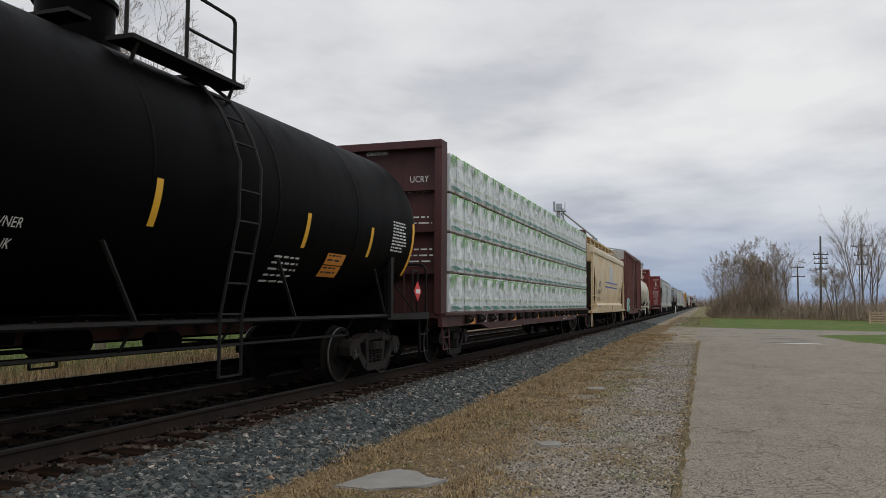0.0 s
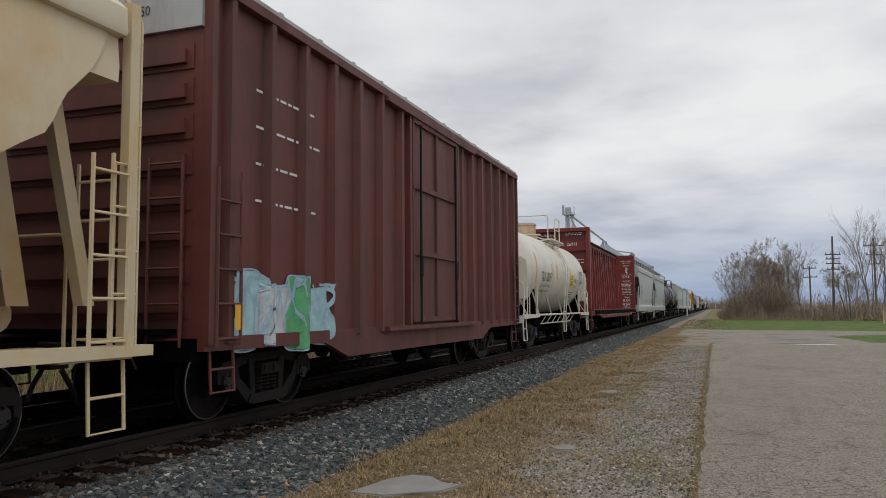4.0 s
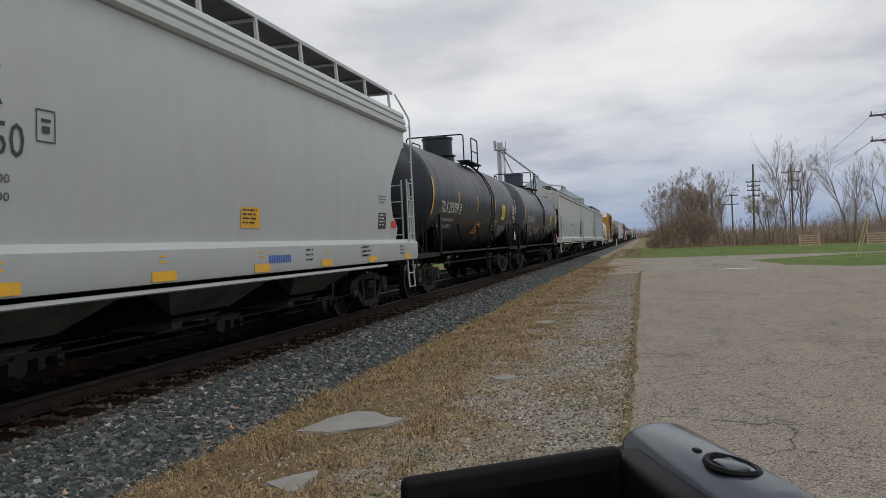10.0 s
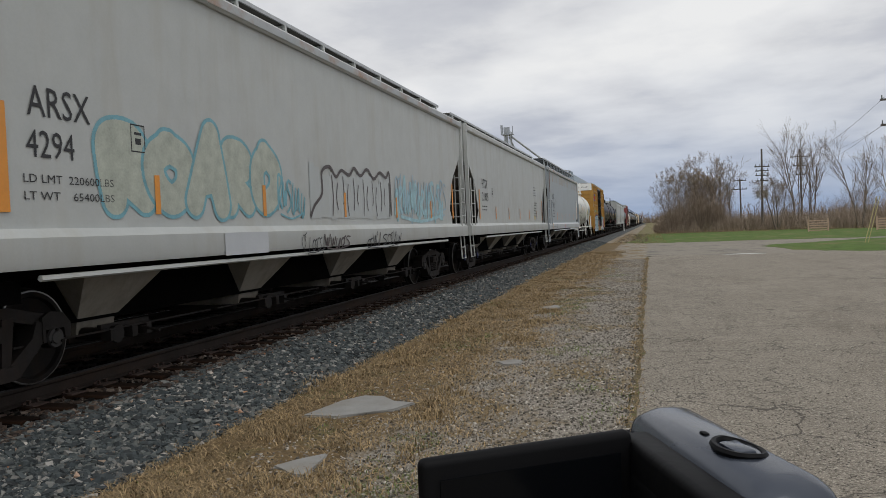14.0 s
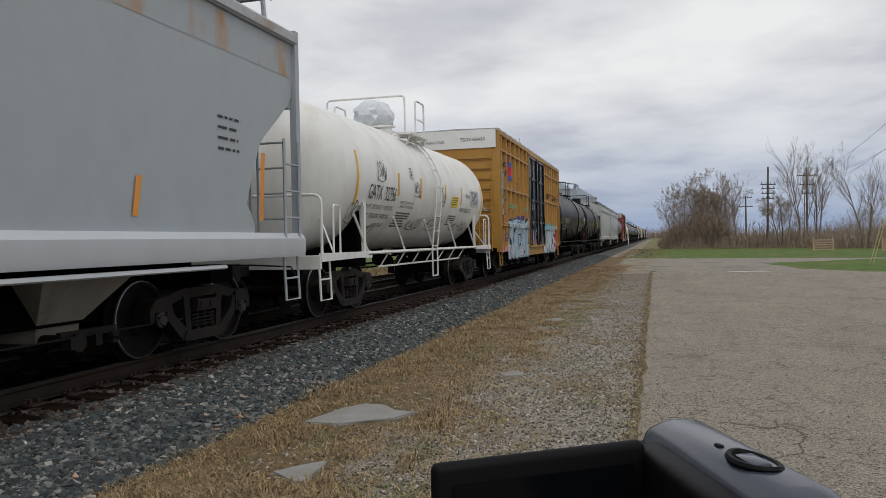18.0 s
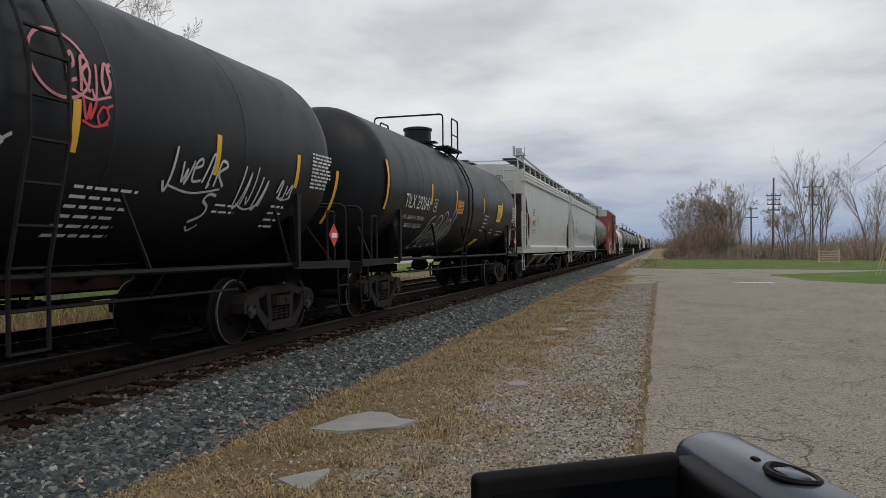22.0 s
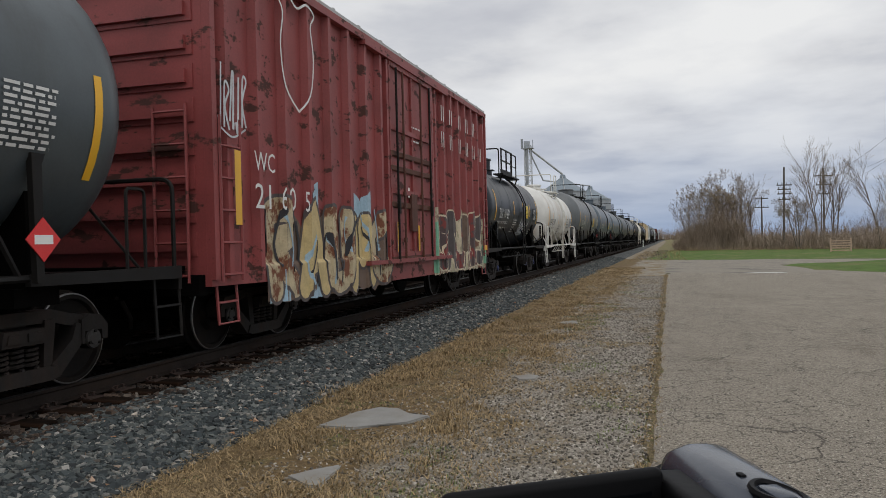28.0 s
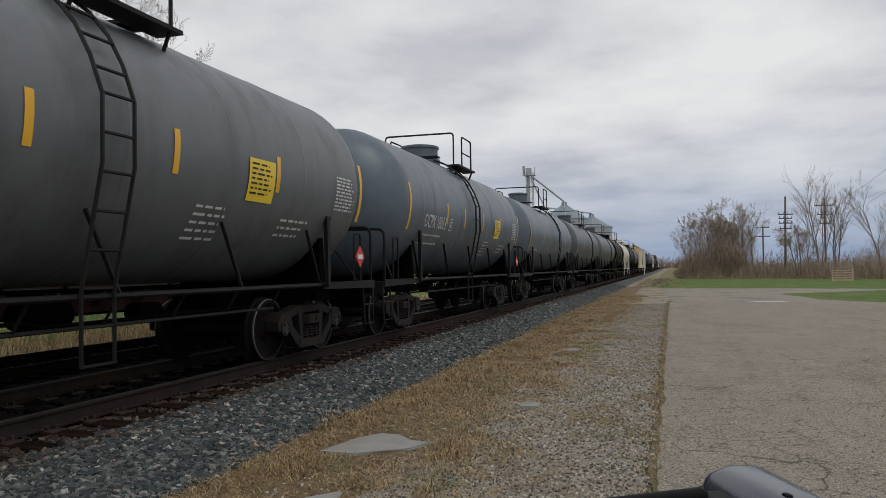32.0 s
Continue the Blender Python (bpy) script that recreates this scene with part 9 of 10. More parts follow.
slab("concrete_slab", "thin pale concrete fragment in gravel", [(-2.35, 16.3), (-2.1, 16.0), (-1.85, 16.2), (-2.0, 16.7)], 0.03)
M_PALEPATCH = material("pale_road_surface", (0.52, 0.52, 0.50), 0.5, vary=0.08, bump=0.1)
sheet("pale_patch", [(3.3, 38.75), (4.0, 38.55), (5.2, 38.7), (5.0, 39.05), (3.9, 39.1)], 0.024, M_PALEPATCH, "pale patch on the worn road", "road patch", kind="")

# ---- track ----
M_RAIL = material("rail_steel_side", (0.027, 0.021, 0.018), 0.8, 0.0, vary=0.3, dirt=(0.06, 0.034, 0.02), dirt_amount=0.6, dirt_scale=(1, 0.3, 1), spec=0.1)
M_HEAD = material("rail_head", (0.028, 0.025, 0.024), 0.6, 0.3, vary=0.1, bump=0.02)
# darker copy of the tie for the siding, shade behind the train painted in
M_SHADETIE = material("shade_black_tie", (0.005, 0.004, 0.0035), 0.95, vary=0.3, scale=5, grain=35, bump=0.5, dirt=(0.012, 0.008, 0.006), dirt_amount=0.6, dirt_scale=(0.2, 3, 1), spec=0.04)
M_TIE = material("creosoted_tie", (0.011, 0.007, 0.005), 0.95, vary=0.4, scale=5, grain=35, bump=0.5, dirt=(0.075, 0.034, 0.017), dirt_amount=0.6, dirt_scale=(0.2, 3, 1), obj_random=0.3, spec=0.06)
M_PLATE = material("rusty_tie_plate", (0.045, 0.025, 0.018), 0.85, 0.0, vary=0.3, bump=0.2)


def rail_bmesh(x, ztop, y0, y1):
    bm = bmesh.new()
    prof = [(-0.070, 0), (0.070, 0), (0.070, 0.012), (0.012, 0.028), (0.009, 0.12), (0.034, 0.135), (0.036, 0.162), (0.026, 0.171), (-0.026, 0.171), (-0.036, 0.162), (-0.034, 0.135), (-0.009, 0.12), (-0.012, 0.028), (-0.070, 0.012)]
    prism(bm, [(x + a, ztop - 0.171 + b) for a, b in prof], "y", y0, y1)
    for f in bm.faces:
        if all(v.co.z > ztop - 0.02 for v in f.verts):
            f.material_index = 1
    return bm


def tie_mesh(mat):
    bm = bmesh.new()
    box(bm, (0, 0, -0.09), (2.6, 0.23, 0.18))
    bmesh.ops.bevel(bm, geom=bm.edges[:], offset=0.012, segments=1, affect='EDGES')
    return mesh_of("tie", bm, mat)


def plate_mesh():
    bm = bmesh.new()
    box(bm, (0, 0, 0.008), (0.36, 0.2, 0.016))
    for s in (-1, 1):
        for k in (-0.05, 0.05):
            cyl(bm, (0.095 * s, k, 0.01), (0.095 * s, k, 0.05), 0.012, n=6)
            box(bm, (0.085 * s, k, 0.05), (0.04, 0.03, 0.014))
        tube(bm, [(0.09 * s, -0.13, 0.03), (0.09 * s, -0.09, 0.045), (0.1 * s, -0.11, 0.02)], 0.012, 5)
    return mesh_of("tie_plate", bm, M_PLATE)


TIE_ME, SHADETIE_ME, PLATE_ME = tie_mesh(M_TIE), tie_mesh(M_SHADETIE), plate_mesh()


def track(label, x, ztop, n_parts, ties=None):
    tk = thing("railway_track", label, "railway track", kind="structure")
    for s in (-1, 1):
        ob = part("rail", rail_bmesh(x + s * 0.755, ztop, -80, 900), [M_RAIL, M_HEAD], tk)
    rng = random.Random(int(-x * 10))
    tz = ztop - 0.171 - 0.016
    for i in range(n_parts):
        y = 1.0 + i * 0.50 + rng.uniform(-0.03, 0.03)
        t = part("tie", ties or TIE_ME, None, tk)
        t.location = (x + rng.uniform(-0.05, 0.05), y, tz)
        t.rotation_euler = (0, 0, rng.uniform(-0.02, 0.02))
        if i < 60:
            for s in (-1, 1):
                p = part("tie_plate", PLATE_ME, None, t)
                p.location = (x + s * 0.755 - t.location.x, 0, 0)
    bm = bmesh.new()
    y = 1.0 + n_parts * 0.5
    while y < 330:
        box(bm, (x, y, tz - 0.09), (2.6, 0.23, 0.18))
        y += 0.5
    y = 0.5
    while y > -60:
        box(bm, (x, y, tz - 0.09), (2.6, 0.23, 0.18))
        y -= 0.5
    ob = part("far_ties", bm, M_SHADETIE if ties else M_TIE, tk)
    ob["kind"] = "stuff"
    return tk


track("main track with rusty rails on dark wooden ties", TRACK_X, RAIL_Z, 110)
track("siding with shiny rail heads on old wooden ties", SIDING_X, SIDING_Z, 50, SHADETIE_ME)

# ballast bed: crib level just under the tie tops, shoulders down to the toe
bed = [(-3.75, -0.02), (-4.15, 0.09), (-4.75, 0.19), (-5.2, 0.215), (-5.7, 0.232), (TRACK_X, 0.258), (-8.0, 0.24), (-8.7, 0.13), (-9.4, 0.10), (SIDING_X, 0.085), (-12.1, 0.08), (-12.6, -0.02)]
vs, fs = [], []
ny = 0
yy = [-80 + 2 * k for k in range(40)] + [k * 0.25 for k in range(0, 200)] + [50 + 2 * k for k in range(100)] + [250 + 20 * k for k in range(34)]
bx = []
for (xa, za), (xb, zb) in zip(bed, bed[1:]):
    for k in range(4):
        bx.append((xa + (xb - xa) * k / 4, za + (zb - za) * k / 4))
bx.append(bed[-1])
for y in yy:
    for k, (x, z) in enumerate(bx):
        edge = 0.22 * noise.noise((y * 0.7, 3.0, 0)) if k < 3 else 0
        vs.append((x + edge, y, z + 0.022 * noise.noise((x * 4, y * 4, 0)) + 0.012 * noise.noise((x * 13, y * 13, 2))))
for j in range(len(yy) - 1):
    for i in range(len(bx) - 1):
        a = j * len(bx) + i
        fs.append((a, a + 1, a + len(bx) + 1, a + len(bx)))
nb = len(bx) - 1
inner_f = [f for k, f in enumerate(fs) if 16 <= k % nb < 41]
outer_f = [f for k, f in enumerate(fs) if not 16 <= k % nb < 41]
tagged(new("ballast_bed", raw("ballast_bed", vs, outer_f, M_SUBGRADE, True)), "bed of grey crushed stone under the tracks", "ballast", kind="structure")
tagged(new("track_crib", raw("track_crib", vs, inner_f, M_CRIB, True)), "ballast between the rails, coloured dark for the shade under the train", "ballast", kind="structure")
BED_X = [b[0] for b in bed][::-1]
BED_H = [b[1] for b in bed][::-1]


def bed_z(x):
    return float(np.interp(x, BED_X, BED_H))




def stone_material(name, tones, rough=0.85):
    """Stones of several sorts: each one takes its tone from the range, with a grain of its own."""
    mt = material(name, (1, 1, 1), rough, vary=0.28, scale=9, grain=70, bump=0.4)
    n, l = mt.node_tree.nodes, mt.node_tree.links
    geo = n.new("ShaderNodeNewGeometry")
    ramp = n.new("ShaderNodeValToRGB")
    while len(ramp.color_ramp.elements) < len(tones):
        ramp.color_ramp.elements.new(0.5)
    for e, (p, c) in zip(ramp.color_ramp.elements, tones):
        e.position, e.color = p, (*c, 1)
    l.new(geo.outputs["Random Per Island"], ramp.inputs[0])
    scale_node = [q for q in n if q.bl_idname == "ShaderNodeVectorMath" and q.operation == 'SCALE'][0]
    l.new(ramp.outputs[0], scale_node.inputs[0])
    return mt


M_STONE = stone_material("crushed_stone", [(0.0, (0.018, 0.021, 0.022)), (0.30, (0.038, 0.047, 0.050)), (0.60, (0.060, 0.071, 0.071)), (0.82, (0.100, 0.108, 0.102)), (0.94, (0.16, 0.16, 0.148)), (1.0, (0.30, 0.285, 0.26))])
M_STONE2 = stone_material("pale_and_rusty_stone", [(0.0, (0.06, 0.052, 0.045)), (0.3, (0.12, 0.10, 0.082)), (0.6, (0.22, 0.205, 0.18)), (0.86, (0.40, 0.375, 0.33)), (0.95, (0.36, 0.20, 0.11)), (1.0, (0.26, 0.11, 0.055))])
M_RUSTSTONE = stone_material("rust_dusted_stone", [(0.0, (0.012, 0.009, 0.007)), (0.5, (0.038, 0.023, 0.015)), (0.85, (0.085, 0.055, 0.038)), (1.0, (0.17, 0.14, 0.115))])
# crib stones painted as dark as their bed, for the same undertrain shade
M_CRIBSTONE = material("shade_black_stone", (0.006, 0.0055, 0.005), 0.9, vary=0.25, scale=8, grain=60, bump=0.4, island=0.8, spec=0.05)
M_PEBBLE = stone_material("shoulder_gravel", [(0.0, (0.05, 0.044, 0.037)), (0.3, (0.13, 0.114, 0.092)), (0.7, (0.28, 0.25, 0.21)), (1.0, (0.52, 0.48, 0.42))], 0.9)


def rocks(name, label, mat, spots, seed, sizes, kind="stuff"):
    """Many small angular stones in one mesh."""
    rng = np.random.RandomState(seed)
    base = np.array([(-1, -1, -0.7), (1, -1, -0.7), (1, 1, -0.7), (-1, 1, -0.7), (-0.8, -0.8, 0.6), (0.8, -0.8, 0.6), (0.8, 0.8, 0.6), (-0.8, 0.8, 0.6)])
    quads = np.array([(3, 2, 1, 0), (4, 5, 6, 7), (0, 1, 5, 4), (1, 2, 6, 5), (2, 3, 7, 6), (3, 0, 4, 7)])
    n = len(spots)
    sp = np.array(spots)
    sz = rng.uniform(sizes[0], sizes[1], n) * (0.7 + 0.6 * rng.rand(n))
    v = base[None] * sz[:, None, None] * (0.65 + 0.7 * rng.rand(n, 1, 3)) + rng.normal(0, 0.22, (n, 8, 3)) * sz[:, None, None]
    a, b = rng.rand(n) * 6.28, rng.normal(0, 0.6, n)
    ca, sa, cb, sb = np.cos(a), np.sin(a), np.cos(b), np.sin(b)
    rot = np.zeros((n, 3, 3))
    rot[:, 0, 0], rot[:, 0, 1] = ca, -sa * cb
    rot[:, 0, 2], rot[:, 1, 0] = sa * sb, sa
    rot[:, 1, 1], rot[:, 1, 2] = ca * cb, -ca * sb
    rot[:, 2, 1], rot[:, 2, 2] = sb, cb
    v = np.einsum("nij,nkj->nki", rot, v) + sp[:, None]
    faces = (quads[None] + (np.arange(n) * 8)[:, None, None]).reshape(-1, 4)
    me = raw(name, v.reshape(-1, 3).tolist(), faces.tolist(), mat)
    return tagged(new(name, me), label, "stones", kind=kind)


def scatter(n, x0, x1, y0, y1, seed, power=2.2, lift=0.01):
    """Spots on the ballast, thinning out with distance."""
    rng = np.random.RandomState(seed)
    out = []
    while len(out) < n:
        y = y0 + (y1 - y0) * rng.rand() ** power
        x = x0 + (x1 - x0) * rng.rand()
        if abs(abs(x - TRACK_X) - 0.755) < 0.09:
            continue
        tie_zone = abs(x - TRACK_X) < 1.33
        if tie_zone and ((y - 1.0 + 0.15) % 0.5) < 0.29:
            continue
        out.append((x, y, bed_z(x) + lift * rng.rand()))
    return out


rocks("ballast_stones", "loose blue-grey crushed stones of the ballast shoulder", M_STONE, scatter(64000, -3.75, -5.30, 2.5, 70, 5), 6, (0.014, 0.031))
rocks("ballast_stones", "pale and rusty stones among the ballast", M_STONE2, scatter(9000, -3.55, -5.1, 2.5, 55, 7), 8, (0.010, 0.025))
rocks("ballast_stones", "rust-brown stones along the tie ends", M_RUSTSTONE, scatter(9000, -4.98, -5.85, 2.5, 55, 17, 2.0, 0.02), 18, (0.014, 0.028))
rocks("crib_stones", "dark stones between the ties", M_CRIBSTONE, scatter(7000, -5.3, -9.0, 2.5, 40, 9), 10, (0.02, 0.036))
rng = np.random.RandomState(12)
rocks("scattered_gravel", "small pale gravel over the shoulder", M_PEBBLE, [(-3.3 + 3.1 * rng.rand() ** 0.62, 3 + 34 * rng.rand() ** 2.0, 0.012) for _ in range(46000)], 13, (0.004, 0.011))

rocks("loose_grit", "loose grit scattered over the worn asphalt", M_PEBBLE, [(-0.1 + 9.0 * rng.rand() ** 1.3, 2.6 + 17 * rng.rand() ** 1.7, 0.019) for _ in range(16000)], 14, (0.0025, 0.0065))

# ---- grass ----
M_STRAW = material("dead_grass_blades", (0.285, 0.205, 0.108), 0.9, vary=0.25, bump=0.0, island=0.6)
M_BLADE = material("green_grass_blades", (0.13, 0.165, 0.045), 0.8, vary=0.2, bump=0.0, island=0.45)


def blades(name, label, mat, spots, seed, height, lean=0.9):
    """Thin bent blades, two triangles and a tip each, in one mesh."""
    rng = np.random.RandomState(seed)
    vs, fs = [], []
    for x, y, z, k in spots:
        a = rng.rand() * 6.283
        h = height * k * (0.4 + 0.9 * rng.rand())
        b = h * lean * (0.25 + rng.rand())
        w = 0.0022 + 0.003 * rng.rand() + 0.00012 * max(0, y)
        dx, dy = math.cos(a), math.sin(a)
        i = len(vs)
        vs += [(x - dy * w, y + dx * w, z), (x + dy * w, y - dx * w, z), (x + dx * b * 0.4 - dy * w * 0.7, y + dy * b * 0.4 + dx * w * 0.7, z + h * 0.6), (x + dx * b * 0.4 + dy * w * 0.7, y + dy * b * 0.4 - dx * w * 0.7, z + h * 0.6), (x + dx * b, y + dy * b, z + h * (0.95 - 0.4 * rng.rand()))]
        fs += [(i, i + 1, i + 3, i + 2), (i + 2, i + 3, i + 4)]
    return tagged(new(name, raw(name, vs, fs, mat)), label, "grass", kind="stuff")


def clumps(n, fx, y0, y1, seed, power=2.0, density=None, per=14, spread=0.07):
    rng = np.random.RandomState(seed)
    out = []
    while len(out) < n:
        y = y0 + (y1 - y0) * rng.rand() ** power
        x = fx(rng.rand())
        if -3.32 < x < -2.3 and 6.65 < y < 7.65 or -2.85 < x < -2.42 and 5.0 < y < 5.62 or -2.0 < x < -1.6 and 9.5 < y < 9.9:
            continue
        if density and rng.rand() > density(x, y):
            continue
        k = 0.6 + 0.8 * rng.rand()
        for _ in range(per):
            out.append((x + rng.normal(0, spread), y + rng.normal(0, spread), 0.008, k))
    return out


def verge_density(x, y):
    return max(0.0, min(1.0, 0.95 - max(0.0, x + 2.7) * 0.62)) * (0.15 + 1.2 * max(0, 0.45 + noise.noise((x * 1.2, y * 0.8, 5)) + 0.5 * noise.noise((x * 4.0, y * 3.0, 8))))


blades("dead_grass", "flattened dead grass of the verge", M_STRAW, clumps(150000, lambda r: -4.30 + 3.9 * r, 3, 48, 21, 2.0, verge_density, 16, 0.085), 22, 0.034, 2.4)
blades("dead_grass", "loose tufts of dead grass standing in the verge", M_STRAW, clumps(26000, lambda r: -4.35 + 2.6 * r, 3, 48, 61, 2.0, lambda x, y: max(0, noise.noise((x * 1.7, y * 1.3, 15)) - 0.05) * 2.5, 12, 0.05), 62, 0.07, 1.0)
blades("dead_grass", "dry weeds along the asphalt seam", M_STRAW, clumps(7000, lambda r: -0.28 + 0.15 * r, 3, 38, 23, 1.7, lambda x, y: 0.25 + max(0, noise.noise((0, y * 1.1, 19))), 10, 0.035), 24, 0.028, 1.6)
blades("green_weeds", "sparse green weeds in the verge", M_BLADE, clumps(9000, lambda r: -3.6 + 3.45 * r, 3, 30, 25, 1.8, lambda x, y: max(0, noise.noise((x * 0.9, y * 0.6, 9)) - 0.1) * 2.2, 14, 0.08), 26, 0.026, 1.6)
blades("tall_dry_grass", "tall dry grass beyond the siding", M_STRAW, [(x, y, 0, 1.0) for x, y in zip(np.random.RandomState(27).uniform(-17.2, -12.3, 18000), np.random.RandomState(28).uniform(3, 42, 18000))], 29, 0.42, 0.7)
blades("tall_green_grass", "tall green grass beyond the siding", M_BLADE, [(x, y, 0, 1.0) for x, y in zip(np.random.RandomState(71).uniform(-19.5, -14.6, 16000), np.random.RandomState(28).uniform(3, 42, 16000))], 29, 0.42, 0.7)
blades("lawn_tufts", "green grass beyond the dry strip", M_BLADE, [(x, y, 0.01, 1.0) for x, y in zip(np.random.RandomState(30).uniform(-24, -18.0, 12000), np.random.RandomState(31).uniform(10, 60, 12000))], 32, 0.22, 0.7)
rng = np.random.RandomState(36)
M_RUBBLE = stone_material("brown_rubble", [(0.0, (0.06, 0.045, 0.03)), (0.6, (0.17, 0.135, 0.09)), (1.0, (0.30, 0.25, 0.19))], 0.9)
rocks("rubble_heap", "low scatter of brown rubble by the crossing", M_RUBBLE, [(-2.9 + 2.6 * rng.rand(), 66 + 46 * rng.rand(), 0.0 + 0.08 * rng.rand() ** 3) for _ in range(420)], 37, (0.02, 0.07))
blades("dead_grass", "dry tufts by the crossing", M_STRAW, [(-3.2 + 4.4 * rng.rand() ** 1.3, 62 + 48 * rng.rand(), 0.0, 1.0) for _ in range(3600)], 38, 0.09, 1.2)

# ---- trees and thicket ----
M_BARK = material("grey_brown_bark", (0.17, 0.14, 0.115), 0.95, vary=0.3, scale=4, grain=22, bump=0.6)
M_TWIG = material("bare_twigs", (0.22, 0.175, 0.135), 0.95, vary=0.25, bump=0.0, island=0.35)
M_BUD = material("twig_buds", (0.34, 0.25, 0.14), 0.9, vary=0.25, bump=0.0, island=0.4)
M_BRUSH = material("brown_brush", (0.265, 0.205, 0.155), 0.95, vary=0.25, bump=0.0, island=0.5)
M_REED = material("dry_reeds", (0.32, 0.24, 0.155), 0.95, vary=0.2, bump=0.0, island=0.4)


def limb_tube(vs, fs, p, q, r0, r1, n):
    d = (q - p).normalized()
    u = d.orthogonal().normalized()
    v = d.cross(u)
    i = len(vs)
    for c, r in ((p, r0), (q, r1)):
        for k in range(n):
            a = 6.2832 * k / n
            vs.append(tuple(c + (u * math.cos(a) + v * math.sin(a)) * r))
    for k in range(n):
        fs.append((i + k, i + (k + 1) % n, i + n + (k + 1) % n, i + n + k))


def bare_tree(label, x, y, height, seed, spread=0.55, trunk_r=None, stems=1, twig_r=0.012, levels=5, buds=0.0, lean=0.0, fork=0.28):
    """A tapered trunk that forks into limbs, branches and twigs, without leaves."""
    rng = random.Random(seed)
    tree = thing("bare_tree", label, "tree", "", pose(x, y, 0))
    tv, tf, bv, bf, lv, lf = [], [], [], [], [], []
    trunk_r = trunk_r or height * 0.016

    def grow(p, d, ln, r, lev):
        """One limb: a crooked, tapering line of pieces that sends out side branches."""
        n = (7, 6, 5, 4, 3)[min(lev, 4)]
        for s in range(n):
            d = (d + Vector((rng.uniform(-1, 1), rng.uniform(-1, 1), rng.uniform(-0.5, 0.8))) * (0.075 + 0.03 * lev)).normalized()
            q = p + d * ln / n
            r2 = r * (1 - 0.8 / n)
            if lev == 0 and s < 5:
                limb_tube(tv, tf, p, q, r, r2, 8)
            else:
                limb_tube(bv, bf, p, q, max(r, twig_r), max(r2, twig_r * 0.8), 5 if lev < 2 else 3)
            p, r = q, r2
            if lev < levels and s >= (2 if lev == 0 else 1) and rng.random() < 0.9:
                for _ in range(rng.choice((1, 1, 2)) if lev else 2):
                    a = rng.uniform(0, 6.28)
                    u = d.orthogonal().normalized()
                    w = d.cross(u)
                    side = u * math.cos(a) + w * math.sin(a)
                    nd = (d + side * spread * rng.uniform(0.9, 2.0) + Vector((0, 0, 0.15))).normalized()
                    grow(p, nd, ln * rng.uniform(0.34, 0.62) * (1.1 - 0.45 * s / n), r * rng.uniform(0.45, 0.65), lev + 1)
        if buds and lev >= levels - 1 and rng.random() < buds:
            for _ in range(4):
                c = p + Vector((rng.uniform(-1, 1), rng.uniform(-1, 1), rng.uniform(-1, 1))) * 0.16
                i = len(lv)
                e = 0.022
                lv.extend([tuple(c + Vector((e, 0, 0))), tuple(c + Vector((-e * 0.5, e, 0))), tuple(c + Vector((-e * 0.5, -e, 0.3 * e))), tuple(c + Vector((0, 0, e * 1.4)))])
                lf.extend([(i, i + 1, i + 3), (i + 1, i + 2, i + 3), (i + 2, i, i + 3), (i, i + 2, i + 1)])

    for s in range(stems):
        a = 6.283 * (s + rng.uniform(0, 0.7)) / stems
        off = Vector((math.cos(a), math.sin(a), 0)) * (0.02 * height * (stems > 1))
        d = Vector((math.cos(a) * fork * (stems > 1) + lean, math.sin(a) * fork * (stems > 1), 1)).normalized()
        grow(off + Vector((0, 0, -0.1)), d, height * rng.uniform(0.72, 1.0), trunk_r * (1 if stems == 1 else 0.75), 0)
    k = height / max(v[2] for v in bv)
    tv, bv, lv = ([tuple(c * k for c in v) for v in vs_] for vs_ in (tv, bv, lv))
    part("trunk", raw("trunk", tv, tf, M_BARK, True), None, tree)
    part("crown", raw("crown", bv, bf, M_TWIG, False), None, tree)
    if lv:
        part("bud_haze", raw("bud_haze", lv, lf, M_BUD, False), None, tree)["kind"] = "stuff"
    return tree


bare_tree("spreading bare tree with dense brown twigs", 6.0, 112, 11.2, 23, 0.60, stems=3, buds=0.9, twig_r=0.017, levels=4, fork=0.22)
bare_tree("spreading bare tree with dense brown twigs", 4.5, 111, 9.2, 27, 0.60, stems=3, buds=0.9, twig_r=0.017, levels=4, fork=0.26)
bare_tree("spreading bare tree with dense brown twigs", 7.6, 113, 10.2, 31, 0.58, stems=3, buds=0.9, twig_r=0.017, levels=4, fork=0.20)
bare_tree("bare tree with thin upright branches", 9.3, 115, 11.0, 5, 0.36, stems=3, twig_r=0.011, levels=3, fork=0.12, buds=0.5)
bare_tree("bare tree with thin upright branches", 11.2, 116, 10.4, 15, 0.34, stems=2, twig_r=0.011, levels=3, fork=0.09, buds=0.5)
bare_tree("leaning bare tree at the end of the thicket", 2.7, 110, 9.2, 8, 0.42, stems=2, twig_r=0.012, levels=3, lean=-0.14, fork=0.14)
bare_tree("small spreading bare tree before the thicket", 14.9, 101, 7.4, 9, 0.70, stems=4, twig_r=0.011, levels=4, fork=0.42, trunk_r=0.15)
bare_tree("tall bare tree with upright limbs", 19.0, 112, 15.0, 10, 0.34, stems=4, twig_r=0.011, levels=3, fork=0.15, buds=0.6, trunk_r=0.17)
bare_tree("tall bare tree with upright limbs", 21.2, 114, 12.6, 12, 0.34, stems=3, twig_r=0.011, levels=3, fork=0.12, buds=0.6)
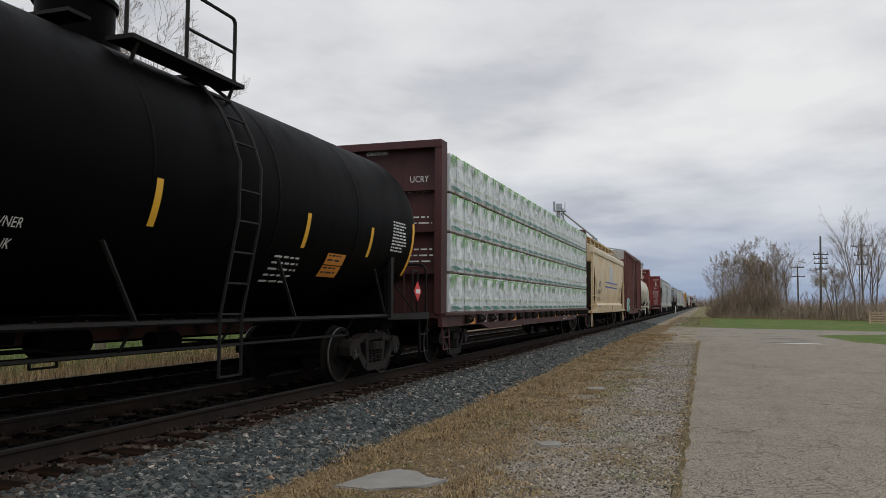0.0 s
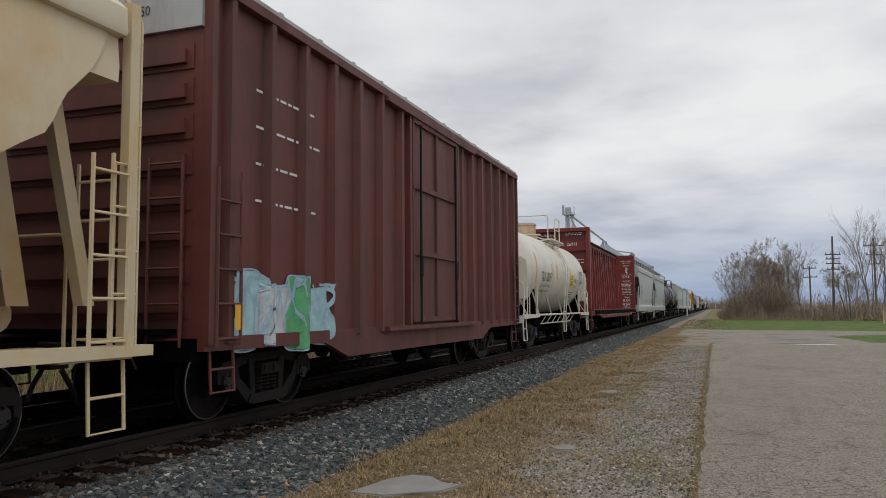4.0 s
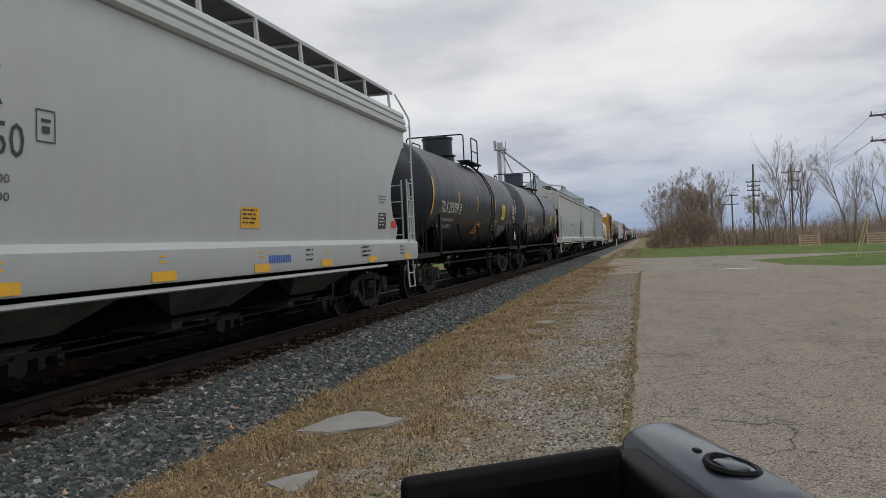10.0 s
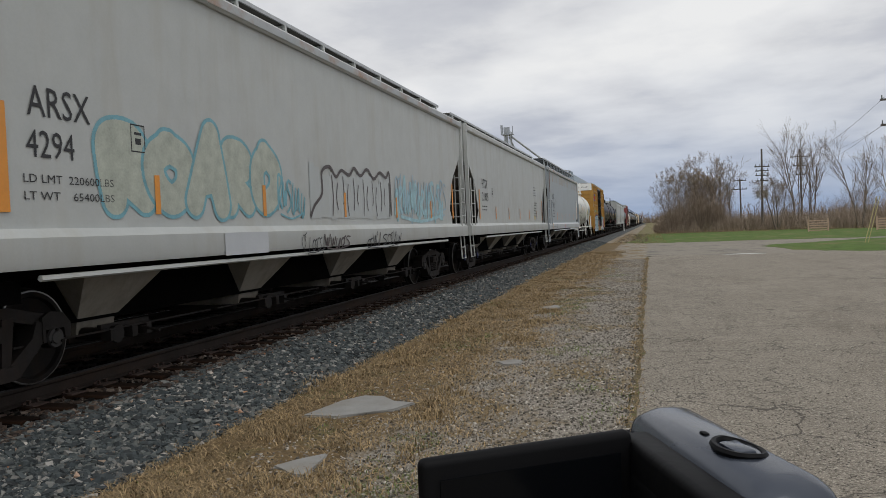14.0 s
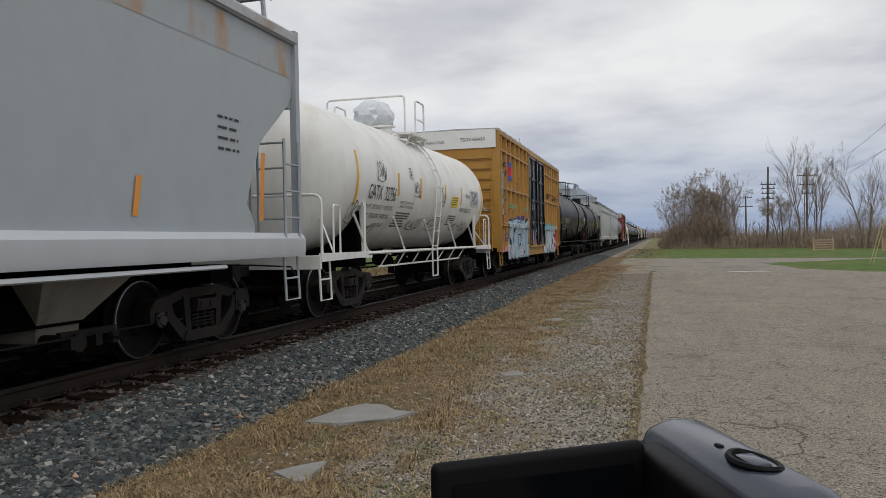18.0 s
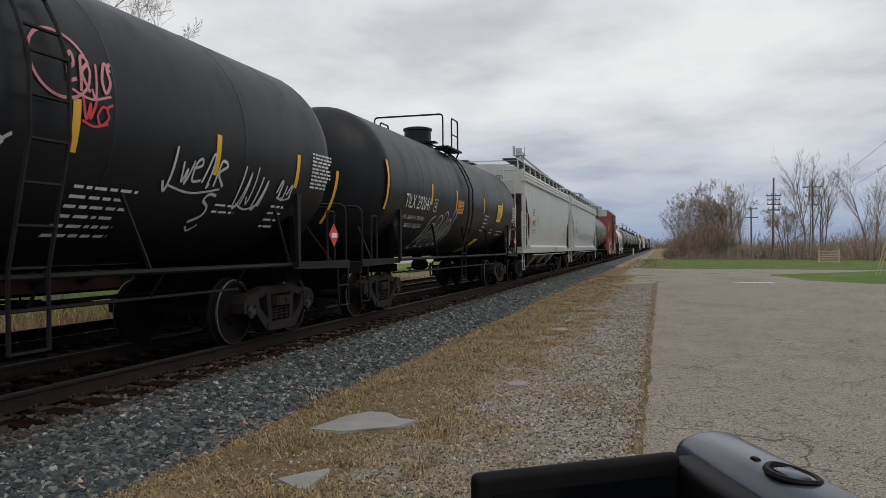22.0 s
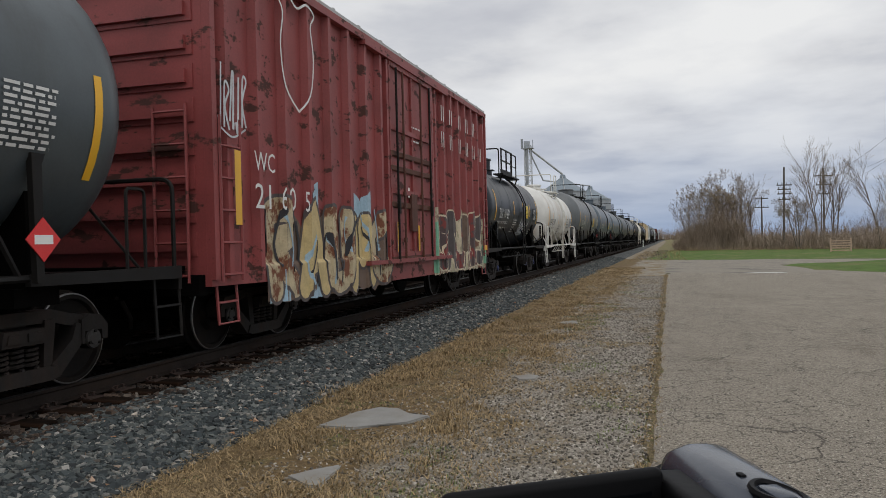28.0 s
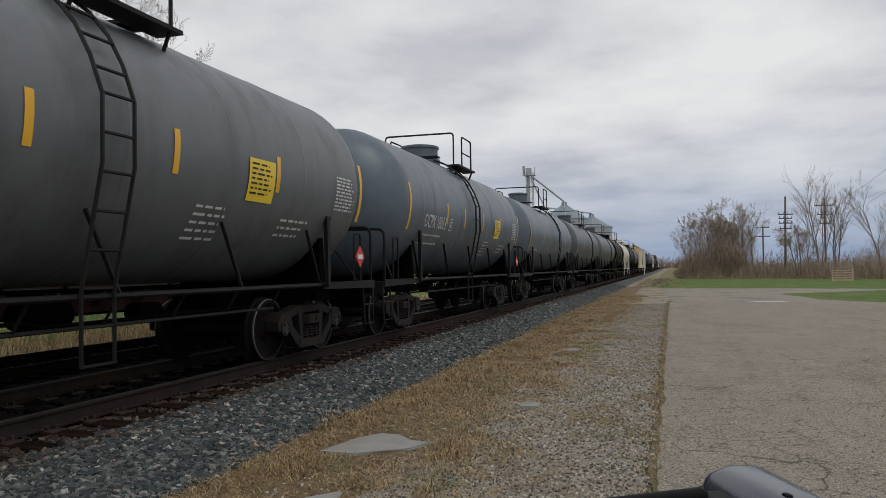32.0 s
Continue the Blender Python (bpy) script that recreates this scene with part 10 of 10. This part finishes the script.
bare_tree("tall bare tree with upright limbs", 25.6, 108, 13.4, 13, 0.36, stems=4, twig_r=0.011, levels=3, fork=0.17, buds=0.6, trunk_r=0.16)
bare_tree("bare tree beside the field", 21.9, 92, 6.6, 14, 0.6, stems=3, twig_r=0.011, levels=3, fork=0.3)
bare_tree("bare tree beside the field", 29.4, 106, 12.0, 16, 0.40, stems=3, twig_r=0.011, levels=3, fork=0.18, buds=0.4)
bare_tree("bare tree beside the field", 31.6, 98, 9.6, 20, 0.44, stems=4, twig_r=0.012, levels=3, fork=0.26, buds=0.5)
bare_tree("bare tree beside the field", 34.0, 100, 10.5, 17, 0.40, stems=3, twig_r=0.011, levels=3, fork=0.2, buds=0.4)
bare_tree("bare tree with fine upswept twigs beyond the siding", -19.3, 20.9, 13.2, 18, 0.50, stems=3, twig_r=0.007, levels=5, fork=0.20, trunk_r=0.16)
bare_tree("bare tree with fine upswept twigs beyond the siding", -21.2, 21.2, 13.6, 19, 0.50, stems=3, twig_r=0.007, levels=5, fork=0.22)


def thicket(name, label, mat, x0, x1, yfun, n, height, seed, width=0.010, depth=10, per=60, spread=0.42):
    """Leafless bushes standing close: each a dome of many thin forking twigs, in one mesh."""
    rng = np.random.RandomState(seed)
    cx = x0 + (x1 - x0) * rng.rand(n)
    cy = np.array([yfun(x) for x in cx]) + depth * rng.rand(n)
    ch = height * (0.55 + 0.55 * rng.rand(n)) * np.array([0.85 + 0.5 * noise.noise((x * 0.22, 3, seed)) for x in cx])
    c = np.repeat(np.stack([cx, cy, np.zeros(n)], 1), per, 0)
    h = np.repeat(ch, per)
    m = n * per
    a, tilt = rng.rand(m) * 6.283, np.abs(rng.normal(0, spread, m))
    d = np.stack([np.cos(a) * np.sin(tilt), np.sin(a) * np.sin(tilt), np.cos(tilt)], 1)
    s0 = np.where(np.arange(m) % 5 == 0, 0.0, 0.15 + 0.65 * rng.rand(m))
    p = c + d * (h * s0)[:, None]
    e = d * 0.7 + rng.normal(0, 0.75, (m, 3)) * (s0 > 0)[:, None] + np.array([0, 0, 0.12])
    e /= np.linalg.norm(e, axis=1)[:, None]
    q = p + e * (h * np.where(s0 > 0, 0.10 + 0.20 * rng.rand(m), 0.6))[:, None]
    w = np.stack([np.cos(a + 1.57), np.sin(a + 1.57) * 0.3, np.zeros(m)], 1) * (width * np.where(s0 > 0, 0.8, 1.8))[:, None]
    vs = np.stack([p - w, p + w, q], 1).reshape(-1, 3)
    fs = np.arange(3 * m).reshape(-1, 3)
    return tagged(new(name, raw(name, vs.tolist(), fs.tolist(), mat)), label, "brush", kind="stuff")


def front(x):
    return float(np.interp(x, [-1, 2, 8, 16, 24, 40, 80], [128, 107, 104, 100, 88, 84, 80]))


thicket("brush_thicket", "dense leafless brush along the field edge", M_BRUSH, 0.6, 62, front, 1700, 3.0, 41, 0.013, 13, 80, 0.75)
thicket("brush_thicket", "taller leafless brush at the back of the thicket", M_BRUSH, 2.0, 90, lambda x: front(x) + 11, 800, 3.9, 42, 0.018, 14, 70, 0.8)
thicket("brush_thicket", "tall twiggy brush round the tree trunks", M_BRUSH, 2.4, 9.6, lambda x: 108.5, 230, 7.6, 51, 0.013, 7, 180, 0.5)
thicket("brush_thicket", "tall twiggy brush round the tree trunks", M_BRUSH, 17, 46, lambda x: 107, 220, 5.0, 52, 0.012, 9, 90, 0.4)
thicket("brush_thicket", "high twiggy growth beside the field", M_BRUSH, 22, 62, lambda x: 97, 330, 6.4, 53, 0.013, 12, 120, 0.55)
thicket("dry_reeds", "pale dry grass before the thicket", M_REED, 0.6, 60, lambda x: front(x) - 2.2, 1500, 0.75, 43, 0.012, 3, 14, 0.35)
thicket("far_wood", "far leafless woodland edge", M_BRUSH, 3, 260, lambda x: 190 + 0.25 * x, 500, 6.4, 44, 0.09, 40, 40)
thicket("far_wood", "far leafless woodland beyond the tracks", M_BRUSH, -420, -70, lambda x: 330, 500, 11.0, 45, 0.15, 40, 40)
thicket("far_wood", "far tree line at the end of the track", M_BRUSH, -60, 40, lambda x: 700, 200, 14.0, 46, 0.25, 60, 40)

# ---- poles and wires ----
M_POLE = material("weathered_pole", (0.105, 0.092, 0.08), 0.9, vary=0.25, scale=3, grain=30, bump=0.4)
M_GLASS = material("insulator", (0.12, 0.13, 0.12), 0.3, vary=0.1)
M_WIRE = material("wire", (0.03, 0.03, 0.032), 0.6, vary=0.1, bump=0.0)


def pole(label, x, y, height, arms, turn=0.0, lean=0.0, braces=False, boxes=False):
    p = thing("utility_pole", label, "utility pole", "poles along the field", pose(x, y, 0, 0, lean, turn))
    bm = bmesh.new()
    cyl(bm, (0, 0, -0.3), (0, 0, height), 0.17, 0.11, n=10)
    part("pole_shaft", bm, M_POLE, p)
    for z, w in arms:
        bm = bmesh.new()
        box(bm, (0, -0.15, z), (w, 0.10, 0.13))
        if braces:
            tube(bm, [(-w * 0.28, -0.16, z), (0, -0.12, z - 0.7)], 0.03, 5)
            tube(bm, [(w * 0.28, -0.16, z), (0, -0.12, z - 0.7)], 0.03, 5)
        arm = part("crossarm", bm, M_POLE, p)
        for k in range(4):
            bm = bmesh.new()
            xx = -w / 2 + 0.12 + (w - 0.24) * k / 3
            cyl(bm, (xx, -0.15, z + 0.06), (xx, -0.15, z + 0.32), 0.05, 0.035, n=8)
            part("insulator", bm, M_GLASS, arm)
    if boxes:
        bm = bmesh.new()
        for s in (-1, 1):
            cyl(bm, (0.45 * s, 0, height * 0.40), (0.45 * s, 0, height * 0.40 + 0.9), 0.25, n=12)
        box(bm, (0, 0, height * 0.40 + 0.5), (0.7, 0.1, 0.1))
        part("transformer", bm, M_GALV, p)
    return p


pole("weathered pole with stacked crossarms and transformers", 13.9, 106.0, 10.4, [(8.12, 1.8), (7.58, 1.6), (7.0, 1.6), (6.3, 1.4)], lean=1.0, boxes=True)
pole("far pole with two crossarms", 15.2, 142.0, 8.5, [(8.1, 2.0), (6.6, 2.2)])
pole("tall pole with three crossarms among trees", 21.4, 122.0, 11.3, [(10.2, 2.7), (8.9, 2.0), (7.6, 1.4)])
pole("weathered pole with two braced crossarms", 16.6, 57.5, 10.4, [(9.2, 2.9), (7.5, 2.9)], turn=-12, braces=True)
pole("weathered pole with two braced crossarms", 18.5, 8.0, 10.4, [(9.0, 2.9), (7.3, 2.9)], turn=-4, braces=True)


def wire(a, b, sag, r=0.008):
    a, b = Vector(a), Vector(b)
    bm = bmesh.new()
    pts = []
    for k in range(17):
        s = k / 16
        q = a.lerp(b, s)
        q.z -= sag * 4 * s * (1 - s)
        pts.append(q)
    tube(bm, pts, r, 4)
    return tagged(part("overhead_wire", bm, M_WIRE), "thin dark overhead wire between poles", "wire", "overhead wires")


for xo, z in ((-1.3, 9.3), (1.3, 9.3), (-1.3, 7.6)):
    wire((18.5 + xo, 8, z), (16.6 + xo, 57.3, z), 0.9)
    wire((16.6 + xo, 57.3, z), (21.4 + xo * 0.9, 121.8, z + 1.0), 1.0, 0.010)
wire((13.9, 105.8, 8.35), (15.2, 141.8, 8.3), 0.6, 0.011)

# ---- gates, stakes ----
M_PALLET = material("weathered_rails", (0.46, 0.33, 0.24), 0.85, vary=0.2, grain=40, bump=0.3)
M_STAKE = material("yellowed_stake", (0.42, 0.36, 0.16), 0.7, vary=0.15, bump=0.1)


def rail_gate(label, x, y, w, ht, turn):
    g = thing("field_gate", label, "gate", "field gates", pose(x, y, 0, 0, 0, turn))
    for k in range(5):
        bm = bmesh.new()
        box(bm, (0, 0, 0.12 + (ht - 0.2) * k / 4), (w, 0.05, 0.10))
        part("gate_rail", bm, M_PALLET, g)
    for s in (-1, 1):
        bm = bmesh.new()
        box(bm, (s * w / 2, 0, ht / 2), (0.12, 0.10, ht + 0.3))
        part("gate_post", bm, M_PALLET, g)
    return g


rail_gate("low wooden field gate with five rails", 16.3, 84.5, 1.85, 1.15, 4)
rail_gate("low wooden field gate with five rails", 21.6, 80.0, 2.2, 1.15, -6)
st = thing("survey_stakes", "two thin yellowed stakes leaning together", "stake", "", pose(11.7, 48.2, 0))
for dx in (0.0, 0.16):
    bm = bmesh.new()
    cyl(bm, (dx, 0, 0), (dx + 0.75, 0.3, 2.6), 0.022, n=6)
    part("stake", bm, M_STAKE, st)
bm = bmesh.new()
cyl(bm, (-4.9, 150.0, -0.1), (-4.9, 150.0, 1.5), 0.09, n=8)
tagged(part("marker_post", bm, M_WHITEP), "short white marker post beside the far track", "post")

# ---- grain elevator beyond the train ----
M_TIN = material("corrugated_bin_steel", (0.36, 0.38, 0.40), 0.45, 0.5, vary=0.12, scale=0.6, grain=8, bump=0.2)
M_BINROOF = material("bin_roof", (0.20, 0.24, 0.27), 0.5, 0.3, vary=0.12, scale=0.5, grain=6, bump=0.1)


def grain_bin(x, y, r, ht, roof):
    b = thing("grain_bin", "large round corrugated steel grain bin", "grain bin", "grain bins", pose(x, y, 0))
    bm = bmesh.new()
    prof = []
    k = 0
    while k * 0.8 < ht:
        prof += [(k * 0.8, r), (k * 0.8 + 0.4, r + 0.06)]
        k += 1
    lathe(bm, prof + [(ht, r)], "z", 36)
    part("bin_wall", bm, M_TIN, b)
    bm = bmesh.new()
    lathe(bm, [(ht - 0.1, r + 0.25), (ht + roof * 0.9, 0.9), (ht + roof, 0.8), (ht + roof + 0.5, 0.7)], "z", 28)
    part("bin_roof", bm, M_BINROOF, b)
    bm = bmesh.new()
    tube(bm, [(r * 0.2, -r * 0.9, 0), (r * 0.2, -r - 0.1, ht), (0.1, -0.9, ht + roof)], 0.12, 5)
    part("bin_ladder", bm, M_GALV, b)
    return b


grain_bin(-29.0, 220, 6.5, 15.5, 4.5)
grain_bin(-24.5, 252, 6.5, 14.5, 4.0)
grain_bin(-42.0, 236, 6.0, 13.0, 4.0)
tw = thing("elevator_leg", "tall steel bucket elevator tower with head house and spouts", "tower", "", pose(-38.3, 217, 0))
bm = bmesh.new()
for sx in (-1, 1):
    for sy in (-1, 1):
        box(bm, (sx * 0.9, sy * 0.9, 14.5), (0.18, 0.18, 29))
k = 0
while k < 28:
    for a, b in (((-0.9, -0.9), (0.9, -0.9)), ((0.9, -0.9), (0.9, 0.9)), ((0.9, 0.9), (-0.9, 0.9)), ((-0.9, 0.9), (-0.9, -0.9))):
        tube(bm, [(*a, k), (*b, k + 2.4)], 0.06, 4)
        tube(bm, [(*a, k), (*b, k)], 0.06, 4)
    k += 2.4
part("tower_frame", bm, M_GALV, tw)
bm = bmesh.new()
box(bm, (-0.3, 0, 14), (0.6, 0.8, 28))
box(bm, (0, 0, 28.2), (3.2, 2.4, 0.2))
box(bm, (-0.3, 0, 29.3), (1.6, 1.0, 2.0))
cyl(bm, (-1.7, 0, 28.2), (-1.7, 0, 31.0), 0.35, n=8)
cyl(bm, (1.4, 0, 28.2), (1.4, 0, 30.6), 0.12, n=6)
part("elevator_head", bm, M_TIN, tw)
bm = bmesh.new()
tube(bm, [(0.3, 0, 28.2), (9.3, 3, 20.6)], 0.28, 7)
tube(bm, [(0.3, 0, 27.6), (4.0, 1, 19.0), (13.8, 35, 19.2)], 0.22, 7)
part("grain_spout", bm, M_GALV, tw)

# ---- the small video camera on its tripod, close by ----
M_CAMDARK = material("camcorder_black_plastic", (0.003, 0.003, 0.0035), 0.55, vary=0.2, grain=90, bump=0.05, spec=0.12)
M_CAMGREY = material("camcorder_grey_plastic", (0.046, 0.054, 0.070), 0.20, 0.3, vary=0.12, grain=90, bump=0.03)
M_SCREEN = material("dark_lcd_glass", (0.003, 0.0035, 0.0045), 0.15, vary=0.05, bump=0.0, spec=0.15)
CC = Vector((0.004, 0.397, 1.650))       # where the screen's hinge meets the body
cc = thing("camcorder", "small grey and black camcorder with its screen swung out", "camcorder", "", Matrix.Translation(CC))


def rounded_box(c, s, bevel, seg=4, m=None):
    bm = bmesh.new()
    box(bm, (0, 0, 0), s)
    bmesh.ops.bevel(bm, geom=bm.edges[:], offset=bevel, segments=seg, affect='EDGES', profile=0.5)
    for q in bm.verts:
        p = m @ q.co if m is not None else q.co
        q.co = p + Vector(c)
    return bm


BODY_TURN = pose(0, 0, 0, 0, 0, 21.5).to_3x3()
BODY_AT = Vector((0.0395, 0.335, 1.6375)) - CC
SCREEN_TURN = pose(0, 0, 0, 0, 0, 34.4).to_3x3()
SCREEN_AT = SCREEN_TURN @ Vector((-0.051, 0, 0)) + Vector((0.008, 0.3547, 1.6255)) - CC


def on_body(x, y, z):
    return BODY_TURN @ Vector((x, y, z)) + BODY_AT


part("body_shell", rounded_box(on_body(0.007, 0.003, 0.0012), (0.041, 0.136, 0.049), 0.0165, 8, BODY_TURN), M_CAMGREY, cc, sharp=1.2)
part("body_underside", rounded_box(on_body(-0.002, 0.003, -0.012), (0.0445, 0.120, 0.042), 0.008, 4, BODY_TURN), M_CAMDARK, cc, sharp=1.2)
part("side_panel", rounded_box(on_body(-0.0155, -0.012, -0.002), (0.016, 0.108, 0.043), 0.004, 3, BODY_TURN), M_CAMDARK, cc, sharp=1.2)
part("grip_strap", rounded_box(on_body(0.0225, -0.012, -0.016), (0.008, 0.09, 0.026), 0.0035, 3, BODY_TURN), M_CAMDARK, cc, sharp=1.2)
part("screen_shell", rounded_box(SCREEN_AT, (0.102, 0.008, 0.072), 0.0036, 3, SCREEN_TURN), M_CAMDARK, cc, sharp=1.2)
bm = bmesh.new()
box(bm, (0, -0.0046, -0.001), (0.086, 0.001, 0.056))
for q in bm.verts:
    q.co = SCREEN_TURN @ q.co + SCREEN_AT
part("screen_glass", bm, M_SCREEN, cc)
bm = bmesh.new()
cyl(bm, SCREEN_TURN @ Vector((0.053, 0.002, -0.03)) + SCREEN_AT, SCREEN_TURN @ Vector((0.053, 0.002, 0.030)) + SCREEN_AT, 0.0065, n=14)
part("screen_hinge", bm, M_CAMDARK, cc)
bm = bmesh.new()
pts = [on_body(0.006 + 0.0085 * math.cos(2 * math.pi * k / 20), -0.018 + 0.0135 * math.sin(2 * math.pi * k / 20), 0.0262 - 0.0016 * max(0, math.cos(2 * math.pi * k / 20))) for k in range(21)]
tube(bm, pts, 0.0016, 6)
part("zoom_ring", bm, M_CAMDARK, cc)
part("zoom_lever", rounded_box(on_body(0.0055, -0.018, 0.0252), (0.009, 0.016, 0.004), 0.0015, 2, BODY_TURN), M_CAMGREY, cc)
part("mode_button", rounded_box(on_body(0.003, 0.006, 0.0256), (0.003, 0.005, 0.002), 0.0008, 2, BODY_TURN), M_CAMDARK, cc)
bm = bmesh.new()
cyl(bm, on_body(0, 0.060, -0.006), on_body(0, 0.075, -0.006), 0.017, 0.018, n=24)
part("lens_barrel", bm, M_CAMDARK, cc)
tp = thing("tripod", "slim black tripod under the camcorder", "tripod", "", pose(0.04, 0.335, 0))
bm = bmesh.new()
cyl(bm, (0, 0, 0.75), (0, 0, 1.612), 0.014, n=10)
box(bm, (0, 0, 1.605), (0.05, 0.06, 0.014))
part("centre_column", bm, M_CAMDARK, tp)
for k in range(3):
    bm = bmesh.new()
    a = radians(90 + 120 * k)
    tube(bm, [(0.02 * math.cos(a), 0.02 * math.sin(a), 1.15), (0.42 * math.cos(a), 0.42 * math.sin(a), 0.018)], 0.012, 8)
    part("leg", bm, M_CAMDARK, tp)


# ---- what moves ----


def motions():
    times = [2.0 * k for k in range(17)]
    for ob, c, dx, dz in TRAIN:
        turn = degrees_z[ob.name] if ob.name in degrees_z else 0
        walk(ob, [(t, pose(TRACK_X + dx, c - travelled(t), RAIL_Z + dz, 0, 0, turn)) for t in times])
    first = WHEELSETS[0]
    rows = []
    for k in range(321):
        t = k / 10
        rows.append((t, pose(0, 0, WHEEL_R, math.degrees(travelled(t) / WHEEL_R) % 360, 0, 0)))
    walk(first, rows)
    for w in WHEELSETS[1:]:
        w.rotation_mode = "QUATERNION"
        ad = w.animation_data_create()
        ad.action = first.animation_data.action
        ad.action_slot = first.animation_data.action_slot


degrees_z = {}
motions()
